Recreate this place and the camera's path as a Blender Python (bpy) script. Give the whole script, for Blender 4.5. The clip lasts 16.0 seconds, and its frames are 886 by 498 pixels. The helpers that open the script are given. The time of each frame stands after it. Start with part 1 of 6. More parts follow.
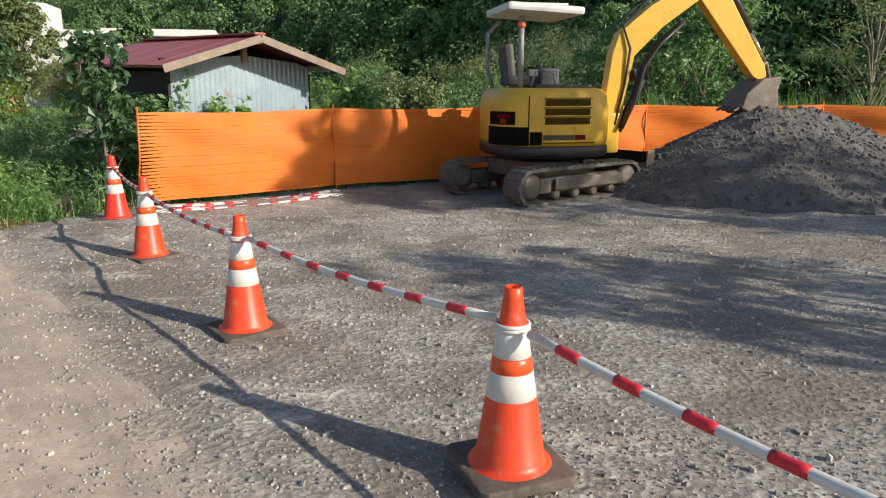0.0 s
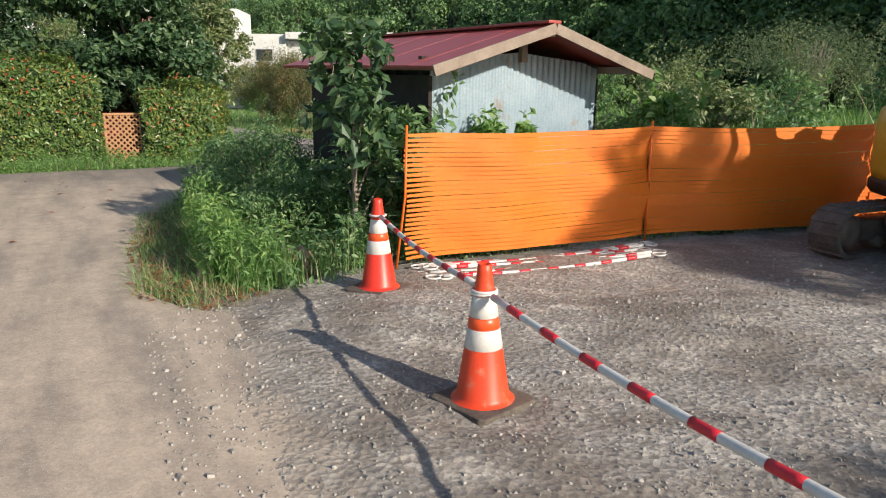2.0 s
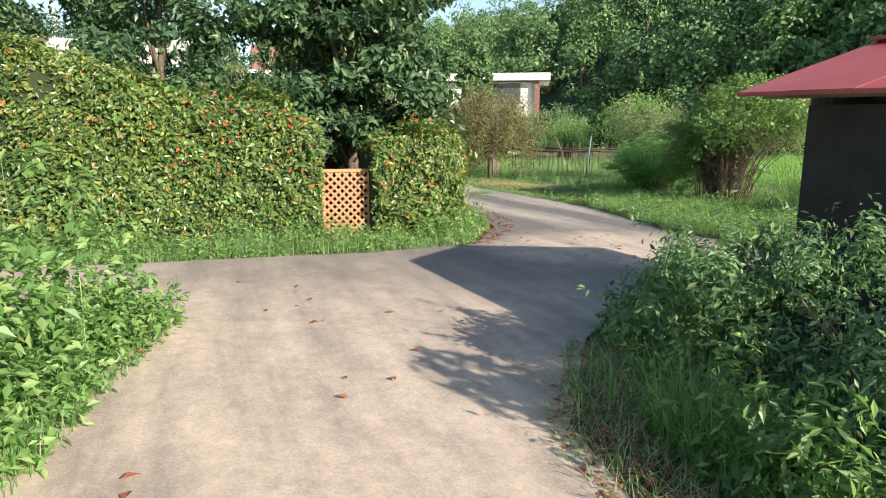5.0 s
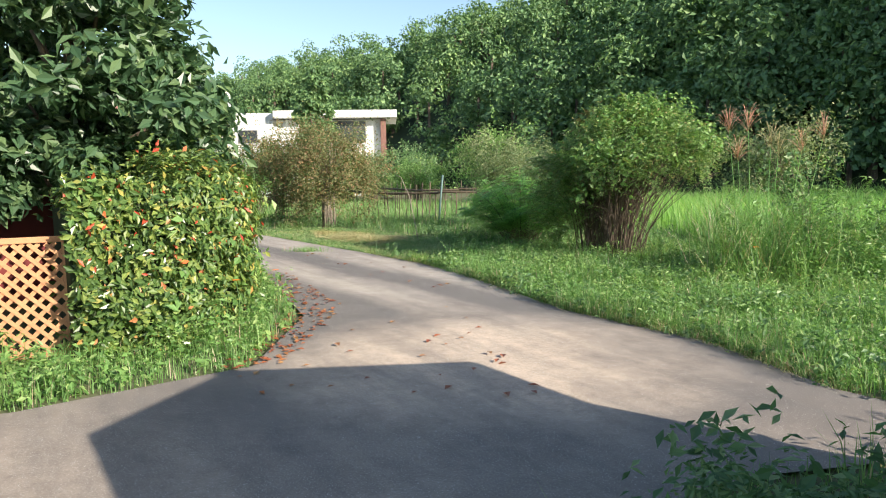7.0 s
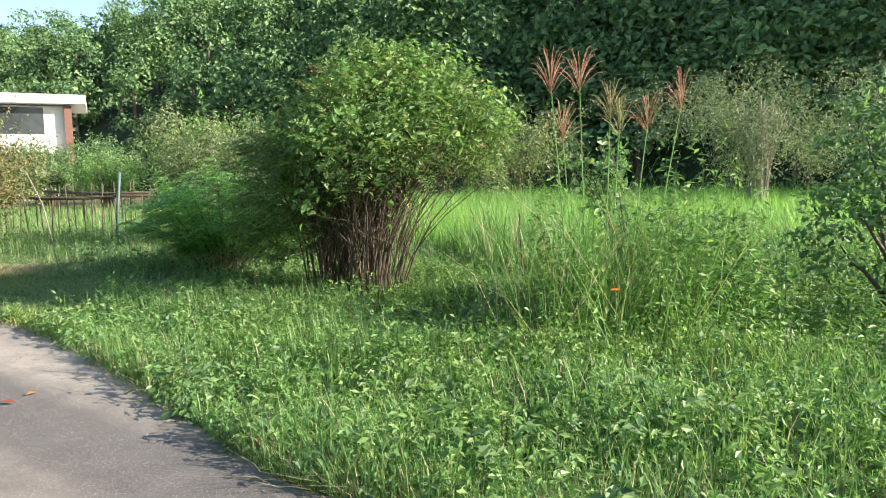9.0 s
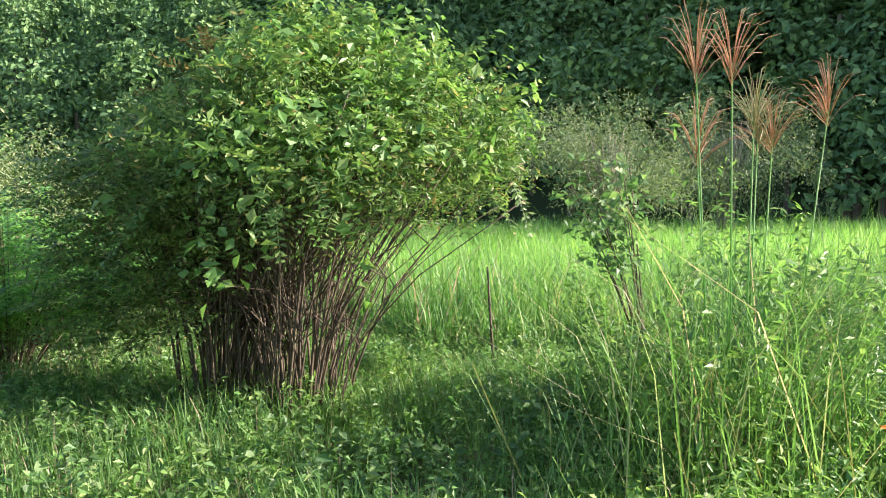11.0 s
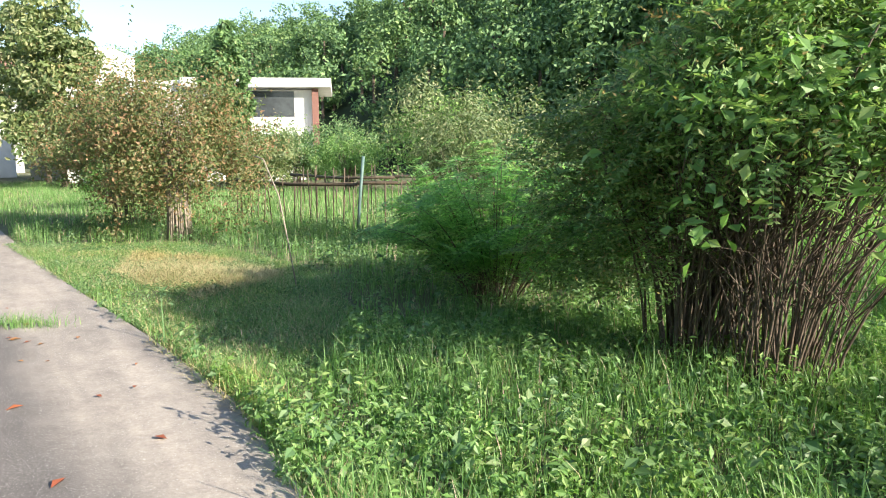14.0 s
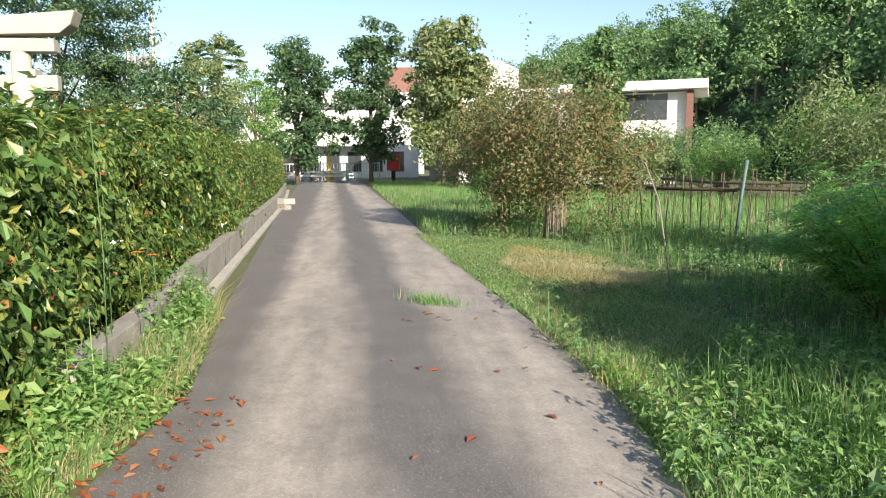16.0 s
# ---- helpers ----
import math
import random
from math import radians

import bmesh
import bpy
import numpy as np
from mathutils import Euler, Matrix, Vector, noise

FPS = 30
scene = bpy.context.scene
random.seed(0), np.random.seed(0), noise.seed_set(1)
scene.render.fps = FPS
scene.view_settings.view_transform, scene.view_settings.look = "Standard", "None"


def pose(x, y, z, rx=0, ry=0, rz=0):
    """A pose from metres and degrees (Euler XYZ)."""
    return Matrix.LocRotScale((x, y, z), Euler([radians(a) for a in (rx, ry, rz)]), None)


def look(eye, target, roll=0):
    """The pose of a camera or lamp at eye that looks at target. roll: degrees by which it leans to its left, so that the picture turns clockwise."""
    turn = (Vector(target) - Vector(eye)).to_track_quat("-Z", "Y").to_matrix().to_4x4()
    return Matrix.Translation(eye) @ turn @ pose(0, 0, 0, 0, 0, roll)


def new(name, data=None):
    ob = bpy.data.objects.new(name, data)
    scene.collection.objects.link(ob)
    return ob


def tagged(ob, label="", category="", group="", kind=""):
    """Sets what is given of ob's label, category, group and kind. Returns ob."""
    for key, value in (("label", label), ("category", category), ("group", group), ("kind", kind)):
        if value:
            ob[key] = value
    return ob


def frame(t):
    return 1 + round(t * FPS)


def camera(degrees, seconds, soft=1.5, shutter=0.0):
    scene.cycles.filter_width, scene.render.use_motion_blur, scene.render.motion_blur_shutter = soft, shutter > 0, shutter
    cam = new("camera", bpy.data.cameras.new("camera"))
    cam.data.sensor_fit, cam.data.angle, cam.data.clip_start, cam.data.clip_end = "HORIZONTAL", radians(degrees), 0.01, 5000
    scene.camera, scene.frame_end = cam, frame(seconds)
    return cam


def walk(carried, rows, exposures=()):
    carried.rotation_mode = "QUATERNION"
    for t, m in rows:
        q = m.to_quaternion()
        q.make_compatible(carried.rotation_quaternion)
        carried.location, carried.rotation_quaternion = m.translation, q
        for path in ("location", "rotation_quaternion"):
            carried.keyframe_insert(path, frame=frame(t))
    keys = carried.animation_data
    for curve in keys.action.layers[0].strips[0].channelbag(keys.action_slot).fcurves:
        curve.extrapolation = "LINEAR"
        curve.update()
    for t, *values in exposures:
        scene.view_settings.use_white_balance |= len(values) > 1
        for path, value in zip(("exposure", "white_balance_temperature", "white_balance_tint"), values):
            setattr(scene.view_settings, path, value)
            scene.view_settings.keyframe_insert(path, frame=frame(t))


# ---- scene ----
cam = camera(64.8, 16.0, 1.1)
METRES, EYE, TILT, LEAN, TURN = 21.5, 1.37, -12.85, 0.0, 0.0
ROWS = [
    (0.0, 0.0, 0.0, 0.0, 0.0, 0.0, -0.0),
    (0.5, -0.0113, 0.0317, 0.0079, 4.86, -0.1, -0.96),
    (1.0, -0.0322, 0.0656, 0.0163, 7.15, -0.16, -1.6),
    (1.5, -0.0599, 0.0955, 0.0245, 9.52, -0.16, -2.26),
    (2.0, -0.0936, 0.1205, 0.031, 11.97, -0.13, -2.89),
    (2.5, -0.1313, 0.143, 0.0371, 14.58, -0.2, -3.5),
    (3.0, -0.1719, 0.1649, 0.0422, 17.57, -0.17, -4.28),
    (3.5, -0.2128, 0.1883, 0.0478, 20.31, -0.22, -4.72),
    (4.0, -0.2484, 0.2163, 0.055, 21.93, 0.27, -4.79),
    (6.5, -0.3326, 0.4276, 0.1035, 14.02, 6.42, -2.27),
    (7.0, -0.3341, 0.4752, 0.1127, 9.47, 6.59, -1.24),
    (7.5, -0.3359, 0.525, 0.1222, 5.67, 6.6, -0.4),
    (8.0, -0.3361, 0.5761, 0.1329, 2.44, 6.54, 0.37),
    (8.5, -0.333, 0.6273, 0.1434, -2.89, 6.44, 1.64),
    (9.0, -0.3262, 0.6742, 0.1535, -11.61, 6.27, 3.46),
    (11.5, -0.3591, 0.8136, 0.1883, -28.99, 7.4, 6.85),
    (12.0, -0.3599, 0.8141, 0.1878, -28.73, 6.93, 6.82),
    (12.5, -0.3601, 0.8146, 0.1886, -25.48, 6.29, 6.18),
    (13.0, -0.3591, 0.8153, 0.1889, -16.63, 6.07, 4.28),
    (13.5, -0.3604, 0.8147, 0.1888, -5.29, 5.65, 1.78),
    (14.0, -0.3636, 0.8121, 0.1888, 5.66, 5.18, -0.78),
    (14.5, -0.3663, 0.8086, 0.1885, 16.14, 4.75, -3.16),
    (15.0, -0.3686, 0.8055, 0.1884, 25.2, 4.23, -5.12),
    (15.5, -0.3693, 0.8043, 0.1882, 31.29, 3.77, -6.37),
    (16.0, -0.37, 0.8035, 0.1871, 34.17, 3.49, -6.95),
]
walk(cam, [(t, pose(0, 0, EYE, TILT, LEAN, TURN) @ pose(METRES * x, METRES * y, METRES * z, 90 + pitch, roll, yaw)) for t, x, y, z, yaw, pitch, roll in ROWS],
     [(0, 0.28), (1.5, 0.3), (2.5, 0.36), (3.5, 0.74), (4.2, 0.92), (6.5, 1.1), (9.0, 1.36), (12.5, 1.75), (14.0, 1.48), (16.0, 0.98)])

# ---- light ----
SUN_EL, SUN_AZ = 24.2, math.atan2(0.88, -0.475)     # clockwise from +y
world = bpy.data.worlds.new("world")
scene.world = world
world.use_nodes = True
wn = world.node_tree.nodes
sky = wn.new("ShaderNodeTexSky")
sky.sky_type = "NISHITA"
sky.sun_disc = False
sky.sun_elevation, sky.sun_rotation = radians(SUN_EL), SUN_AZ
sky.air_density, sky.dust_density, sky.ozone_density = 1.0, 0.9, 1.2
wn["Background"].inputs["Strength"].default_value = 0.105
world.node_tree.links.new(sky.outputs[0], wn["Background"].inputs["Color"])
sun_data = bpy.data.lights.new("sun", "SUN")
sun_data.energy, sun_data.angle, sun_data.color = 4.7, radians(0.55), (1.0, 0.90, 0.76)
sun = new("sun", sun_data)
ce = math.cos(radians(SUN_EL))
sun.matrix_world = look((0.88 * ce * 60, -0.475 * ce * 60, math.sin(radians(SUN_EL)) * 60), (0, 0, 0))


# ---- materials ----
def material(name):
    m = bpy.data.materials.new(name)
    m.use_nodes = True
    nt = m.node_tree
    return m, nt, nt.nodes["Principled BSDF"]


def ramp(nt, fac, stops):
    r = nt.nodes.new("ShaderNodeValToRGB")
    el = r.color_ramp.elements
    while len(el) < len(stops):
        el.new(0.5)
    for e, (p, c) in zip(el, stops):
        e.position, e.color = p, (*c, 1)
    nt.links.new(fac, r.inputs[0])
    return r.outputs[0]


def noise_out(nt, scale, detail=6, rough=0.6, coords="Object", stretch=None):
    tc = nt.nodes.new("ShaderNodeTexCoord")
    n = nt.nodes.new("ShaderNodeTexNoise")
    n.inputs["Scale"].default_value, n.inputs["Detail"].default_value, n.inputs["Roughness"].default_value = scale, detail, rough
    src = tc.outputs[coords]
    if stretch:
        mp = nt.nodes.new("ShaderNodeMapping")
        mp.inputs["Scale"].default_value = stretch
        nt.links.new(src, mp.inputs[0])
        src = mp.outputs[0]
    nt.links.new(src, n.inputs["Vector"])
    return n.outputs["Fac"]


def mix(nt, fac, a, b, mode="MIX"):
    x = nt.nodes.new("ShaderNodeMix")
    x.data_type, x.blend_type = "RGBA", mode
    for sock, v in ((x.inputs[0], fac), (x.inputs[6], a), (x.inputs[7], b)):
        if isinstance(v, (int, float)):
            sock.default_value = v
        elif isinstance(v, tuple):
            sock.default_value = (*v, 1)
        else:
            nt.links.new(v, sock)
    return x.outputs[2]


def bump(nt, bsdf, height, strength=0.4, dist=0.01):
    b = nt.nodes.new("ShaderNodeBump")
    b.inputs["Strength"].default_value, b.inputs["Distance"].default_value = strength, dist
    nt.links.new(height, b.inputs["Height"])
    nt.links.new(b.outputs[0], bsdf.inputs["Normal"])


def surface(name, dark, light, scale=6, rough=0.7, metal=0.0, fine=60, relief=0.25, dist=0.004, spots=None, spot_scale=3):
    """Two scales of variation between dark and light, optional stains, and a fine bump."""
    m, nt, b = material(name)
    big, small = noise_out(nt, scale), noise_out(nt, fine, 3)
    c = mix(nt, 0.35, ramp(nt, big, ((0.3, dark), (0.7, light))), ramp(nt, small, ((0.3, dark), (0.7, light))))
    if spots:
        c = mix(nt, ramp(nt, noise_out(nt, spot_scale, 8, 0.7), ((0.56, (0, 0, 0)), (0.68, (1, 1, 1)))), c, spots)
    nt.links.new(c, b.inputs["Base Color"])
    b.inputs["Roughness"].default_value, b.inputs["Metallic"].default_value = rough, metal
    bump(nt, b, small, relief, dist)
    return m


def foliage(name, stops, gloss=0.5, trans=0.35, patch=0.0, patch_col=(0.3, 0.2, 0.06), broad=1.3, depth=0.45):
    """Leaves: each has its own tone; whole sprays differ too; light passes through a little."""
    m, nt, b = material(name)
    g = nt.nodes.new("ShaderNodeNewGeometry")
    c = ramp(nt, g.outputs["Random Per Island"], stops)
    big = noise_out(nt, broad, 3)
    c = mix(nt, ramp(nt, big, ((0.35, (0, 0, 0)), (0.7, (depth,) * 3))), c, mix(nt, 1.0, c, (0.62, 0.66, 0.5), "MULTIPLY"))
    c = mix(nt, ramp(nt, noise_out(nt, broad * 0.45, 2), ((0.5, (0, 0, 0)), (0.72, (0.5,) * 3))), c, mix(nt, 1.0, c, (1.35, 1.18, 0.85), "MULTIPLY"))
    if patch:
        c = mix(nt, ramp(nt, noise_out(nt, 2.1, 4), ((0.62 - patch, (0, 0, 0)), (0.75, (0.8, 0.8, 0.8)))), c, patch_col)
    nt.links.new(c, b.inputs["Base Color"])
    b.inputs["Roughness"].default_value = gloss
    b.inputs["Specular IOR Level"].default_value = 0.5
    t = nt.nodes.new("ShaderNodeBsdfTranslucent")
    nt.links.new(mix(nt, 1.0, c, (1.3, 1.4, 0.85), "MULTIPLY"), t.inputs[0])
    x = nt.nodes.new("ShaderNodeMixShader")
    x.inputs[0].default_value = trans
    nt.links.new(b.outputs[0], x.inputs[1])
    nt.links.new(t.outputs[0], x.inputs[2])
    nt.links.new(x.outputs[0], nt.nodes["Material Output"].inputs[0])
    return m


M_leaf_dark = foliage("leaf_dark", ((0, (0.040, 0.087, 0.045)), (0.6, (0.083, 0.161, 0.077)), (1, (0.164, 0.248, 0.112))), 0.38)
M_leaf_hedge = foliage("leaf_hedge", ((0, (0.059, 0.117, 0.034)), (0.55, (0.122, 0.204, 0.058)), (0.9, (0.256, 0.326, 0.090)), (0.98, (0.415, 0.377, 0.110)), (1, (0.561, 0.194, 0.100))), 0.32)
M_leaf_bright = foliage("leaf_bright", ((0, (0.109, 0.219, 0.064)), (0.6, (0.202, 0.365, 0.112)), (1, (0.366, 0.481, 0.195))), 0.45, 0.42)
M_leaf_weed = foliage("leaf_weed", ((0, (0.083, 0.166, 0.074)), (0.6, (0.166, 0.298, 0.127)), (1, (0.332, 0.430, 0.221))), 0.5, 0.4)
M_leaf_brown = foliage("leaf_brown", ((0, (0.09, 0.135, 0.05)), (0.5, (0.175, 0.225, 0.085)), (0.75, (0.29, 0.24, 0.12)), (1, (0.37, 0.21, 0.13))), 0.5, 0.35, 0.06, (0.33, 0.19, 0.12))
M_leaf_olive = foliage("leaf_olive", ((0, (0.104, 0.162, 0.064)), (0.6, (0.210, 0.276, 0.126)), (1, (0.385, 0.389, 0.226))), 0.5)
M_leaf_forest = foliage("leaf_forest", ((0, (0.087, 0.169, 0.077)), (0.6, (0.148, 0.271, 0.112)), (1, (0.265, 0.397, 0.166))), 0.6, 0.25, 0.0, (0.397, 0.265, 0.079), 0.16, 0.9)
M_grass = foliage("grass_blades", ((0, (0.119, 0.239, 0.070)), (0.6, (0.199, 0.381, 0.123)), (0.9, (0.340, 0.493, 0.211)), (1, (0.718, 0.476, 0.459))), 0.5, 0.42)
M_rice = foliage("rice_blades", ((0, (0.184, 0.370, 0.090)), (0.7, (0.283, 0.503, 0.147)), (1, (0.449, 0.596, 0.263))), 0.5, 0.5)
M_straw = foliage("straw", ((0, (0.38, 0.31, 0.16)), (0.7, (0.62, 0.54, 0.32)), (1, (0.26, 0.30, 0.10))), 0.6, 0.2)
M_red_leaf = foliage("leaf_red", ((0, (0.450, 0.050, 0.030)), (0.7, (0.600, 0.110, 0.050)), (1, (0.650, 0.200, 0.060))), 0.45, 0.35)
M_fallen = foliage("fallen_leaf", ((0, (0.20, 0.055, 0.030)), (0.6, (0.36, 0.115, 0.050)), (1, (0.42, 0.22, 0.085))), 0.5, 0.1)
M_orange = surface("petal_orange", (0.75, 0.16, 0.01), (0.85, 0.26, 0.02), 40, 0.5)
M_frond = foliage("leaf_frond", ((0, (0.133, 0.290, 0.109)), (0.6, (0.250, 0.474, 0.175)), (1, (0.444, 0.656, 0.284))), 0.5, 0.55)
M_bark = surface("bark", (0.07, 0.05, 0.035), (0.19, 0.145, 0.105), 14, 0.85, 0, 70, 0.6, 0.01)
M_bark_pale = surface("bark_pale", (0.2, 0.165, 0.125), (0.36, 0.31, 0.25), 14, 0.85, 0, 70, 0.5, 0.01)


# ---- geometry helpers ----
rng = np.random.default_rng(7)


def part(name, bm, mat, parent=None, label=""):
    me = bpy.data.meshes.new(name)
    bm.to_mesh(me)
    bm.free()
    if mat:
        me.materials.append(mat)
    ob = new(name, me)
    if parent:
        ob.parent = parent
    if label:
        ob["label"] = label
    return ob


def raw(name, v, f, mat, parent=None, label="", smooth=False):
    """A mesh object from a numpy array of corners and one of faces (all with as many corners)."""
    v, f = np.asarray(v, np.float32), np.asarray(f, np.int32)
    me = bpy.data.meshes.new(name)
    me.vertices.add(len(v))
    me.vertices.foreach_set("co", v.ravel())
    k = f.shape[1]
    me.loops.add(f.size)
    me.loops.foreach_set("vertex_index", f.ravel())
    me.polygons.add(len(f))
    me.polygons.foreach_set("loop_start", np.arange(0, f.size, k, dtype=np.int32))
    me.polygons.foreach_set("loop_total", np.full(len(f), k, np.int32))
    me.polygons.foreach_set("use_smooth", np.full(len(f), smooth))
    me.update(calc_edges=True)
    me.materials.append(mat)
    ob = new(name, me)
    if parent:
        ob.parent = parent
    if label:
        ob["label"] = label
    return ob


def thing(name, at, label, category, group="", kind="", turn=0.0):
    ob = new(name)
    ob.empty_display_size = 0.1
    ob.matrix_world = pose(*at, 0, 0, turn)
    return tagged(ob, label, category, group, kind)


def unit(a):
    return a / np.maximum(np.linalg.norm(a, axis=-1, keepdims=True), 1e-9)


def leaf_mesh(p, n, length, width, droop=0.25):
    """A pointed, folded leaf at each p whose face looks along n: two triangles each."""
    k = len(p)
    n = unit(n + rng.normal(0, 0.45, (k, 3)))
    t = unit(np.cross(n, rng.normal(0, 1, (k, 3))))
    t[:, 2] -= droop
    t = unit(t)
    s = unit(np.cross(n, t))
    ln = (length * rng.uniform(0.6, 1.3, k))[:, None]
    wd = ln * width / length
    fold = n * wd * 0.22
    v = np.stack([p, p + t * ln * 0.5 + s * wd * 0.5 + fold, p + t * ln, p + t * ln * 0.5 - s * wd * 0.5 + fold], 1).reshape(-1, 3)
    i = np.arange(k)[:, None] * 4
    f = np.stack([i + [0, 1, 2], i + [0, 2, 3]], 1).reshape(-1, 3)
    return v, f


def spray_mesh(start, heading, length, leaf, pairs=9, sag=0.35):
    """Pinnate sprays: from each start a thin bent rib along heading, with pairs of narrow leaflets."""
    k = len(start)
    d = unit(heading)
    ln = (length * rng.uniform(0.6, 1.3, k))[:, None]
    side = unit(np.cross(d, np.array([0, 0, 1.0]) + rng.normal(0, 0.25, (k, 3))))
    up = unit(np.cross(side, d))
    vs, fs, o = [], [], 0
    u = np.linspace(0.1, 1.0, pairs)
    for w in u:
        c = start + d * ln * w - np.array([0, 0, sag]) * ln * w * w
        l = leaf[0] * (1.25 - 0.75 * abs(w - 0.35)) * rng.uniform(0.75, 1.2, (k, 1))
        for s in (1, -1):
            t = unit(side * s + d * 0.55 + rng.normal(0, 0.18, (k, 3)) - up * 0.1)
            q = unit(np.cross(t, up)) * leaf[1] * 0.5
            vs.append(np.stack([c, c + t * l * 0.5 + q, c + t * l, c + t * l * 0.5 - q], 1).reshape(-1, 3))
            i = np.arange(k)[:, None] * 4 + o
            fs.append(np.stack([i + [0, 1, 2], i + [0, 2, 3]], 1).reshape(-1, 3))
            o += 4 * k
    e = start + d * ln - np.array([0, 0, sag]) * ln
    m = start + d * ln * 0.5 - np.array([0, 0, sag]) * ln * 0.25
    r = side * 0.0022
    vs.append(np.stack([start - r, start + r, m + r, m - r, e], 1).reshape(-1, 3))
    i = np.arange(k)[:, None] * 5 + o
    fs.append(np.stack([i + [0, 1, 2], i + [0, 2, 3], i + [3, 2, 4]], 1).reshape(-1, 3))
    return np.vstack(vs), np.vstack(fs)


def blade_mesh(p, height, width, lean=0.35, wind=(0, 0)):
    """A bent, tapering blade of grass on each p: three triangles each."""
    k = len(p)
    h = (height * rng.uniform(0.5, 1.25, k))[:, None]
    a = rng.uniform(0, 2 * np.pi, k)
    d = np.stack([np.cos(a), np.sin(a), 0 * a], 1)
    s = np.stack([-np.sin(a), np.cos(a), 0 * a], 1) * width * rng.uniform(0.6, 1.3, (k, 1))
    l = d * (lean * rng.uniform(0.2, 1.4, (k, 1))) * h + np.array([wind[0], wind[1], 0]) * h
    up = np.array([0, 0, 1.0])
    mid, tip = p + up * h * 0.6 + l * 0.35, p + up * h * 0.95 + l
    v = np.stack([p - s * 0.5, p + s * 0.5, mid + s * 0.35, mid - s * 0.35, tip], 1).reshape(-1, 3)
    i = np.arange(k)[:, None] * 5
    f = np.stack([i + [0, 1, 2], i + [0, 2, 3], i + [3, 2, 4]], 1).reshape(-1, 3)
    return v, f


def tube_mesh(path, radii, seg=6):
    path = np.asarray(path, float)
    n = len(path)
    radii = np.broadcast_to(np.asarray(radii, float), (n,))
    d = unit(np.gradient(path, axis=0))
    ref = np.array([0, 0, 1.0]) if abs(d[0, 2]) < 0.9 else np.array([1.0, 0, 0])
    a = unit(np.cross(d, ref))
    b = np.cross(d, a)
    w = np.linspace(0, 2 * np.pi, seg, endpoint=False)
    v = path[:, None] + radii[:, None, None] * (np.cos(w)[None, :, None] * a[:, None] + np.sin(w)[None, :, None] * b[:, None])
    v = v.reshape(-1, 3)
    i, j = np.meshgrid(np.arange(n - 1), np.arange(seg), indexing="ij")
    j2 = (j + 1) % seg
    f = np.stack([i * seg + j, i * seg + j2, (i + 1) * seg + j2, (i + 1) * seg + j], -1).reshape(-1, 4)
    c = len(v)
    v = np.vstack([v, path[:1], path[-1:]])
    k = np.arange(seg)
    k2 = (k + 1) % seg
    caps = np.vstack([np.stack([k2, k, np.full(seg, c), np.full(seg, c)], 1)])
    caps2 = np.stack([(n - 1) * seg + k, (n - 1) * seg + k2, np.full(seg, c + 1), np.full(seg, c + 1)], 1)
    tri = np.vstack([f[:, [0, 1, 2]], f[:, [0, 2, 3]], caps[:, :3], caps2[:, :3]])
    return v, tri


def join(*meshes):
    vs, fs, o = [], [], 0
    for v, f in meshes:
        vs.append(v)
        fs.append(f + o)
        o += len(v)
    return np.vstack(vs), np.vstack(fs)


def tube(name, path, radii, mat, parent=None, seg=10, label=""):
    v, f = tube_mesh(path, radii, seg)
    return raw(name, v, f, mat, parent, label, True)


def box_bm(size, at=(0, 0, 0), bevel=0.0, turn=None, bm=None):
    """A bevelled box, added to bm."""
    bm = bm or bmesh.new()
    r = bmesh.ops.create_cube(bm, size=1.0)
    m = Matrix.Translation(at) @ (turn or Matrix()) @ Matrix.Diagonal((*size, 1))
    bmesh.ops.transform(bm, matrix=m, verts=r["verts"])
    if bevel:
        e = list({e for v in r["verts"] for e in v.link_edges})
        bmesh.ops.bevel(bm, geom=e, offset=bevel, segments=2, affect="EDGES", profile=0.6)
    return bm


def lathe_bm(profile, seg=24, at=(0, 0, 0), bm=None):
    """A solid of revolution round z from (radius, height) pairs."""
    bm = bm or bmesh.new()
    rings = []
    for r, z in profile:
        rings.append([bm.verts.new((at[0] + r * math.cos(2 * math.pi * k / seg), at[1] + r * math.sin(2 * math.pi * k / seg), at[2] + z)) for k in range(seg)])
    for a, b in zip(rings, rings[1:]):
        for k in range(seg):
            bm.faces.new((a[k], a[(k + 1) % seg], b[(k + 1) % seg], b[k])).smooth = True
    bm.faces.new(rings[0][::-1])
    bm.faces.new(rings[-1])
    return bm


def prism_bm(outline, z0, z1, bevel=0.0, bm=None):
    """A plate or block with that outline (x, y) from z0 to z1."""
    bm = bm or bmesh.new()
    lo = [bm.verts.new((x, y, z0)) for x, y in outline]
    hi = [bm.verts.new((x, y, z1)) for x, y in outline]
    k = len(outline)
    fs = [bm.faces.new(lo[::-1]), bm.faces.new(hi)]
    for i in range(k):
        fs.append(bm.faces.new((lo[i], lo[(i + 1) % k], hi[(i + 1) % k], hi[i])))
    bmesh.ops.recalc_face_normals(bm, faces=fs)
    if bevel:
        bmesh.ops.bevel(bm, geom=list({e for f in fs for e in f.edges}), offset=bevel, segments=2, affect="EDGES", profile=0.6)
    return bm


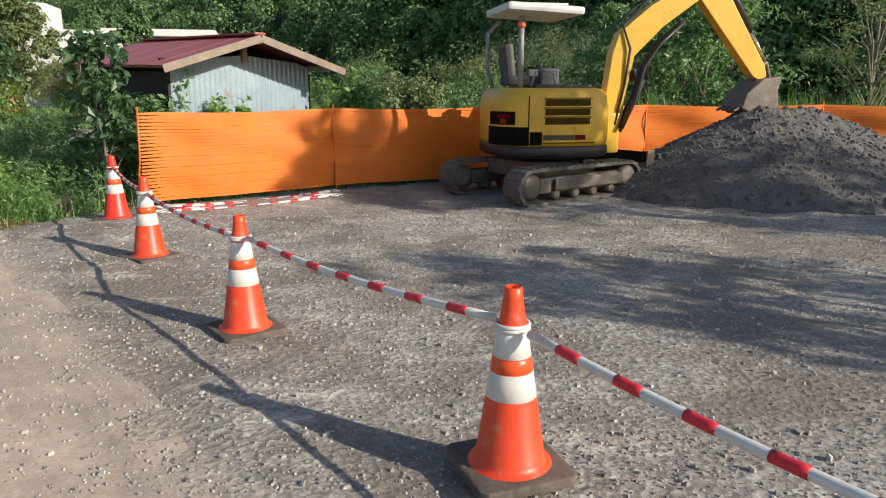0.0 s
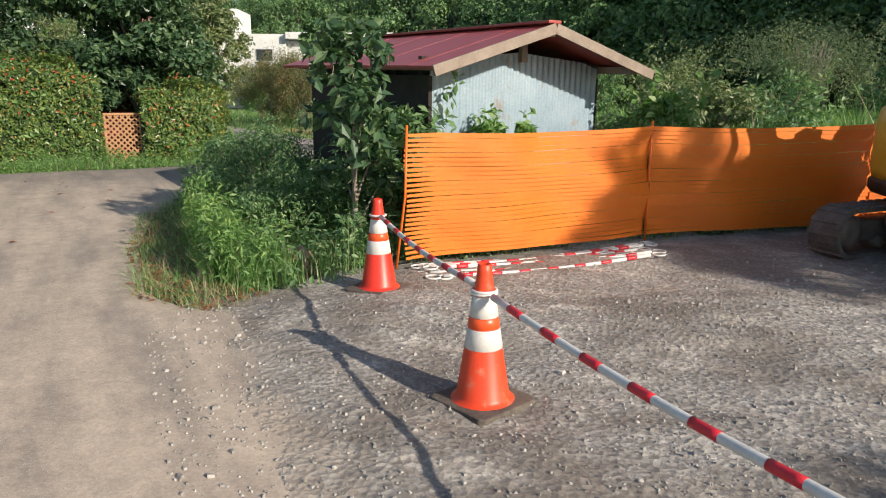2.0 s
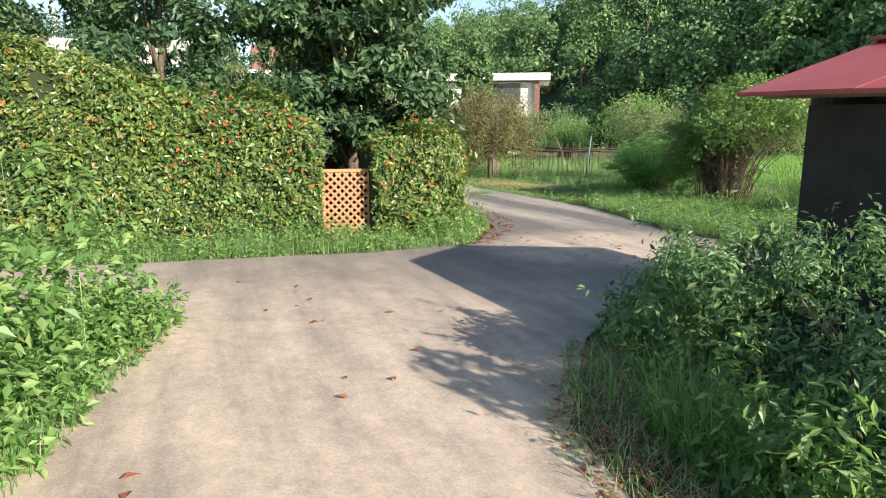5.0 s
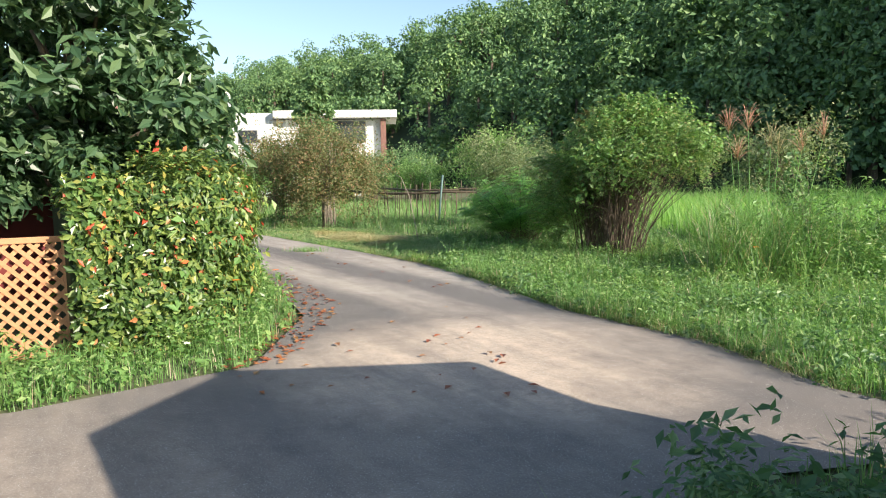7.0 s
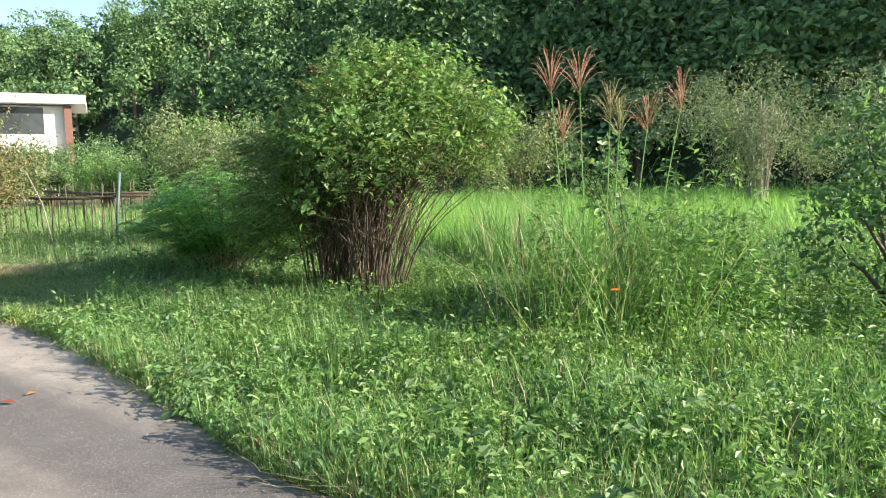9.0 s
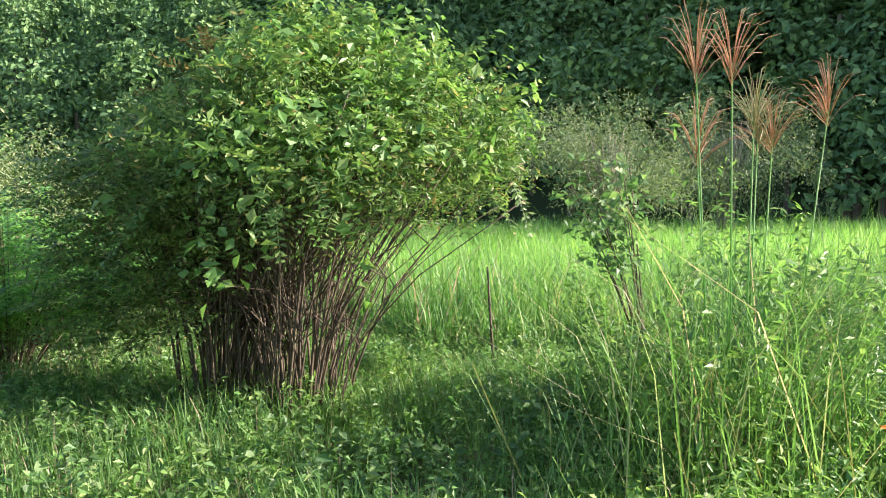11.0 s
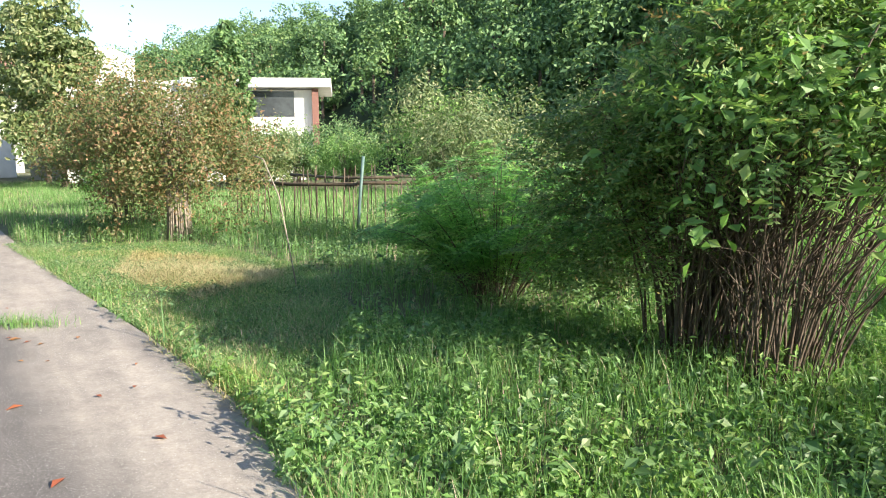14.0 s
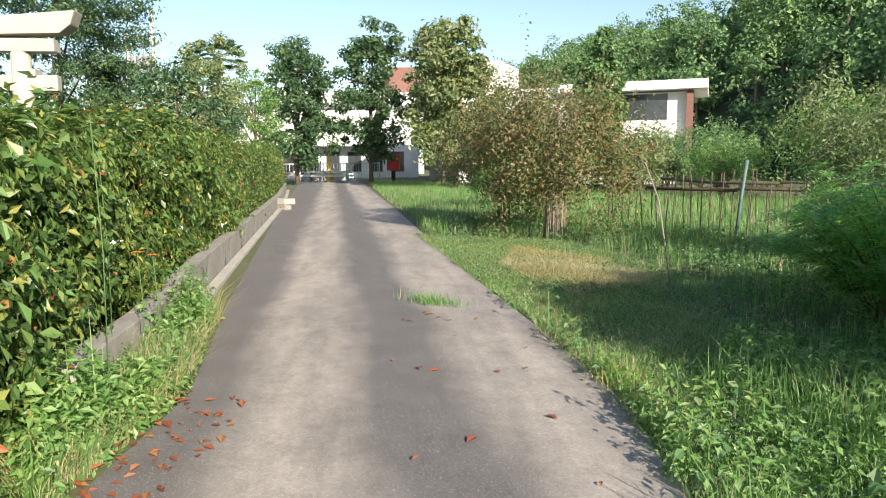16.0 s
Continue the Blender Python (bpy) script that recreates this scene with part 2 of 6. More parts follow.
def inside(p, poly):
    x, y = p[:, 0], p[:, 1]
    r = np.zeros(len(p), bool)
    q = np.asarray(poly, float)
    for (x0, y0), (x1, y1) in zip(q, np.roll(q, -1, 0)):
        c = ((y0 > y) != (y1 > y)) & (x < (x1 - x0) * (y - y0) / (y1 - y0 + 1e-12) + x0)
        r ^= c
    return r


def scatter(poly, count, holes=()):
    """count points at random in a polygon of the plan, outside the holes."""
    q = np.asarray(poly, float)
    out = np.zeros((0, 2))
    while len(out) < count:
        p = rng.uniform(q.min(0), q.max(0), (count * 2, 2))
        p = p[inside(p, q)]
        for h in holes:
            p = p[~inside(p, h)]
        out = np.vstack([out, p])
    return np.column_stack([out[:count], np.zeros(count)])


def lumps(p, scale, seed=0.0):
    """Cheap smooth noise, about -1 to 1."""
    x, y, z = (p / scale).T
    s = seed
    return (np.sin(1.7 * x + 2.3 * y + s) * np.cos(1.9 * z - 1.1 * x + 2 * s) + np.sin(2.9 * y - 1.3 * z + 3 * s) * 0.6 + np.sin(4.1 * x + 3.7 * z + s * 5) * 0.4) / 1.6


def shell(centre, radii, count, thick=0.35, rough=0.25, seed=0.0, flat=-1.0):
    """Points with outward normals near the lumpy surface of an ellipsoid (above flat, of the height)."""
    n = unit(rng.normal(0, 1, (int(count * 1.6) + 10, 3)))
    n = n[n[:, 2] > flat][:count]
    r = 1 + rough * lumps(n * 3.0, 1.0, seed) + rough * 0.5 * lumps(n * 7.0, 1.0, seed + 2)
    r = r * (1 - thick * rng.uniform(0, 1, len(n)) ** 1.6)
    return np.asarray(centre) + n * r[:, None] * np.asarray(radii), unit(n / np.asarray(radii))


def limbs(base, top_z, spread, count, r0, twist=0.3, start=0.0):
    """Upright bent stems from a base; returns a mesh and the tips."""
    ms, tips = [], []
    for k in range(count):
        a = rng.uniform(0, 2 * np.pi)
        q = spread * math.sqrt(rng.uniform(0.02, 1))
        b = np.array(base) + [0.42 * q * math.cos(a), 0.42 * q * math.sin(a), 0]
        e = np.array(base) + [q * math.cos(a), q * math.sin(a), top_z * rng.uniform(0.7, 1.0)]
        t = np.linspace(0, 1, 6)[:, None]
        path = b + (e - b) * t + np.array([math.cos(a), math.sin(a), 0]) * (-twist * q * np.sin(np.pi * t)) + rng.normal(0, 0.02 + 0.012 * q, (6, 3)) * t
        path[:, 2] = b[2] + (e[2] - b[2]) * t[:, 0]
        ms.append(tube_mesh(path, r0 * np.linspace(1, 0.35, 6) * rng.uniform(0.6, 1.2), 5))
        tips.append(path[-1])
    return ms


def shrub(name, at, radii, height, label, leaf, mat, count, bark=None, stems=14, stem_r=0.014, low=0.15, category="shrub", clumps=9, group="", rough=0.22, spread=0.75):
    """A bush: several stems and a crown of many small leaves in overlapping clumps."""
    bark = bark or M_bark
    ob = thing(name, at, label, category, group)
    for m in limbs((0, 0, -0.03), height * 0.8, min(radii) * spread, stems, stem_r):
        raw("stem", *m, bark, ob, "", True)
    ms = []
    for k in range(clumps):
        a = 2 * np.pi * k / clumps + rng.uniform(-0.4, 0.4)
        q = 0.66 * math.sqrt(rng.uniform(0.05, 1)) if k else 0
        z = height * rng.uniform(low + 0.22, 0.76) if k else height * 0.6
        s = rng.uniform(0.34, 0.56) if k else 0.66
        hz = min(height * rng.uniform(0.2, 0.32), height - z) if k else height * 0.38
        for j in range(5):
            b = unit(rng.normal(0, 1, (1, 3)))[0] * rng.uniform(0.4, 0.95)
            c = np.array((radii[0] * (q * math.cos(a) + s * b[0]), radii[1] * (q * math.sin(a) + s * b[1]), z + hz * b[2]))
            w = s * rng.uniform(0.28, 0.6)
            p, n = shell(c, (radii[0] * w, radii[1] * w, hz * rng.uniform(0.35, 0.6)), count // clumps // 5, 0.6, rough, rng.uniform(0, 9))
            p[:, 2] = np.maximum(p[:, 2], height * max(low, 0.03) * rng.uniform(0.6, 1.3, len(p)))
            ms.append(leaf_mesh(p, n + [0, 0, 0.35], leaf[0], leaf[1]))
        e = np.array((radii[0] * (q + s) * math.cos(a), radii[1] * (q + s) * math.sin(a), z + hz * rng.uniform(0.2, 1.2)))
        t = np.sort(rng.uniform(0, 1, 24))[:, None]
        ms.append(leaf_mesh(e * (0.75 + 0.45 * t) * [1, 1, 1] + rng.normal(0, 0.03 * height / 2, (24, 3)), rng.normal(0, 0.5, (24, 3)) + [0, 0, 0.8], leaf[0], leaf[1]))
    raw("crown", *join(*ms), mat, ob)
    return ob


def tree(name, at, height, crown_r, label, leaf, mat, count, trunk_r=0.1, bark=None, crown_low=0.35, clumps=14, category="tree", group="", limbs_n=8, thick=0.6):
    """A tapered trunk that forks into limbs, and a crown of many leaf clumps."""
    bark = bark or M_bark
    ob = thing(name, at, label, category, group)
    t = np.linspace(0, 1, 8)[:, None]
    lean = rng.normal(0, 0.05 * height, 2)
    trunk = np.hstack([lean * t ** 2, height * 0.82 * t]) + [0, 0, -0.05]
    raw("trunk", *tube_mesh(trunk, trunk_r * np.linspace(1.15, 0.2, 8), 8), bark, ob, "", True)
    cl = []
    for k in range(clumps):
        a = 2.4 * k + rng.uniform(-0.5, 0.5)
        u = (k + 0.5) / clumps
        z = height * (crown_low + (0.93 - crown_low) * u)
        w = math.sin(math.pi * min(max(0.18 + 0.75 * u, 0), 1)) ** 0.8
        q = crown_r * w * rng.uniform(0.35, 0.68)
        c = np.array([q * math.cos(a) + lean[0] * u, q * math.sin(a) + lean[1] * u, z])
        cl.append((c, crown_r * rng.uniform(0.34, 0.52)))
        s = trunk[min(7, max(1, int(7 * z / height * 0.75)))]
        tt = np.linspace(0, 1, 5)[:, None]
        path = s + (c - s) * tt + [0, 0, 0.12] * np.sin(np.pi * tt) * q + rng.normal(0, 0.03, (5, 3)) * tt
        if k < limbs_n or k % 2:
            raw("limb", *tube_mesh(path, trunk_r * np.linspace(0.45, 0.1, 5), 5), bark, ob, "", True)
    lv = []
    for c, r in cl:
        for j in range(6):
            b = unit(rng.normal(0, 1, (1, 3)))[0]
            cc = c + b * [r, r, r * 0.8] * rng.uniform(0.45, 0.95)
            q = r * rng.uniform(0.28, 0.52)
            p, n = shell(cc, (q, q, q * 0.7), count // clumps // 6, thick, 0.3, rng.uniform(0, 9))
            lv.append(leaf_mesh(p, n + [0, 0, 0.3], leaf[0], leaf[1]))
    raw("crown", *join(*lv), mat, ob)
    return ob


from mathutils.geometry import tessellate_polygon

# ---- ground ----
M_soil = surface("soil_grass", (0.06, 0.07, 0.03), (0.15, 0.16, 0.07), 1.2, 0.95, 0, 30, 0.6, 0.01, (0.21, 0.165, 0.105), 0.8)
# Near-black green for the sheet under the crowns, much darker than M_soil.
M_hill = surface("hill_dark_green", (0.015, 0.03, 0.01), (0.04, 0.06, 0.02), 0.3, 0.95)


def road_material():
    """Asphalt under pale dust: thick near the yard, thinner along the lane beyond, where wheels left bands."""
    m, nt, b = material("dusty_asphalt")
    L = nt.links.new
    tc, sep = nt.nodes.new("ShaderNodeTexCoord"), nt.nodes.new("ShaderNodeSeparateXYZ")
    L(tc.outputs["Object"], sep.inputs[0])

    def calc(op, p, q):
        n = nt.nodes.new("ShaderNodeMath")
        n.operation = op
        for sock, v in zip(n.inputs, (p, q)):
            if isinstance(v, (int, float)):
                sock.default_value = v
            else:
                L(v, sock)
        return n.outputs[0]
    across = calc("ADD", calc("MULTIPLY", sep.outputs[0], 0.72), calc("MULTIPLY", sep.outputs[1], 0.69))
    across = calc("ADD", across, calc("MULTIPLY", noise_out(nt, 0.5, 3), 0.5))
    wheel = ramp(nt, calc("DIVIDE", calc("SUBTRACT", across, 5.5), 3.4), ((0.0, (0.05,) * 3), (0.15, (0.1,) * 3), (0.24, (1.0,) * 3), (0.38, (0.9,) * 3), (0.46, (0.04,) * 3), (0.58, (0.04,) * 3), (0.67, (0.9,) * 3), (0.82, (1.0,) * 3), (1.0, (0.2,) * 3)))
    near_yard = ramp(nt, calc("ADD", calc("DIVIDE", sep.outputs[1], 30.0), calc("MULTIPLY", noise_out(nt, 0.45, 4), 0.16)), ((0.45, (1.0,) * 3), (0.53, (0.4,) * 3), (0.62, (0.05,) * 3)))
    lane = ramp(nt, calc("DIVIDE", sep.outputs[1], 40.0), ((0.42, (0.0,) * 3), (0.47, (1.0,) * 3)))
    far = calc("MULTIPLY", calc("MULTIPLY", wheel, lane), 0.85)
    sand = nt.nodes.new("ShaderNodeVectorMath")
    sand.operation = "DISTANCE"
    L(tc.outputs["Object"], sand.inputs[0])
    sand.inputs[1].default_value = (-7.75, 15.9, 0)
    spill = ramp(nt, calc("ADD", calc("DIVIDE", sand.outputs["Value"], 5.0), calc("MULTIPLY", noise_out(nt, 0.9, 5), 0.3)), ((0.32, (1.0,) * 3), (0.56, (0.0,) * 3)))
    streak = nt.nodes.new("ShaderNodeMapping")
    streak.vector_type = "TEXTURE"
    streak.inputs["Rotation"].default_value, streak.inputs["Scale"].default_value = (0, 0, radians(130)), (2.4, 0.42, 1.0)
    L(tc.outputs["Object"], streak.inputs[0])
    drag = nt.nodes.new("ShaderNodeTexNoise")
    drag.inputs["Scale"].default_value, drag.inputs["Detail"].default_value, drag.inputs["Roughness"].default_value = 1.1, 7, 0.62
    L(streak.outputs[0], drag.inputs["Vector"])
    cloud = ramp(nt, drag.outputs["Fac"], ((0.36, (0.0,) * 3), (0.60, (1.0,) * 3)))
    grit = ramp(nt, noise_out(nt, 9, 6, 0.7), ((0.35, (0.72,) * 3), (0.65, (1.0,) * 3)))
    dust = calc("MULTIPLY", calc("MAXIMUM", calc("MAXIMUM", near_yard, far), spill), calc("ADD", calc("MULTIPLY", cloud, 0.5), 0.5))
    dust = calc("MULTIPLY", dust, grit)
    border = calc("ADD", calc("SUBTRACT", calc("ADD", calc("MULTIPLY", sep.outputs[0], 0.776), calc("MULTIPLY", sep.outputs[1], 0.63)), 1.1), calc("MULTIPLY", noise_out(nt, 1.6, 6, 0.7), 0.8))
    muddy = calc("MULTIPLY", ramp(nt, border, ((0.02, (0.0,) * 3), (0.42, (0.85,) * 3))), ramp(nt, calc("DIVIDE", sep.outputs[1], 30.0), ((0.30, (1.0,) * 3), (0.34, (0.0,) * 3))))
    base = ramp(nt, noise_out(nt, 90, 2), ((0.3, (0.095, 0.087, 0.083)), (0.7, (0.19, 0.175, 0.165))))
    pale = ramp(nt, noise_out(nt, 45, 4), ((0.3, (0.56, 0.44, 0.33)), (0.7, (0.73, 0.59, 0.46))))
    pale = mix(nt, lane, pale, ramp(nt, noise_out(nt, 40, 4), ((0.3, (0.45, 0.39, 0.33)), (0.7, (0.62, 0.545, 0.465)))))
    c = mix(nt, dust, base, pale)
    c = mix(nt, muddy, c, ramp(nt, noise_out(nt, 35, 5, 0.7), ((0.3, (0.17, 0.145, 0.12)), (0.7, (0.36, 0.32, 0.275)))))
    specks = ramp(nt, noise_out(nt, 130, 1), ((0.66, (0, 0, 0)), (0.70, (1, 1, 1))))
    c = mix(nt, specks, c, (0.66, 0.63, 0.58))
    c = mix(nt, ramp(nt, noise_out(nt, 38, 2), ((0.70, (0, 0, 0)), (0.73, (0.8,) * 3))), c, (0.62, 0.60, 0.56))
    c = mix(nt, ramp(nt, noise_out(nt, 2.6, 8, 0.75), ((0.40, (0.45,) * 3), (0.56, (0, 0, 0)))), c, mix(nt, 1.0, c, (0.66, 0.65, 0.66), "MULTIPLY"))
    c = mix(nt, ramp(nt, noise_out(nt, 150, 1, 0.5, "Object", (1, 1.3, 1)), ((0.27, (0.8,) * 3), (0.31, (0, 0, 0)))), c, (0.09, 0.08, 0.07))
    L(c, b.inputs["Base Color"])
    b.inputs["Roughness"].default_value = 0.9
    bump(nt, b, noise_out(nt, 120, 3), 0.35, 0.006)
    return m


def gravel_material():
    """Crushed stone of several sizes, pressed into brown-grey mud in patches and dusted over towards the lane."""
    m, nt, b = material("crushed_gravel")
    L = nt.links.new
    tc = nt.nodes.new("ShaderNodeTexCoord")
    cells = []
    for scale in (62, 26):
        v = nt.nodes.new("ShaderNodeTexVoronoi")
        v.inputs["Scale"].default_value = scale
        L(tc.outputs["Object"], v.inputs["Vector"])
        sep = nt.nodes.new("ShaderNodeSeparateColor")
        L(v.outputs["Color"], sep.inputs[0])
        cells.append((v, sep))
    fine = ramp(nt, cells[0][1].outputs[0], ((0, (0.18, 0.165, 0.15)), (0.5, (0.32, 0.295, 0.265)), (1, (0.54, 0.505, 0.46))))
    coarse = ramp(nt, cells[1][1].outputs[0], ((0, (0.21, 0.195, 0.175)), (0.5, (0.33, 0.305, 0.275)), (1, (0.52, 0.49, 0.44))))
    c = mix(nt, ramp(nt, noise_out(nt, 3.2, 4), ((0.42, (0.1,) * 3), (0.6, (0.7,) * 3))), fine, coarse)
    mud = ramp(nt, noise_out(nt, 30, 6, 0.75), ((0.3, (0.11, 0.092, 0.075)), (0.7, (0.275, 0.236, 0.196))))
    c = mix(nt, ramp(nt, noise_out(nt, 0.75, 8, 0.72), ((0.42, (0, 0, 0)), (0.56, (0.82,) * 3))), c, mud)
    c = mix(nt, ramp(nt, noise_out(nt, 1.7, 7, 0.7, "Object", (1.0, 2.6, 1.0)), ((0.52, (0, 0, 0)), (0.62, (0.7,) * 3))), c, mix(nt, 1.0, c, (1.55, 1.52, 1.48), "MULTIPLY"))
    axis = nt.nodes.new("ShaderNodeVectorMath")
    axis.operation = "DOT_PRODUCT"
    L(tc.outputs["Object"], axis.inputs[0])
    axis.inputs[1].default_value = (0.776, 0.63, 0)
    inward = nt.nodes.new("ShaderNodeMath")
    inward.operation = "MULTIPLY_ADD"
    L(noise_out(nt, 1.8, 7, 0.75), inward.inputs[0])
    inward.inputs[1].default_value = -0.9
    L(axis.outputs["Value"], inward.inputs[2])
    c = mix(nt, ramp(nt, inward.outputs[0], ((0.18, (0.92,) * 3), (0.52, (0, 0, 0)))), c, ramp(nt, noise_out(nt, 45, 4), ((0.3, (0.42, 0.34, 0.265)), (0.7, (0.58, 0.475, 0.375)))))
    L(c, b.inputs["Base Color"])
    b.inputs["Roughness"].default_value = 0.92
    heap = nt.nodes.new("ShaderNodeMath")
    heap.operation = "ADD"
    L(cells[1][0].outputs["Distance"], heap.inputs[0])
    L(noise_out(nt, 24, 7, 0.75), heap.inputs[1])
    bump(nt, b, heap.outputs[0], 0.75, 0.012)
    return m


M_road, M_gravel = road_material(), gravel_material()

ROAD_R = [(2.9, -8), (0.85, 0), (-0.8, 2.2), (-1.3, 2.95), (-3.3, 5.35), (-4.3, 6.7), (-4.7, 6.75), (-5.17, 6.98), (-6.16, 8.3), (-7.1, 9.9), (-7.3, 11.5), (-7.1, 13.0), (-6.3, 13.9), (-5.2, 14.3), (-4.8, 14.8), (-5.38, 15.4),
          (-5.94, 16.68), (-7.13, 17.97), (-8.5, 20.4), (-9.43, 21.77), (-10.75, 23.2), (-13.1, 25.6), (-20.4, 33.5), (-42.8, 57.2), (-58, 73)]
ROAD_L = [(-62, 70), (-46, 54), (-26.5, 34.6), (-13.86, 22.3), (-11.7, 20.3), (-10.8, 19.0), (-9.85, 17.4), (-9.55, 15.5), (-10.6, 14.3), (-11.2, 13.9), (-12.62, 12.78), (-20, 7.5), (-20, 4),
          (-12.5, 9.4), (-10.7, 10.8), (-9.63, 8.88), (-8.64, 7.08), (-7.2, 3), (-6, -8)]
ROAD = ROAD_R + ROAD_L
YARD = [(2.6, -8), (0.6, 0), (-1.0, 2.1), (-1.51, 2.91), (-3.48, 5.32), (-4.45, 6.75), (-4.0, 7.2), (-3.5, 8.2), (-1.5, 9.75), (-0.1, 10.5), (3, 11.9), (8, 12.0), (13, 9), (14, -8)]


def flat(name, outline, z, mat, label):
    v = [Vector((x, y, z)) for x, y in outline]
    tris = [t if (v[t[1]] - v[t[0]]).cross(v[t[2]] - v[t[0]]).z > 0 else t[::-1] for t in tessellate_polygon([v])]
    return tagged(raw(name, [tuple(c) for c in v], tris, mat), label, name.split("_")[0], "", "structure")


def grid_sheet(name, x0, x1, y0, y1, step, height, mat, label, category, keep=None):
    xs, ys = np.arange(x0, x1 + step / 2, step), np.arange(y0, y1 + step / 2, step)
    X, Y = np.meshgrid(xs, ys, indexing="ij")
    Z = height(X, Y)
    v = np.stack([X, Y, Z], -1).reshape(-1, 3)
    i, j = np.meshgrid(np.arange(len(xs) - 1), np.arange(len(ys) - 1), indexing="ij")
    n = len(ys)
    f = np.stack([i * n + j, (i + 1) * n + j, (i + 1) * n + j + 1, i * n + j + 1], -1).reshape(-1, 4)
    if keep is not None:
        f = f[keep(v[f].mean(1))]
    return tagged(raw(name, v, f, mat, None, "", True), label, category, "", "structure")


def edge_distance(p, poly):
    """Metres to the outline: more than nought inside."""
    q = np.asarray(poly, float)
    best = np.full(len(p), 1e9)
    for a, b in zip(q, np.roll(q, -1, 0)):
        d = b - a
        t = np.clip(((p[:, :2] - a) @ d) / (d @ d), 0, 1)
        best = np.minimum(best, np.linalg.norm(p[:, :2] - a - t[:, None] * d, axis=1))
    return np.where(inside(p, poly), best, -best)


xs = np.unique(np.concatenate([[-600, -300, -120, -60], np.arange(-30, 16.1, 0.25), [30, 60, 120, 300, 600]]))
ys = np.unique(np.concatenate([[-600, -300, -120, -40], np.arange(-10, 40.1, 0.25), [60, 100, 300, 600]]))
GX, GY = np.meshgrid(xs, ys, indexing="ij")
gp = np.stack([GX, GY, 0 * GX], -1).reshape(-1, 3)
gp[:, 2] = -0.025 - 0.02 * np.clip(lumps(gp, 0.8, 3), 0, 1) - 0.16 * (edge_distance(gp, YARD) > -0.12)
gi, gj = np.meshgrid(np.arange(len(xs) - 1), np.arange(len(ys) - 1), indexing="ij")
gn = len(ys)
gf = np.stack([gi * gn + gj, (gi + 1) * gn + gj, (gi + 1) * gn + gj + 1, gi * gn + gj + 1], -1).reshape(-1, 4)
ground = tagged(raw("ground", gp, gf, M_soil, None, "", True), "grassy soil ground reaching away under the plants", "ground", "", "structure")
road = flat("road", ROAD, 0.0, M_road, "dusty grey asphalt lane with pale dirt tracks")


def yard_height(X, Y):
    p = np.stack([X, Y, 0 * X], -1).reshape(-1, 3)
    h = 0.014 * lumps(p, 0.9, 1) + 0.007 * lumps(p, 0.2, 4) + 0.02
    ruts = 0.05 * np.exp(-((p[:, 1] - 7.2 - 0.2 * p[:, 0]) / 1.4) ** 2) * np.abs(lumps(p * [0.5, 1.6, 1], 0.3, 2))
    d = edge_distance(p, YARD) + 0.10 * lumps(p, 0.35, 6)
    k = np.clip(d / 0.5 + 0.1, 0, 1)
    low = 0.06 * np.clip(d / 1.0 - 0.15, 0, 1)
    return ((np.maximum(h, 0.006) + ruts + 0.012) * k - 0.012 - low).reshape(X.shape)


yard = grid_sheet("yard_ground", -5.4, 14, -8, 12.6, 0.08, yard_height, M_gravel, "grey crushed gravel yard with tyre ruts", "ground", lambda c: edge_distance(c, YARD) > -0.35)

# ---- hillside with forest ----
BASE = np.array([(-150, 160), (-90, 125), (-50, 100), (-22, 80), (-4, 66), (10, 52), (19, 40), (25, 29), (29, 19)], float)


def base_point(u):
    k = np.clip(u, 0, 1) * (len(BASE) - 1)
    i = np.minimum(k.astype(int), len(BASE) - 2)
    w = (k - i)[:, None]
    p = BASE[i] * (1 - w) + BASE[i + 1] * w
    d = unit(BASE[i + 1] - BASE[i])
    return p, np.stack([-d[:, 1], d[:, 0]], 1)


def hill_point(u, s):
    p, up = base_point(u)
    top = 20 + 9 * np.sin(np.clip((u - 0.25) * 2.2, 0, 1.6))
    q = p + up * s[:, None] * 42
    z = top * np.sin(np.clip(s, 0, 1) * 1.5) ** 0.85 + 1.4 * np.sin(9 * u + 5 * s) * s
    return np.column_stack([q, z - 0.1])


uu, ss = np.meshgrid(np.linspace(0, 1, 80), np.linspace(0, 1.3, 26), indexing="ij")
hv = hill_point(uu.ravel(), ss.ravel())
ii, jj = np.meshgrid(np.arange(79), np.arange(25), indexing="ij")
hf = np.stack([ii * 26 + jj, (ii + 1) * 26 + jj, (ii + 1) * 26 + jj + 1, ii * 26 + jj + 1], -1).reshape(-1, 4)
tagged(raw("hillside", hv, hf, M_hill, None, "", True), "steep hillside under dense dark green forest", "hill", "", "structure")

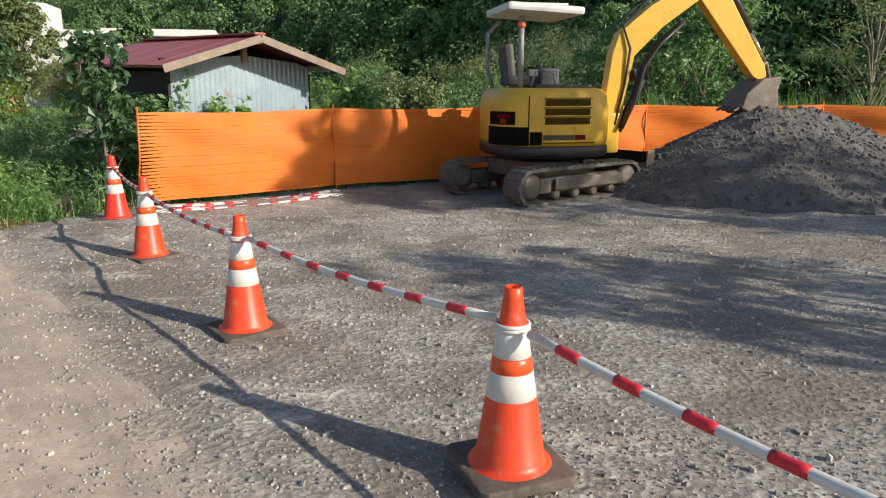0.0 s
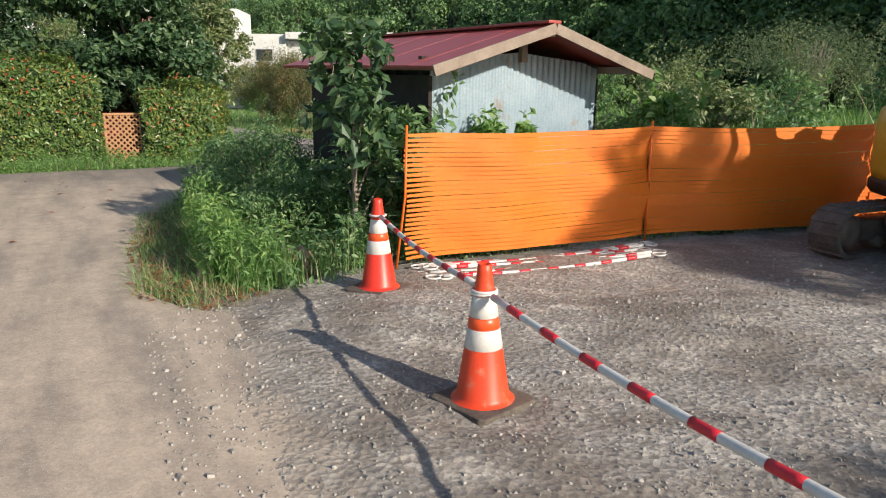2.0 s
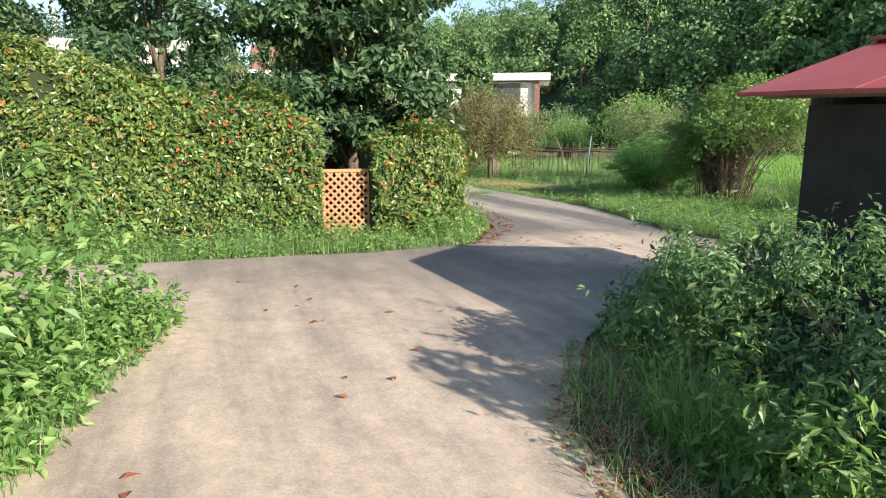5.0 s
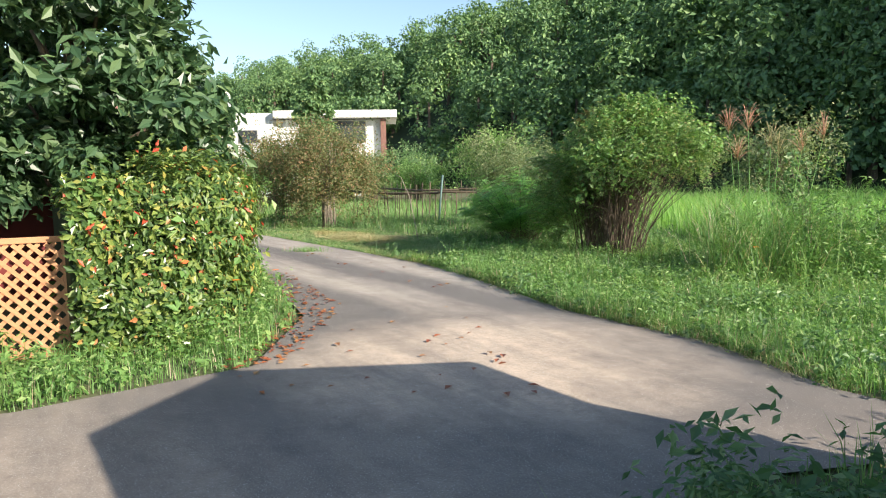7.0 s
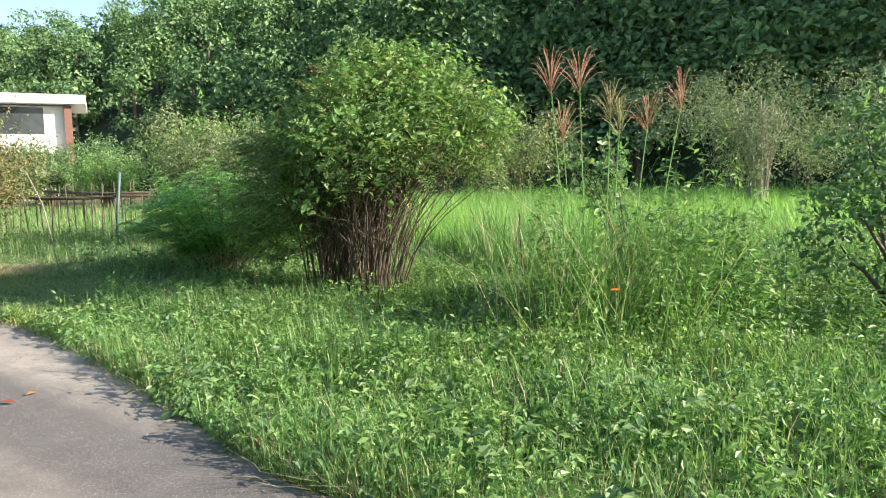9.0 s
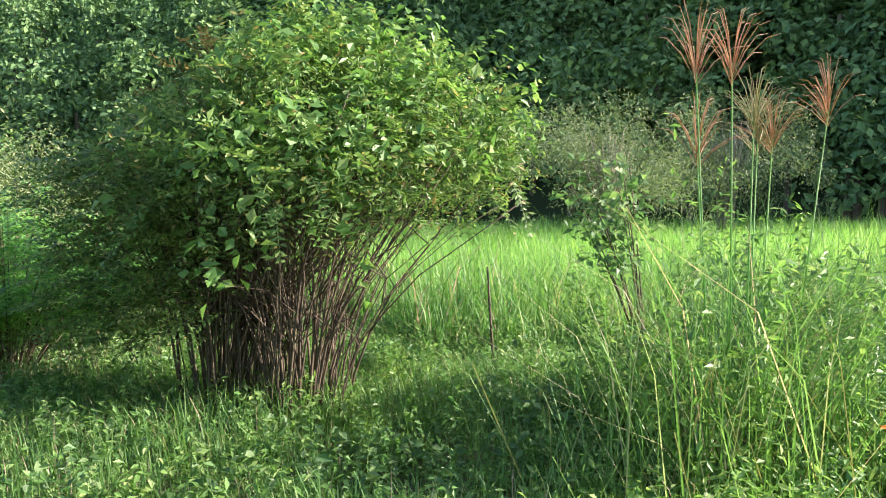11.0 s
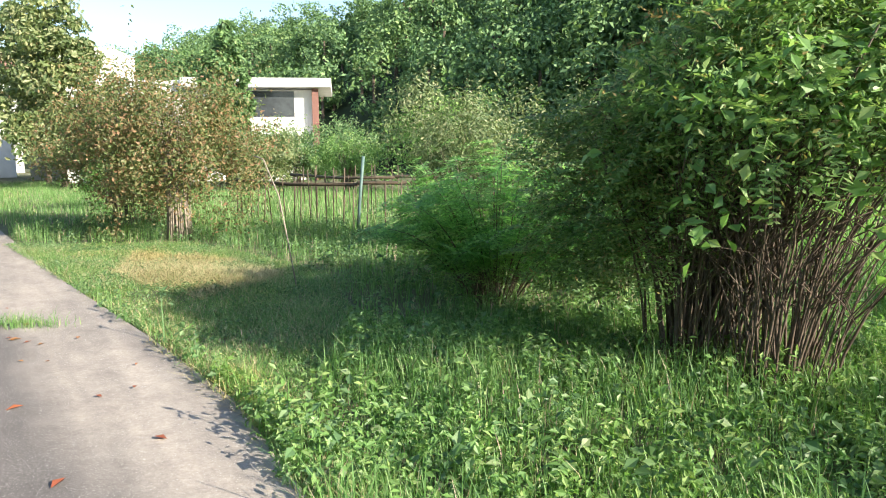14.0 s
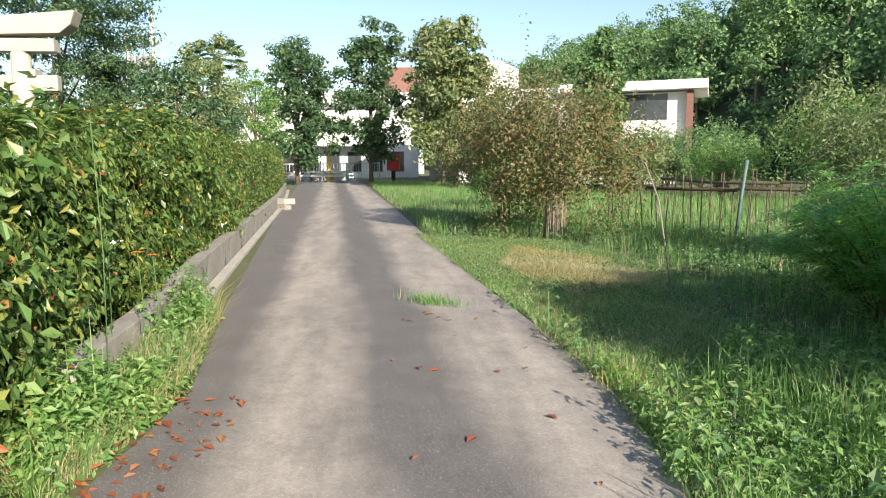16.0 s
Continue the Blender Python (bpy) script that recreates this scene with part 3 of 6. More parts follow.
fu, fs = rng.uniform(0.0, 1, 1050), rng.uniform(0, 1, 1050) ** 0.8 * 1.05
fu, fs = np.concatenate([fu, rng.uniform(0.45, 1, 420)]), np.concatenate([fs, rng.uniform(0, 0.35, 420)])
fp = hill_point(fu, fs)
ms, ts = [], []
for k, c in enumerate(fp):
    r = rng.uniform(1.7, 3.6)
    hgt = r * rng.uniform(1.0, 1.7)
    for j in range(9):
        a, q = 2.4 * j + c[0], math.sqrt((j + 0.3) / 9.0)
        cc = c + [0.72 * r * q * math.cos(a), 0.72 * r * q * math.sin(a), hgt * (1.5 - 1.25 * q * q) * rng.uniform(0.85, 1.1)]
        w = r * rng.uniform(0.32, 0.5)
        p, n = shell(cc, (w, w, w * 0.8), 62, 0.35, 0.3, rng.uniform(0, 9), -0.55)
        ms.append(leaf_mesh(p, n + [0, 0, 0.25], 0.46, 0.30))
    ts.append(tube_mesh(np.array([c - [0, 0, 0.5], c + [0, 0, hgt]]), [0.2, 0.12], 5))
forest = thing("forest", (0, 0, 0), "dense dark green mixed forest covering the hillside", "forest", "", "stuff")
tagged(raw("crowns", *join(*ms), M_leaf_forest, forest), kind="stuff")
tagged(raw("trunks", *join(*ts), M_bark, forest), kind="stuff")

# ---- traffic cones and bars ----
M_cone = surface("cone_orange", (0.72, 0.052, 0.016), (0.84, 0.085, 0.025), 5, 0.42, 0, 50, 0.15, 0.002, (0.58, 0.20, 0.12), 9)
M_cone_base = surface("dusty_rubber", (0.05, 0.042, 0.035), (0.19, 0.155, 0.125), 7, 0.9, 0, 45, 0.5, 0.006)
M_cone_red = surface("cone_red", (0.68, 0.03, 0.018), (0.80, 0.055, 0.025), 5, 0.4, 0, 50, 0.15, 0.002)
M_band = surface("white_band", (0.55, 0.53, 0.49), (0.76, 0.75, 0.72), 7, 0.4, 0, 60, 0.2, 0.002)
M_band_o = surface("orange_band", (0.78, 0.08, 0.02), (0.88, 0.12, 0.028), 7, 0.35, 0, 60, 0.2, 0.002)
M_white_pl = surface("white_plastic", (0.55, 0.54, 0.51), (0.74, 0.73, 0.70), 9, 0.45)
M_red_pl = surface("red_tape", (0.52, 0.018, 0.03), (0.64, 0.03, 0.045), 9, 0.4)


def cone_radius(z):
    return 0.128 - (z - 0.05) * (0.128 - 0.030) / 0.65


def cone_bands(z0, z1, out=0.0025):
    return lathe_bm([(cone_radius(z0) + out - 0.004, z0), (cone_radius(z0) + out, z0 + 0.003), (cone_radius(z1) + out, z1 - 0.003), (cone_radius(z1) + out - 0.004, z1)], 32)


def make_cone(at, turn, body_mat, label):
    ob = thing("traffic_cone", at, label, "traffic cone", "cones along the yard's edge", "", turn)
    bm = prism_bm([(0.19 * sx + (0.0), 0.19 * sy) for sx, sy in ((-1, -0.86), (-0.86, -1), (0.86, -1), (1, -0.86), (1, 0.86), (0.86, 1), (-0.86, 1), (-1, 0.86))], 0.0, 0.042, 0.010)
    part("base", bm, M_cone_base, ob, "dusty black rubber weight base")
    part("body", lathe_bm([(0.165, 0.035), (0.155, 0.042), (0.138, 0.05), (0.128, 0.066), (cone_radius(0.66), 0.66), (0.036, 0.663), (0.033, 0.70), (0.026, 0.705), (0.024, 0.66)], 32), body_mat, ob)
    for z0, z1, m in ((0.30, 0.40, M_band), (0.40, 0.452, M_band_o), (0.452, 0.555, M_band)):
        part("reflective_band", cone_bands(z0, z1), m, ob)
    return ob


CONES = [(0.245, 2.34), (-1.17, 3.94), (-2.49, 5.78), (-3.55, 7.50)]
CONE_Z = [0.0, -0.035, -0.035, -0.02]
for k, (x, y) in enumerate(CONES):
    make_cone((x, y, CONE_Z[k]), 20 + 17 * k, M_cone_red if k == 3 else M_cone, "orange traffic cone with white reflective bands on black rubber base" if k < 3 else "newer red traffic cone with white bands, standing beside the weeds")


def make_bar(a, b, name="cone_bar", group="striped bars between the cones"):
    """A striped bar with a ring at each end, which hangs over the cones."""
    a, b = Vector(a), Vector(b)
    ob = thing(name, a, "white bar with red stripes hung between traffic cones", "barrier bar", group)
    d = b - a
    L = d.length
    q = d.to_track_quat("X", "Z").to_matrix().to_4x4()
    n = 15
    path = [(0.09 + (L - 0.18) * i / 12, 0, -0.035 * math.sin(math.pi * i / 12)) for i in range(13)]
    tube("pole", path, 0.0165, M_white_pl, ob, 12).matrix_basis = q
    for i in range(n):
        if i % 2 == 0:
            continue
        s0, s1 = 0.09 + (L - 0.18) * (i + 0.07) / n, 0.09 + (L - 0.18) * (i + 0.88) / n
        pts = [(s0 + (s1 - s0) * k / 4, 0, -0.035 * math.sin(math.pi * ((s0 + (s1 - s0) * k / 4) - 0.09) / (L - 0.18))) for k in range(5)]
        tube("red_stripe", pts, 0.0178, M_red_pl, ob, 12).matrix_basis = q
    for s in (0, L):
        ring = [(s + 0.058 * math.cos(w), 0.058 * math.sin(w), 0) for w in np.linspace(0, 2 * math.pi, 25)]
        tube("end_ring", ring, 0.008, M_white_pl, ob, 8).matrix_basis = q
    return ob


nodes = [(1.42, 0.70)] + CONES
zs = [0.48, 0.535, 0.515, 0.51, 0.53]
for k in range(4):
    make_bar((*nodes[k], zs[k] + 0.02 + 0.012 * (k % 2)), (*nodes[k + 1], zs[k + 1] + 0.02 + 0.012 * (k % 2)))
make_cone((1.42, 0.70, -0.03), 33, M_cone, "orange traffic cone with white reflective bands on black rubber base")

# ---- orange net fence ----
M_net = surface("orange_net", (0.67, 0.14, 0.006), (0.77, 0.20, 0.013), 3, 0.55, 0, 40, 0.2, 0.003)
M_pole_o = surface("orange_pole", (0.75, 0.12, 0.015), (0.85, 0.18, 0.02), 6, 0.45)
NET = [(-3.52, 8.15), (-1.5, 9.72), (0.9, 11.0), (3.4, 11.9), (6.4, 12.0), (9.5, 11.4), (12.5, 10.2)]
fence = thing("safety_net_fence", (NET[0][0], NET[0][1], 0), "orange plastic safety net fence tied to thin orange poles", "net fence")


def net_panel(a, b, first):
    """A knitted net: many flat horizontal strips, pulled together where it is tied."""
    nx = 40
    vs, fs = [], []
    rows = 26
    ax, ay = a[0] - NET[0][0], a[1] - NET[0][1]
    bx, by = b[0] - NET[0][0], b[1] - NET[0][1]
    for r in range(rows):
        z0, z1 = 0.07 + 1.06 * r / rows, 0.07 + 1.06 * (r + (0.995 if r % 3 else 0.93)) / rows
        o = len(vs)
        for i in range(nx + 1):
            u = i / nx
            sag = -0.035 * math.sin(math.pi * u)
            pinch = max(0, 1 - u * 9) if first else 0
            bulge = 0.03 * math.sin(7 * u + 0.4 * r) + 0.02 * math.sin(13 * u)
            for z in (z0, z1):
                gap = 1 - 0.45 * pinch * (1 if z == z1 else 0)
                zz = z0 + (z - z0) * gap
                x, y = ax + (bx - ax) * u, ay + (by - ay) * u
                nx_, ny_ = -(by - ay), (bx - ax)
                l = math.hypot(nx_, ny_)
                vs.append((x + nx_ / l * bulge, y + ny_ / l * bulge, zz + sag * (z / 1.1)))
        for i in range(nx):
            fs.append((o + 2 * i, o + 2 * i + 2, o + 2 * i + 3, o + 2 * i + 1))
    return vs, fs


for k in range(len(NET) - 1):
    v, f = net_panel(NET[k], NET[k + 1], k == 0)
    raw("net_panel", v, f, M_net, fence)
for k, (x, y) in enumerate(NET):
    lx = x - NET[0][0]
    ly = y - NET[0][1]
    tube("pole", [(lx + (-0.09 if k == 0 else 0), ly, -0.05), (lx, ly - 0.01, 0.6), (lx + (0.02 if k == 0 else 0), ly - 0.012, 1.18)], 0.011, M_pole_o, fence, 8)

# ---- shed ----
M_roof = surface("red_roof_metal", (0.30, 0.045, 0.036), (0.42, 0.075, 0.058), 2, 0.42, 0, 60, 0.2, 0.004, (0.34, 0.13, 0.09), 1.5)
M_tin = surface("blue_grey_tin", (0.22, 0.31, 0.38), (0.40, 0.49, 0.55), 2.5, 0.5, 0.25, 40, 0.2, 0.003, (0.30, 0.24, 0.19), 2)
M_wood_grey = surface("weathered_wood", (0.19, 0.145, 0.11), (0.36, 0.29, 0.23), 5, 0.8, 0, 50, 0.5, 0.005)
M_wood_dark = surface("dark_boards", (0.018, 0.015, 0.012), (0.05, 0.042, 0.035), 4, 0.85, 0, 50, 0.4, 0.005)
SHED = (-3.5, 8.95)
shed = thing("shed", (SHED[0], SHED[1], 0), "low shed with rusty red metal roof and blue-grey corrugated walls", "shed")
shed.matrix_world = pose(SHED[0], SHED[1], 0, 1.7, 0, 42.3)
# local x runs along the gable, local y along the eaves
RW, RL, EZ, RZ = 2.70, 4.30, 1.67, 2.09


def roof_sheet(x0, z0, x1, z1, i, n=9):
    bm = bmesh.new()
    y0, y1 = RL * i / n, RL * (i + 1) / n + (0.02 if i < n - 1 else 0)
    z0, z1 = z0 + 0.003 * (i % 2), z1 + 0.003 * (i % 2)
    vs = [bm.verts.new(c) for c in ((x0, y0, z0), (x1, y0, z1), (x1, y1, z1), (x0, y1, z0), (x0, y0, z0 - 0.03), (x1, y0, z1 - 0.03), (x1, y1, z1 - 0.03), (x0, y1, z0 - 0.03))]
    for q in ((0, 1, 2, 3), (7, 6, 5, 4), (0, 4, 5, 1), (1, 5, 6, 2), (2, 6, 7, 3), (3, 7, 4, 0)):
        bm.faces.new([vs[k] for k in q])
    bmesh.ops.recalc_face_normals(bm, faces=bm.faces)
    return bm


for i in range(9):
    part("roof_sheet", roof_sheet(0, EZ, RW / 2, RZ, i), M_roof, shed)
    part("roof_sheet", roof_sheet(RW, EZ, RW / 2 + 0.003, RZ, i), M_roof, shed)
part("ridge_cap", box_bm((0.16, RL, 0.03), (RW / 2, RL / 2, RZ + 0.018), 0.008), M_roof, shed)
for x0, x1 in ((0, RW / 2), (RW, RW / 2)):
    a = math.atan2(RZ - EZ, RW / 2)
    bm = box_bm((math.hypot(RW / 2, RZ - EZ), 0.03, 0.10), ((x0 + x1) / 2, -0.018, (EZ + RZ) / 2 - 0.045), 0.004, Matrix.Rotation(-a if x1 > x0 else a, 4, "Y"))
    part("bargeboard", bm, M_wood_grey, shed, "weathered pale brown board")


def corrugated(x0, x1, top, y):
    bm = bmesh.new()
    n = int(abs(x1 - x0) / 0.019)
    lo, hi = [], []
    for i in range(n + 1):
        x = x0 + (x1 - x0) * i / n
        yy = y + 0.009 * math.sin(i * math.pi / 2)
        lo.append(bm.verts.new((x, yy, -0.3)))
        hi.append(bm.verts.new((x, yy, top(x))))
    for i in range(n):
        bm.faces.new((lo[i], lo[i + 1], hi[i + 1], hi[i])).smooth = True
    return bm


def gable_top(x):
    return min(EZ - 0.08 + (RZ - EZ) * (1 - abs(x - RW / 2) / (RW / 2)), 1.83 - 0.10 * abs(x - RW / 2))


part("gable_wall", corrugated(0.28, RW - 0.28, gable_top, 0.55), M_tin, shed, "blue-grey corrugated sheet")
part("back_wall", corrugated(0.28, RW - 0.28, gable_top, RL - 0.4), M_tin, shed)
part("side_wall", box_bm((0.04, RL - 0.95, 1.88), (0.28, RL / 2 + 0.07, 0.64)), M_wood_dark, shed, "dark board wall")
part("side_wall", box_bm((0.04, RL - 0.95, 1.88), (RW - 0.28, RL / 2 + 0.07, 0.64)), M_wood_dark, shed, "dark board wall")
part("post", box_bm((0.07, 0.07, 0.3), (RW / 2, 0.5, 1.88), 0.004), M_wood_grey, shed)
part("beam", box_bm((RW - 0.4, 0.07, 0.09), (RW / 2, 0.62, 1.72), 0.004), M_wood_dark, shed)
for x in (0.25, RW / 2, RW - 0.25):
    part("purlin", box_bm((0.08, RL - 0.06, 0.08), (x, RL / 2, EZ - 0.08 + (RZ - EZ) * (1 - abs(x - RW / 2) / (RW / 2)) + 0.0), 0.004), M_wood_grey, shed)

# ---- mini excavator ----
M_yellow = surface("excavator_yellow", (0.62, 0.36, 0.03), (0.74, 0.46, 0.05), 3, 0.4, 0, 40, 0.1, 0.002, (0.42, 0.26, 0.06), 5)
M_black_pl = surface("black_panel", (0.012, 0.012, 0.013), (0.04, 0.038, 0.036), 5, 0.45)
M_steel = surface("dirty_steel", (0.09, 0.075, 0.062), (0.24, 0.205, 0.175), 6, 0.65, 0.3, 40, 0.4, 0.004)
M_track = surface("rubber_track", (0.07, 0.062, 0.055), (0.19, 0.17, 0.15), 8, 0.85, 0, 50, 0.4, 0.004)
M_grey_pl = surface("grey_plastic", (0.20, 0.205, 0.21), (0.33, 0.335, 0.34), 6, 0.5)
M_canopy = surface("canopy_white", (0.55, 0.56, 0.55), (0.70, 0.71, 0.70), 4, 0.45)
M_chrome = surface("chrome_rod", (0.5, 0.5, 0.5), (0.65, 0.65, 0.65), 10, 0.2, 0.9)
M_lamp = surface("lamp_orange", (0.6, 0.1, 0.02), (0.75, 0.16, 0.03), 10, 0.3)
M_mark_red = surface("mark_red", (0.5, 0.02, 0.04), (0.58, 0.03, 0.05), 10, 0.4)
EX = (1.34, 9.62)
M_seat = surface("dark_seat", (0.035, 0.036, 0.038), (0.10, 0.10, 0.105), 8, 0.6)
ex = thing("mini_excavator", (EX[0], EX[1], -0.045), "yellow mini excavator with rubber tracks, bucket resting on gravel heap", "excavator")
T_TR = pose(0, 0, 0.015, 0, 0, 36.9)
T_UP = pose(0, 0, 0, 0, 0, 11.0)


def put(ob, m):
    ob.matrix_basis = m
    return ob


def track_outline(L, H, k=10):
    r = H / 2
    out = []
    for i in range(k + 1):
        a = math.pi / 2 + math.pi * i / k
        out.append((-L / 2 + r + r * math.cos(a), r + r * math.sin(a)))
    for i in range(k + 1):
        a = -math.pi / 2 + math.pi * i / k
        out.append((L / 2 - r + r * math.cos(a), r + r * math.sin(a)))
    return out


for side in (-1, 1):
    y = side * 0.665
    outer, inner = track_outline(2.28, 0.46), track_outline(2.20, 0.38)
    bm = bmesh.new()
    w = 0.15
    loops = []
    for pts, dz in ((outer, 0.0), (inner, 0.04)):
        for yy in (-w, w):
            loops.append([bm.verts.new((x, y + yy, z + dz)) for x, z in pts])
    n = len(outer)
    for i in range(n):
        j = (i + 1) % n
        for a, b in ((0, 1), (1, 3), (3, 2), (2, 0)):
            bm.faces.new((loops[a][i], loops[a][j], loops[b][j], loops[b][i]))
    bmesh.ops.recalc_face_normals(bm, faces=bm.faces)
    tr = put(part("track", bm, M_track, ex, "dusty rubber crawler track"), T_TR)
    # cleats
    per = np.array(outer + outer[:1])
    seg = np.linalg.norm(np.diff(per, axis=0), axis=1)
    s = np.concatenate([[0], np.cumsum(seg)])
    for k in range(44):
        d = s[-1] * k / 44
        i = min(np.searchsorted(s, d, side="right") - 1, n - 1)
        u = (d - s[i]) / max(seg[i], 1e-6)
        px, pz = per[i] + (per[i + 1] - per[i]) * u
        dx, dz = (per[i + 1] - per[i]) / max(seg[i], 1e-6)
        rot = Matrix(((dx, 0, -dz, 0), (0, 1, 0, 0), (dz, 0, dx, 0), (0, 0, 0, 1)))
        if pz < 0.02:
            continue
        part("cleat", box_bm((0.052, 0.30, 0.026), (px, y, pz), 0.006, rot), M_track, tr)
    put(part("track_frame", box_bm((1.55, 0.13, 0.20), (0.05, y - side * 0.0, 0.23), 0.03), M_steel, ex, "dirt-caked steel track frame"), T_TR)
    put(part("track_cover", box_bm((1.25, 0.05, 0.15), (0.12, y + side * 0.105, 0.24), 0.02), M_steel, ex), T_TR)
    for x, r in ((-0.90, 0.16), (0.90, 0.165)):
        bm = lathe_bm([(r * 0.5, -0.12), (r, -0.10), (r, 0.10), (r * 0.72, 0.125), (r * 0.4, 0.13)], 20)
        bmesh.ops.transform(bm, matrix=Matrix.Translation((x, y, 0.235)) @ Matrix.Rotation(-side * math.pi / 2, 4, "X"), verts=bm.verts)
        put(part("sprocket" if x < 0 else "idler_wheel", bm, M_steel, ex), T_TR)
    for x in (-0.45, -0.1, 0.25, 0.6):
        bm = lathe_bm([(0.03, -0.1), (0.065, -0.09), (0.065, 0.09), (0.03, 0.1)], 12)
        bmesh.ops.transform(bm, matrix=Matrix.Translation((x, y, 0.11)) @ Matrix.Rotation(math.pi / 2, 4, "X"), verts=bm.verts)
        put(part("road_wheel", bm, M_steel, ex), T_TR)
    put(part("hose_bracket", box_bm((0.16, 0.10, 0.05), (0.15, y, 0.49), 0.01), M_black_pl, ex), T_TR)
put(part("undercarriage", box_bm((1.0, 1.1, 0.22), (0, 0, 0.38), 0.05), M_steel, ex), T_TR)
put(part("slew_ring", lathe_bm([(0.36, 0.46), (0.40, 0.48), (0.40, 0.56), (0.36, 0.58)], 28), M_black_pl, ex), T_TR)
bm = bmesh.new()
blade_arc = [(1.20 + 0.07 * math.cos(a), 0.36 + 0.21 * math.sin(a)) for a in np.linspace(-1.2, 1.2, 7)]
for x, z in blade_arc:
    for yy in (-0.82, 0.82):
        bm.verts.new((x + 0.10, yy, z))
bm.verts.ensure_lookup_table()
for i in range(6):
    bm.faces.new((bm.verts[2 * i], bm.verts[2 * i + 1], bm.verts[2 * i + 3], bm.verts[2 * i + 2]))
bmesh.ops.solidify(bm, geom=bm.faces[:], thickness=0.03)
blade = put(part("dozer_blade", bm, M_black_pl, ex, "black steel dozer blade"), T_TR)
for yy in (-0.83, 0.83):
    part("end_plate", box_bm((0.15, 0.025, 0.44), (1.30, yy, 0.36), 0.008), M_steel, blade)
for yy in (-0.3, 0.3):
    put(part("blade_arm", box_bm((0.85, 0.09, 0.11), (0.85, yy, 0.33), 0.015, Matrix.Rotation(0.03, 4, "Y")), M_black_pl, ex), T_TR)


def house_outline(hx, hy, k=40, p=3.6):
    return [(hx * math.copysign(abs(math.cos(a)) ** (2 / p), math.cos(a)), hy * math.copysign(abs(math.sin(a)) ** (2 / p), math.sin(a))) for a in np.linspace(0, 2 * math.pi, k, endpoint=False)]


def house_bm(sections):
    """A rounded body through outlines (half length, half width, height, shift of the front)."""
    bm = bmesh.new()
    rings = [[bm.verts.new((x + sx, y, z)) for x, y in house_outline(hx, hy)] for hx, hy, z, sx in sections]
    for a, b in zip(rings, rings[1:]):
        for k in range(len(a)):
            bm.faces.new((a[k], a[(k + 1) % len(a)], b[(k + 1) % len(a)], b[k])).smooth = True
    bm.faces.new(rings[0][::-1])
    bm.faces.new(rings[-1])
    return bm


put(part("skirt", house_bm([(0.66, 0.68, 0.56, 0), (0.76, 0.755, 0.58, 0), (0.79, 0.775, 0.62, 0), (0.79, 0.775, 0.70, 0), (0.775, 0.765, 0.715, 0)]), M_black_pl, ex, "black lower bumper ring"), T_UP)
put(part("body", house_bm([(0.765, 0.755, 0.716, 0), (0.785, 0.77, 0.80, 0), (0.785, 0.77, 1.20, 0), (0.765, 0.75, 1.34, 0), (0.71, 0.70, 1.415, 0), (0.62, 0.62, 1.44, 0)]), M_yellow, ex, "yellow rounded engine cover"), T_UP)


def patch(name, a0, a1, z0, z1, mat, out=0.006, label="", parent=None):
    """A thin curved panel on the body's side between two angles."""
    bm = bmesh.new()
    k = 10
    rows = []
    for a in np.linspace(a0, a1, k + 1):
        c, s = math.cos(a), math.sin(a)
        e = 2 / 3.6
        x, y = (0.785 + out) * math.copysign(abs(c) ** e, c), (0.77 + out) * math.copysign(abs(s) ** e, s)
        rows.append((bm.verts.new((x, y, z0)), bm.verts.new((x, y, z1))))
    for r, q in zip(rows, rows[1:]):
        bm.faces.new((r[0], q[0], q[1], r[1])).smooth = True
    bmesh.ops.solidify(bm, geom=bm.faces[:], thickness=0.004)
    return put(part(name, bm, mat, ex, label), T_UP)


S = -math.pi / 2
patch("rear_panel", S - 1.50, S - 0.34, 0.73, 0.96, M_black_pl, 0.006, "black counterweight panel")
patch("rear_panel", S - 1.45, S - 0.62, 0.985, 1.15, M_black_pl, 0.006, "black panel with tail lamp")
patch("tail_lamp", S - 1.05, S - 0.86, 1.0, 1.06, M_lamp, 0.010)
patch("logo_plate", S - 1.15, S - 0.75, 1.075, 1.12, M_mark_red, 0.009)
patch("door_seam", S - 0.345, S - 0.325, 0.73, 1.34, M_black_pl, 0.003)
patch("side_trim", S - 0.31, S - 0.13, 0.735, 0.90, M_black_pl, 0.005)
for k in range(3):
    z = 0.99 + 0.115 * k
    patch("vent", S - 0.10, S + 0.27, z, z + 0.08, surface("vent_mesh", (0.14, 0.09, 0.02), (0.30, 0.19, 0.03), 60, 0.6) if k == 0 else bpy.data.materials["vent_mesh"], 0.003, "perforated vent")
    patch("vent_lip", S - 0.12, S + 0.29, z + 0.085, z + 0.10, M_yellow, 0.014)
patch("model_badge", S - 0.12, S + 0.06, 0.80, 0.86, M_grey_pl, 0.006, "grey badge with dark bars")
patch("model_badge", S + 0.07, S + 0.2, 0.80, 0.86, M_mark_red, 0.006, "red badge")
patch("body_line", S - 0.12, S + 0.40, 0.755, 0.766, M_black_pl, 0.004)

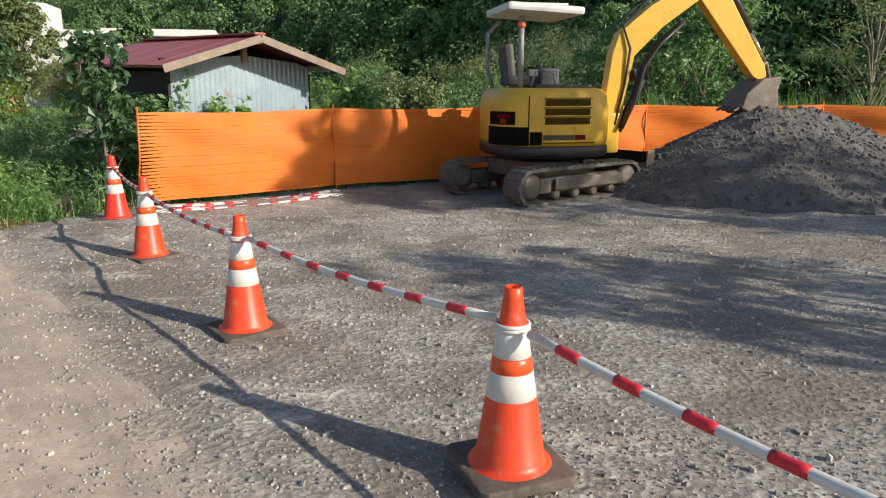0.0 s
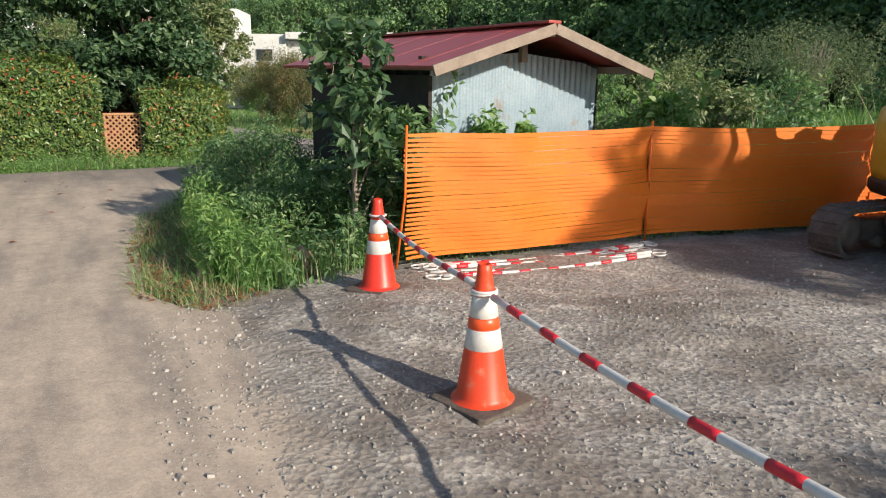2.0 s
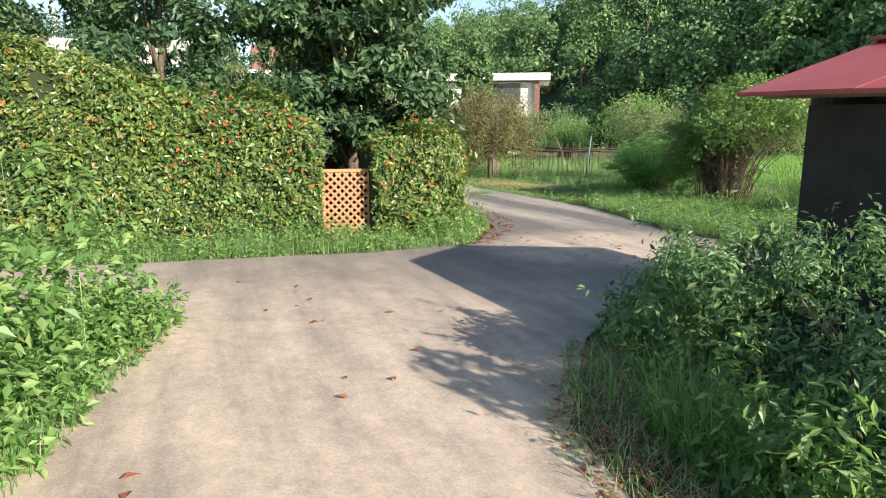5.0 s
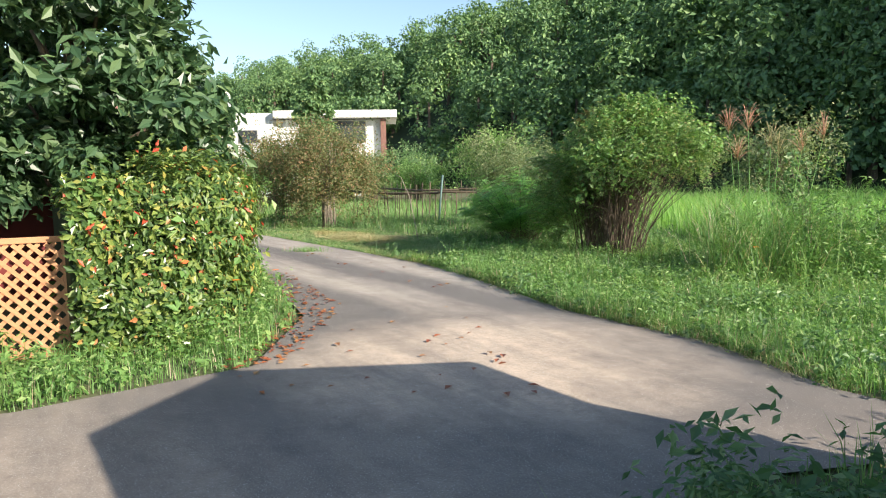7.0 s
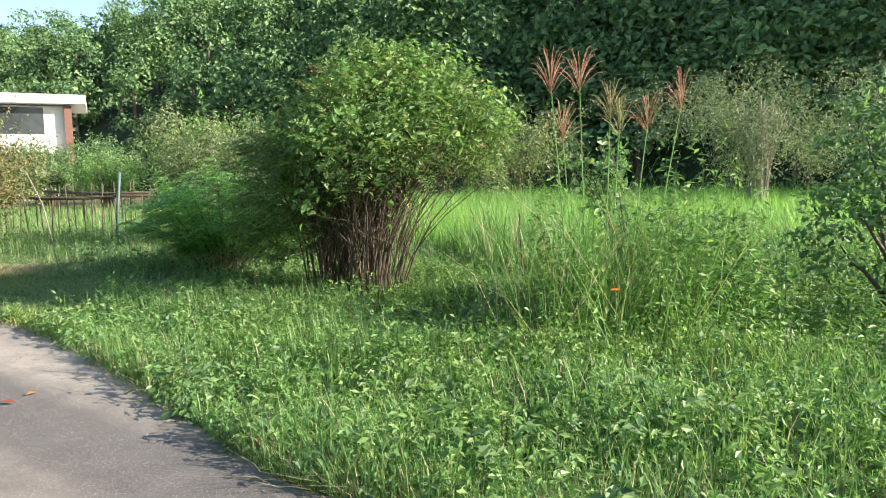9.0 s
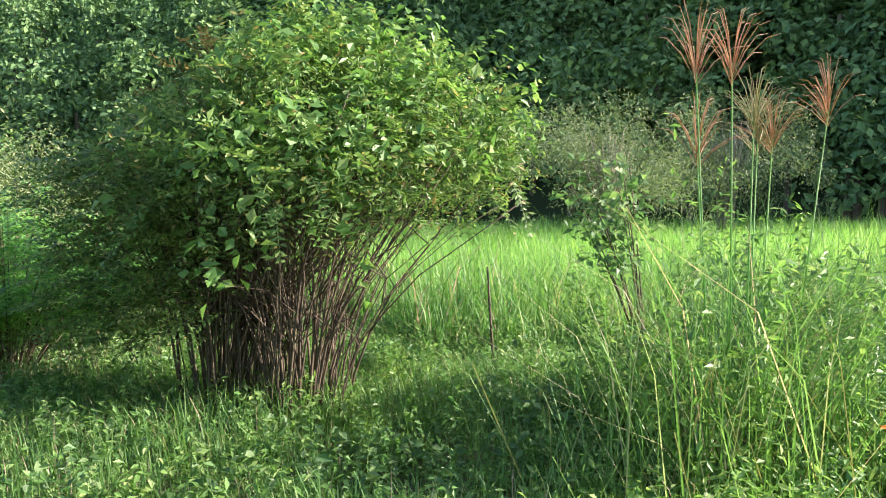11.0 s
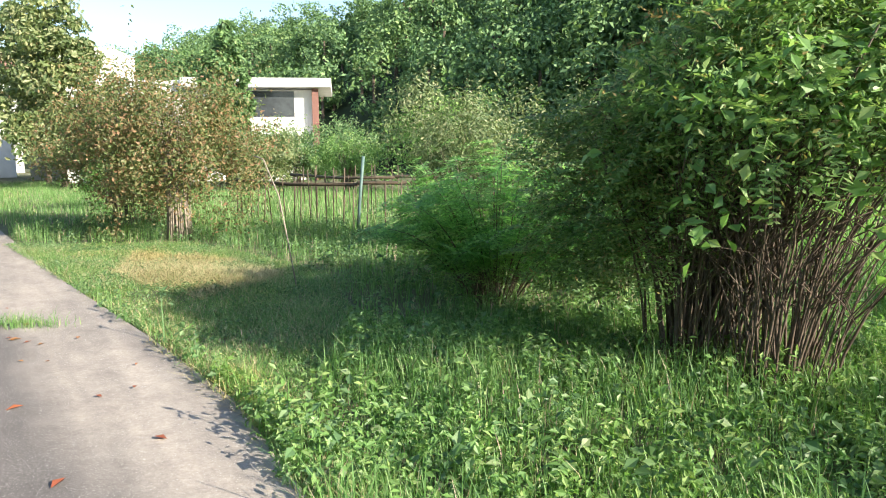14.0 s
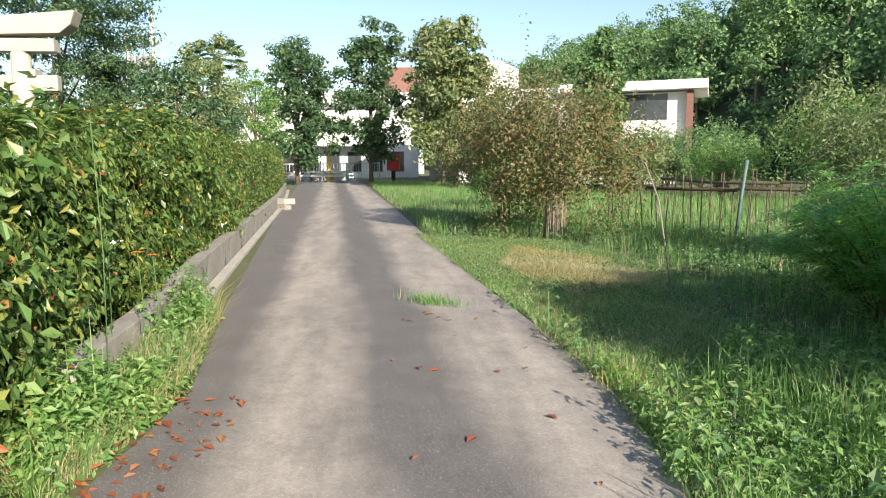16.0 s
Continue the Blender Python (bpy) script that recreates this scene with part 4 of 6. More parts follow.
deck = put(part("deck", box_bm((0.75, 1.1, 0.05), (0.12, 0.08, 1.455), 0.02), M_black_pl, ex), T_UP)
seat = put(part("seat", box_bm((0.46, 0.46, 0.13), (-0.28, 0.12, 1.53), 0.04), M_seat, ex, "dark grey operator seat"), T_UP)
part("backrest", box_bm((0.12, 0.40, 0.50), (-0.47, 0.12, 1.76), 0.05, Matrix.Rotation(-0.12, 4, "Y")), M_seat, seat)
for yy in (-0.15, 0.38):
    lev = put(part("control_box", box_bm((0.26, 0.14, 0.26), (0.02, yy, 1.56), 0.03), M_seat, ex), T_UP)
    tube("joystick", [(0.08, yy, 1.66), (0.10, yy, 1.80)], 0.016, M_black_pl, lev, 8)
put(tube("grab_rail", [(0.02, -0.42, 1.46), (0.0, -0.42, 1.62), (-0.10, -0.42, 1.65), (-0.24, -0.42, 1.65), (-0.30, -0.42, 1.46)], 0.014, M_grey_pl, ex, 8), T_UP)
put(tube("canopy_post", [(-0.42, -0.34, 1.44), (-0.42, -0.34, 2.32)], 0.036, M_grey_pl, ex, 12), T_UP)
put(tube("canopy_post", [(-0.60, 0.36, 1.44), (-0.68, 0.36, 1.7), (-0.68, 0.36, 2.15), (-0.5, 0.36, 2.32)], 0.028, M_grey_pl, ex, 12), T_UP)
put(part("work_lamp", lathe_bm([(0.045, 2.18), (0.05, 2.19), (0.05, 2.24), (0.03, 2.25)], 14, (-0.42, -0.34, 0)), M_lamp, ex, "orange lamp on the post"), T_UP)
can = put(part("canopy", box_bm((1.0, 1.12, 0.10), (-0.16, 0.0, 2.40), 0.04, Matrix.Rotation(0.05, 4, "Y")), M_canopy, ex, "white plastic canopy roof"), T_UP)
part("canopy_rib", box_bm((0.7, 0.7, 0.03), (-0.16, 0.0, 2.47), 0.012), M_canopy, can)


def plate_xz(outline, y0, y1, bevel=0.012):
    bm = prism_bm([(x, z) for x, z in outline], y0, y1, bevel)
    bmesh.ops.transform(bm, matrix=Matrix(((1, 0, 0, 0), (0, 0, -1, 0), (0, 1, 0, 0), (0, 0, 0, 1))), verts=bm.verts)
    bmesh.ops.recalc_face_normals(bm, faces=bm.faces)
    return bm


put(part("swing_post", box_bm((0.30, 0.26, 0.55), (0.93, 0, 0.84), 0.04), M_yellow, ex, "yellow boom swing bracket"), T_UP)
boom = put(part("boom", plate_xz([(0.88, 0.80), (1.06, 0.72), (1.18, 1.5), (1.25, 1.86), (1.64, 2.24), (2.32, 2.72), (2.38, 2.86), (2.22, 2.94), (1.46, 2.52), (1.02, 2.16), (0.93, 1.88), (0.87, 1.4)], -0.10, 0.10), M_yellow, ex, "yellow bent boom with scuffed paint"), T_UP)
arm = put(part("arm", plate_xz([(1.96, 2.96), (2.10, 3.12), (2.40, 2.98), (3.24, 1.74), (3.28, 1.60), (3.18, 1.54), (3.06, 1.60), (2.16, 2.62)], -0.085, 0.085), M_yellow, ex, "yellow dipper arm"), T_UP)
put(tube("boom_cylinder", [(1.10, -0.02, 0.86), (1.42, -0.02, 1.55)], 0.055, M_black_pl, ex, 12), T_UP)
put(tube("boom_cylinder_rod", [(1.42, -0.02, 1.55), (1.58, -0.02, 2.02)], 0.03, M_black_pl, ex, 10), T_UP)
put(tube("arm_cylinder", [(1.25, 0, 2.62), (1.85, 0, 3.05)], 0.05, M_black_pl, ex, 12), T_UP)
put(tube("arm_cylinder_rod", [(1.85, 0, 3.05), (2.08, 0, 3.13)], 0.025, M_chrome, ex, 10), T_UP)
put(tube("bucket_cylinder", [(2.46, 0, 3.04), (3.02, 0, 2.22)], 0.042, M_black_pl, ex, 12), T_UP)
put(tube("bucket_cylinder_rod", [(3.02, 0, 2.22), (3.31, 0, 1.78)], 0.022, M_chrome, ex, 10), T_UP)
for yy in (-0.12, 0.12):
    put(tube("hydraulic_hose", [(1.0, yy, 0.95), (1.12, yy, 1.5), (1.16, yy * 1.2, 1.95), (1.05, yy, 2.25), (1.35, yy, 2.55), (1.75, yy, 2.80)], 0.018, M_black_pl, ex, 8), T_UP)
for yy, r in ((-0.06, 0.026), (0.0, 0.03), (0.06, 0.026)):
    put(tube("hose_bundle", [(1.08, yy - 0.13, 0.9), (1.26, yy - 0.13, 1.30), (1.36, yy - 0.13, 1.72), (1.58, yy - 0.12, 2.02), (1.90, yy - 0.12, 2.30)], r, M_black_pl, ex, 8), T_UP)
put(part("boom_clamp", box_bm((0.12, 0.30, 0.16), (1.30, 0, 1.62), 0.015, Matrix.Rotation(-0.3, 4, "Y")), M_black_pl, ex), T_UP)
put(tube("bucket_link", [(3.06, 0.0, 1.72), (3.31, 0.0, 1.78), (3.38, 0, 1.56)], 0.035, M_steel, ex, 10), T_UP)
bucket = put(part("bucket", plate_xz([(3.40, 1.60), (3.12, 1.56), (2.88, 1.36), (2.82, 1.16), (2.98, 1.10), (3.26, 1.08), (3.40, 1.16), (3.36, 1.40)], -0.26, 0.26, 0.02), M_steel, ex, "worn steel digging bucket"), T_UP)
for k in range(4):
    part("tooth", box_bm((0.14, 0.05, 0.03), (2.79, -0.2 + 0.133 * k, 1.16), 0.006, Matrix.Rotation(-0.5, 4, "Y")), M_steel, bucket)
part("side_cutter", plate_xz([(3.42, 1.52), (3.32, 1.10), (2.96, 1.08), (2.84, 1.16), (3.16, 1.25)], -0.285, -0.262, 0.004), M_chrome, bucket, "bare worn steel cheek plate")

# ---- gravel heap, sheet and bars on the ground ----
M_heap = surface("dark_gravel", (0.075, 0.07, 0.066), (0.21, 0.20, 0.19), 3, 0.92, 0, 55, 0.9, 0.02)
M_tarp = surface("blue_tarp", (0.012, 0.10, 0.42), (0.025, 0.17, 0.58), 5, 0.42, 0, 14, 0.5, 0.03)
HEAP = (4.75, 10.15)


def heap_height(x, y):
    r = np.sqrt((x / np.where(x < 0, 2.55, 3.2)) ** 2 + (y / np.where(y < 0, 2.1, 1.8)) ** 2)
    p = np.stack([x, y, 0 * x], -1).reshape(-1, 3)
    n = (0.05 * lumps(p, 0.5, 1) + 0.025 * lumps(p, 0.16, 2) + 0.014 * lumps(p, 0.07, 3)).reshape(x.shape)
    h = 1.22 * np.clip(1.08 - r, 0, None) ** 0.95
    return np.minimum(h, 1.12 + 0.1 * (h - 1.12)) + n * np.clip(1.2 - r, 0, 1)


gx, gy = np.meshgrid(np.arange(-2.9, 3.6, 0.045), np.arange(-2.4, 2.1, 0.045), indexing="ij")
gz = heap_height(gx, gy) + 0.004
v = np.stack([gx, gy, gz], -1).reshape(-1, 3)
n0, n1 = gx.shape
ii, jj = np.meshgrid(np.arange(n0 - 1), np.arange(n1 - 1), indexing="ij")
f = np.stack([ii * n1 + jj, (ii + 1) * n1 + jj, (ii + 1) * n1 + jj + 1, ii * n1 + jj + 1], -1).reshape(-1, 4)
heap = thing("gravel_heap", (HEAP[0], HEAP[1], -0.05), "heap of dark grey crushed gravel in the yard", "gravel heap")
tagged(raw("mound", v, f[v[f][:, :, 2].max(1) > 0.012], M_heap, heap, "", False), kind="stuff")

STONE_V = np.array([(-0.5, -0.45, -0.3), (0.5, -0.4, -0.35), (0.45, 0.5, -0.3), (-0.55, 0.4, -0.3), (-0.35, -0.3, 0.35), (0.4, -0.35, 0.25), (0.3, 0.35, 0.4), (-0.4, 0.3, 0.28)])
STONE_F = np.array([(0, 2, 1), (0, 3, 2), (4, 5, 6), (4, 6, 7), (0, 1, 5), (0, 5, 4), (1, 2, 6), (1, 6, 5), (2, 3, 7), (2, 7, 6), (3, 0, 4), (3, 4, 7)])


def stones(p, size):
    k = len(p)
    s = size * rng.lognormal(0, 0.45, k)
    a = rng.uniform(0, 2 * np.pi, k)
    sv = STONE_V[None] * rng.uniform(0.6, 1.25, (k, 8, 1)) * rng.uniform(0.6, 1.3, (k, 1, 3)) * s[:, None, None]
    x = sv[..., 0] * np.cos(a)[:, None] - sv[..., 1] * np.sin(a)[:, None]
    y = sv[..., 0] * np.sin(a)[:, None] + sv[..., 1] * np.cos(a)[:, None]
    v = np.stack([x, y, sv[..., 2]], -1) + p[:, None]
    f = STONE_F[None] + 8 * np.arange(k)[:, None, None]
    return v.reshape(-1, 3), f.reshape(-1, 3)


hp = np.column_stack([rng.uniform(-2.7, 3.3, 9000), rng.uniform(-2.3, 1.5, 9000)])
hz = heap_height(hp[:, 0], hp[:, 1])
hp = np.column_stack([hp, hz + 0.006])[hz > 0.0]
tagged(raw("gravel_coat", *stones(hp, 0.024), M_heap, heap), kind="stuff")


def chip_material():
    m, nt, b = material("gravel_chips")
    g = nt.nodes.new("ShaderNodeNewGeometry")
    c = ramp(nt, g.outputs["Random Per Island"], ((0, (0.19, 0.175, 0.155)), (0.5, (0.33, 0.305, 0.275)), (1, (0.55, 0.52, 0.47))))
    nt.links.new(mix(nt, 0.3, c, ramp(nt, noise_out(nt, 60), ((0.3, (0.2, 0.19, 0.17)), (0.7, (0.4, 0.38, 0.35))))), b.inputs["Base Color"])
    b.inputs["Roughness"].default_value = 0.9
    return m


M_chip = chip_material()
yp = scatter([(3.6, 0.5), (0.9, 0.3), (-1.2, 2.2), (-3.6, 5.3), (-4.5, 6.8), (-3.5, 8.1), (-1.5, 9.6), (2, 11), (4, 8), (5, 5)], 52000)
keep = rng.uniform(0, 1, len(yp)) < np.clip(1.15 - 0.11 * np.hypot(yp[:, 0], yp[:, 1] - 1.5), 0.3, 1) * np.clip(0.8 + 0.5 * lumps(yp, 0.8, 2), 0.2, 1)
yp = yp[keep]
yp[:, 2] = yard_height(yp[:, 0], yp[:, 1]) + 0.003
tagged(raw("loose_gravel", *stones(yp, 0.0088), M_chip), "loose grey gravel chips strewn over the yard", "gravel", "", "stuff")
ep = scatter([(-0.3, 0.8), (-1.7, 2.2), (-2.2, 3.2), (-4.2, 5.6), (-4.9, 6.6), (-4.4, 6.9), (-3.4, 5.3), (-1.4, 2.9), (-0.6, 1.6)], 1500)
ep[:, 2] = 0.003
tagged(raw("loose_stones", *stones(ep, 0.009), M_chip), "small stones spilled onto the lane's edge", "gravel", "", "stuff")

gx, gy = np.meshgrid(np.linspace(-1.3, 1.5, 50), np.linspace(-1.1, 1.1, 40), indexing="ij")
gz = 0.80 * np.exp(-(gx / 0.95) ** 2 - (gy / 0.85) ** 2) + 0.03 + 0.02 * np.sin(9 * gx + 3 * gy) * np.exp(-gx ** 2)
v = np.stack([gx, gy, gz], -1).reshape(-1, 3)
ii, jj = np.meshgrid(np.arange(49), np.arange(39), indexing="ij")
f = np.stack([ii * 40 + jj, (ii + 1) * 40 + jj, (ii + 1) * 40 + jj + 1, ii * 40 + jj + 1], -1).reshape(-1, 4)
tagged(raw("tarpaulin", v + [7.2, 9.75, -0.06], f, M_tarp, None, "", True), "crumpled blue plastic tarpaulin over a small heap", "tarpaulin")

for k, (a, b) in enumerate((((-3.38, 8.26), (-1.50, 9.56)), ((-3.42, 8.16), (-1.46, 9.46)), ((-3.30, 8.10), (-1.52, 9.34)), ((-3.36, 7.98), (-1.40, 9.22)), ((-3.22, 7.86), (-1.42, 9.04)), ((-3.28, 8.20), (-1.60, 9.10)), ((-3.14, 7.92), (-1.62, 9.42)))):
    make_bar((*a, 0.005 + 0.012 * (k % 3)), (*b, 0.005 + 0.012 * ((k + 1) % 3)), "cone_bar", "spare striped bars lying by the net")["label"] = "spare white bar with red stripes lying on the gravel"

M_rock = surface("brown_rock", (0.22, 0.15, 0.10), (0.42, 0.31, 0.22), 5, 0.9, 0, 40, 0.7, 0.012)
for x, y, s in ((-4.78, 7.72, 0.17), (-4.42, 7.98, 0.15), (-4.95, 7.5, 0.09)):
    bm = bmesh.new()
    bmesh.ops.create_icosphere(bm, subdivisions=3, radius=s)
    for v in bm.verts:
        q = np.array([v.co[:]]) / s
        v.co *= 1 + 0.22 * float(lumps(q, 0.9, x)[0]) + 0.06 * float(lumps(q, 0.25, y)[0])
        v.co.z *= 0.75
    rock = part("rock", bm, M_rock)
    rock.matrix_world = pose(x, y, s * 0.42, 0, 0, 70 * x)
    tagged(rock, "rough brown rock half hidden in the weeds", "rock", "rocks in the verge")

# ---- hedges, gate and low wall ----
HEDGE_A = [(-20, 9.6), (-15.6, 12.7), (-14.3, 13.65), (-13.6, 14.15), (-12.6, 14.9), (-11.95, 15.4)]
HEDGE_B = [(-11.38, 15.8), (-10.9, 16.35), (-10.75, 17.0), (-10.95, 17.7), (-11.5, 18.5), (-12.3, 19.4), (-13.2, 20.25), (-15.4, 22.4), (-27, 34.0), (-36, 42.7)]
M_core = surface("hedge_shade", (0.012, 0.022, 0.008), (0.035, 0.05, 0.018), 9, 0.9)


def hedge(path, width, heights, count, label, mat=None, base=0.0, dense_to=99.0):
    q = np.array(path, float)
    ob = thing("hedge", (q[0, 0], q[0, 1], 0), label, "hedge")
    seg = np.linalg.norm(np.diff(q, axis=0), axis=1)
    s = np.concatenate([[0], np.cumsum(seg)])
    t = np.where(rng.uniform(0, 1, count) < 0.7, rng.uniform(0, min(dense_to, s[-1]), count), rng.uniform(0, s[-1], count))
    x, y = np.interp(t, s, q[:, 0]), np.interp(t, s, q[:, 1])
    sd = np.diff(q, axis=0) / seg[:, None]
    vd = np.vstack([sd[:1], (sd[1:] + sd[:-1]) / 2, sd[-1:]])
    d = unit(np.stack([np.interp(t, s, vd[:, 0]), np.interp(t, s, vd[:, 1])], 1))
    nrm = np.stack([d[:, 1], -d[:, 0]], 1)
    h = np.interp(t, s, heights)
    which = rng.uniform(0, 1, count)
    side = np.where(which < 0.68, 1.0, np.where(which < 0.74, -1.0, 0.0))
    off = np.where(side == 0, rng.uniform(-0.5, 0.5, count), side * 0.5) * width
    zz = np.where(side == 0, 1.0, rng.uniform(0.02, 1, count))
    off = off * np.where(zz > 0.85, 1 - (zz - 0.85) * 1.6, 1)
    p = np.column_stack([x, y, base + h * zz])
    lum = lumps(p, 1.25, 9) * 0.13 + lumps(p, 0.5, 3) * 0.12 + lumps(p, 0.17, 5) * 0.09 - 0.17 * rng.uniform(0, 1, count) ** 2 + 0.12 * (rng.uniform(0, 1, count) > 0.94)
    p[:, :2] += nrm * (off + np.sign(off) * lum * (side != 0))[:, None]
    p[:, 2] += np.where(side == 0, lum * 1.3 + 0.04, 0.0)
    n = np.column_stack([nrm * side[:, None], np.where(side == 0, 1.0, 0.35)])
    p -= [q[0, 0], q[0, 1], 0]
    raw("foliage", *leaf_mesh(p, n, 0.078, 0.038), mat or M_leaf_hedge, ob)
    red = (rng.uniform(0, 1, count) < np.where(np.linalg.norm(p[:, :2] + q[0] - [-11.6, 15.8], axis=1) < 2.6, 0.014, 0.0015)) & (zz > 0.45) & (side >= 0)
    tagged(raw("new_growth", *leaf_mesh(p[red] + n[red] * 0.05, n[red], 0.085, 0.035), M_red_leaf, ob, "reddish new shoots"), kind="stuff")
    fresh = (rng.uniform(0, 1, count) < 0.035 * np.clip(0.4 + lumps(p, 1.1, 8), 0, 1)) & (side >= 0)
    tagged(raw("climber", *leaf_mesh(p[fresh] + n[fresh] * 0.06, n[fresh] + [0, 0, 0.4], 0.11, 0.06), M_leaf_bright, ob, "bright climbing leaves"), kind="stuff")
    # Near-black boxes along the middle: shade behind the leaves put into their colour.
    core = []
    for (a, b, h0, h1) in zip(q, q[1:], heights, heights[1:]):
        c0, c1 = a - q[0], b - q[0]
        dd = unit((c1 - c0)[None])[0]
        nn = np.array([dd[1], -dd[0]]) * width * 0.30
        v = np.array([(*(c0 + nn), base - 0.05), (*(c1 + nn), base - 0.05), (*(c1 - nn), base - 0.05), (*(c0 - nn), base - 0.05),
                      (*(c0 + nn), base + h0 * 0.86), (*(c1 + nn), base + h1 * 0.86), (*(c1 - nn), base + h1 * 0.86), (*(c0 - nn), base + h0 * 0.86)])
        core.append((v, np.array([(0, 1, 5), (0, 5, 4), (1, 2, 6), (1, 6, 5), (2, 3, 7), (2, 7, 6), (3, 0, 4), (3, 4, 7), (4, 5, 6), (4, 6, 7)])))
    raw("shade_core", *join(*core), M_core, ob, "dense dark twigs inside")
    return ob


hedge(HEDGE_A, 0.9, [3.3, 2.95, 2.5, 2.05, 1.95, 1.7], 60000, "dense green hedge with reddish new shoots beside the lane")
hedge(HEDGE_B, 0.9, [1.45, 1.45, 1.45, 1.45, 1.5, 1.58, 1.66, 1.78, 1.95, 2.1], 120000, "dense glossy green hedge above a low concrete wall", None, 0.0, 15)

M_lattice = surface("orange_brown_wood", (0.36, 0.165, 0.075), (0.50, 0.26, 0.13), 6, 0.65, 0, 60, 0.3, 0.003)
M_conc = surface("old_concrete", (0.20, 0.185, 0.16), (0.40, 0.375, 0.33), 3, 0.9, 0, 40, 0.5, 0.008, (0.07, 0.08, 0.05), 2.5)
M_conc_pale = surface("pale_concrete", (0.344, 0.320, 0.279), (0.492, 0.463, 0.410), 4, 0.9, 0, 40, 0.4, 0.006)
gate = thing("lattice_gate", (-11.86, 15.32, -0.02), "orange-brown wooden lattice gate between the hedges", "gate", "", "", 37)
GW, GH = 0.72, 1.02
for nm, size, at in (("frame_rail", (GW, 0.035, 0.05), (GW / 2, 0, 0.03)), ("frame_rail", (GW, 0.035, 0.05), (GW / 2, 0, GH - 0.025)), ("frame_stile", (0.045, 0.034, GH - 0.1), (0.0225, 0, GH / 2)), ("frame_stile", (0.045, 0.034, GH - 0.1), (GW - 0.0225, 0, GH / 2))):
    part(nm, box_bm(size, at, 0.004), M_lattice, gate)
for sgn in (1, -1):
    for k in range(-9, 17):
        c = k * 0.115
        pts = []
        for x in np.linspace(0.03, GW - 0.03, 60):
            z = c + sgn * (x - GW / 2) + 0.35
            if 0.05 < z < GH - 0.05:
                pts.append((x, z))
        if len(pts) < 4:
            continue
        (xa, za), (xb, zb) = pts[0], pts[-1]
        part("slat", box_bm((math.hypot(xb - xa, zb - za), 0.008, 0.034), ((xa + xb) / 2, 0.006 * sgn, (za + zb) / 2), 0.0, Matrix.Rotation(-sgn * math.pi / 4, 4, "Y")), M_lattice, gate)

# Red kept dark: the shade behind the gate is put into the colour.
M_redhouse = surface("shaded_red_paint", (0.10, 0.009, 0.009), (0.16, 0.016, 0.014), 4, 0.6)
part_ob = thing("red_shrine_hut", (-14.2, 18.2, 0), "small red wooden hut behind the gate, shade put into its wall colour", "hut", "", "", 37)
part("wall", box_bm((1.6, 0.9, 1.9), (0, 0, 0.9), 0.01), M_redhouse, part_ob)
part("roof", prism_bm([(-1.0, -0.7), (1.0, -0.7), (1.0, 0.7), (-1.0, 0.7)], 1.86, 1.94, 0.02), M_wood_dark, part_ob)

# low concrete wall under the hedge and the gutter stone
WALL = [(-11.85, 19.45), (-12.75, 20.45), (-15.0, 22.6), (-26.6, 34.3), (-36, 43.2)]
wall_things = []
for a, b in zip(WALL, WALL[1:]):
    a, b = np.array(a), np.array(b)
    L = np.linalg.norm(b - a)
    n = max(1, int(L / 2.0))
    for k in range(n):
        p0, p1 = a + (b - a) * k / n, a + (b - a) * (k + 1) / n
        c = (p0 + p1) / 2
        ang = math.degrees(math.atan2(*(b - a)[::-1]))
        wall_things.append((c, ang, L / n))
lw = thing("retaining_wall", (WALL[0][0], WALL[0][1], 0), "low weathered grey concrete wall under the hedge", "wall", "", "structure")
for c, ang, L in wall_things:
    bm = box_bm((L - 0.012, 0.16, 0.42), (0, 0, 0.17), 0.012)
    part("wall_block", bm, M_conc, lw).matrix_basis = pose(c[0] - WALL[0][0] + 0.13, c[1] - WALL[0][1] + 0.11, 0, 0, 0, ang)
    bm = box_bm((L - 0.01, 0.13, 0.06), (0, 0, 0.02), 0.008)
    part("kerb_strip", bm, M_conc_pale, lw, "pale concrete strip").matrix_basis = pose(c[0] - WALL[0][0] + 0.25, c[1] - WALL[0][1] + 0.22, 0, 0, 0, ang)
gs = thing("drain_stone", (-24.6, 32.9, 0), "pale concrete drain cover at the lane's edge", "drain cover")
part("slab", box_bm((0.6, 0.45, 0.18), (0, 0, 0.25), 0.02), M_conc_pale, gs)
part("footing", box_bm((0.5, 0.3, 0.22), (0.0, -0.05, 0.07), 0.01), M_conc, gs)

# ---- stone torii behind the hedge ----
to = thing("torii_gate", (-25.2, 23.95, 0), "pale grey stone shrine gate behind the hedge", "torii")
to.matrix_world = pose(-25.2, 23.95, 0, 0, 0, 42) @ Matrix.Scale(1.49, 4)
bm = prism_bm([(-1.9, 2.92), (-1.75, 2.80), (0, 2.74), (1.75, 2.80), (1.9, 2.92), (1.97, 3.12), (1.0, 3.03), (0, 3.0), (-1.0, 3.03), (-1.97, 3.12)], -0.16, 0.16, 0.02)
bmesh.ops.transform(bm, matrix=Matrix(((1, 0, 0, 0), (0, 0, -1, 0), (0, 1, 0, 0), (0, 0, 0, 1))), verts=bm.verts)
bmesh.ops.recalc_face_normals(bm, faces=bm.faces)
part("top_lintel", bm, M_conc_pale, to)
part("second_lintel", box_bm((3.3, 0.24, 0.18), (0, 0, 2.64), 0.015), M_conc_pale, to)
part("tie_beam", box_bm((3.3, 0.16, 0.22), (0, 0, 2.12), 0.015), M_conc_pale, to)
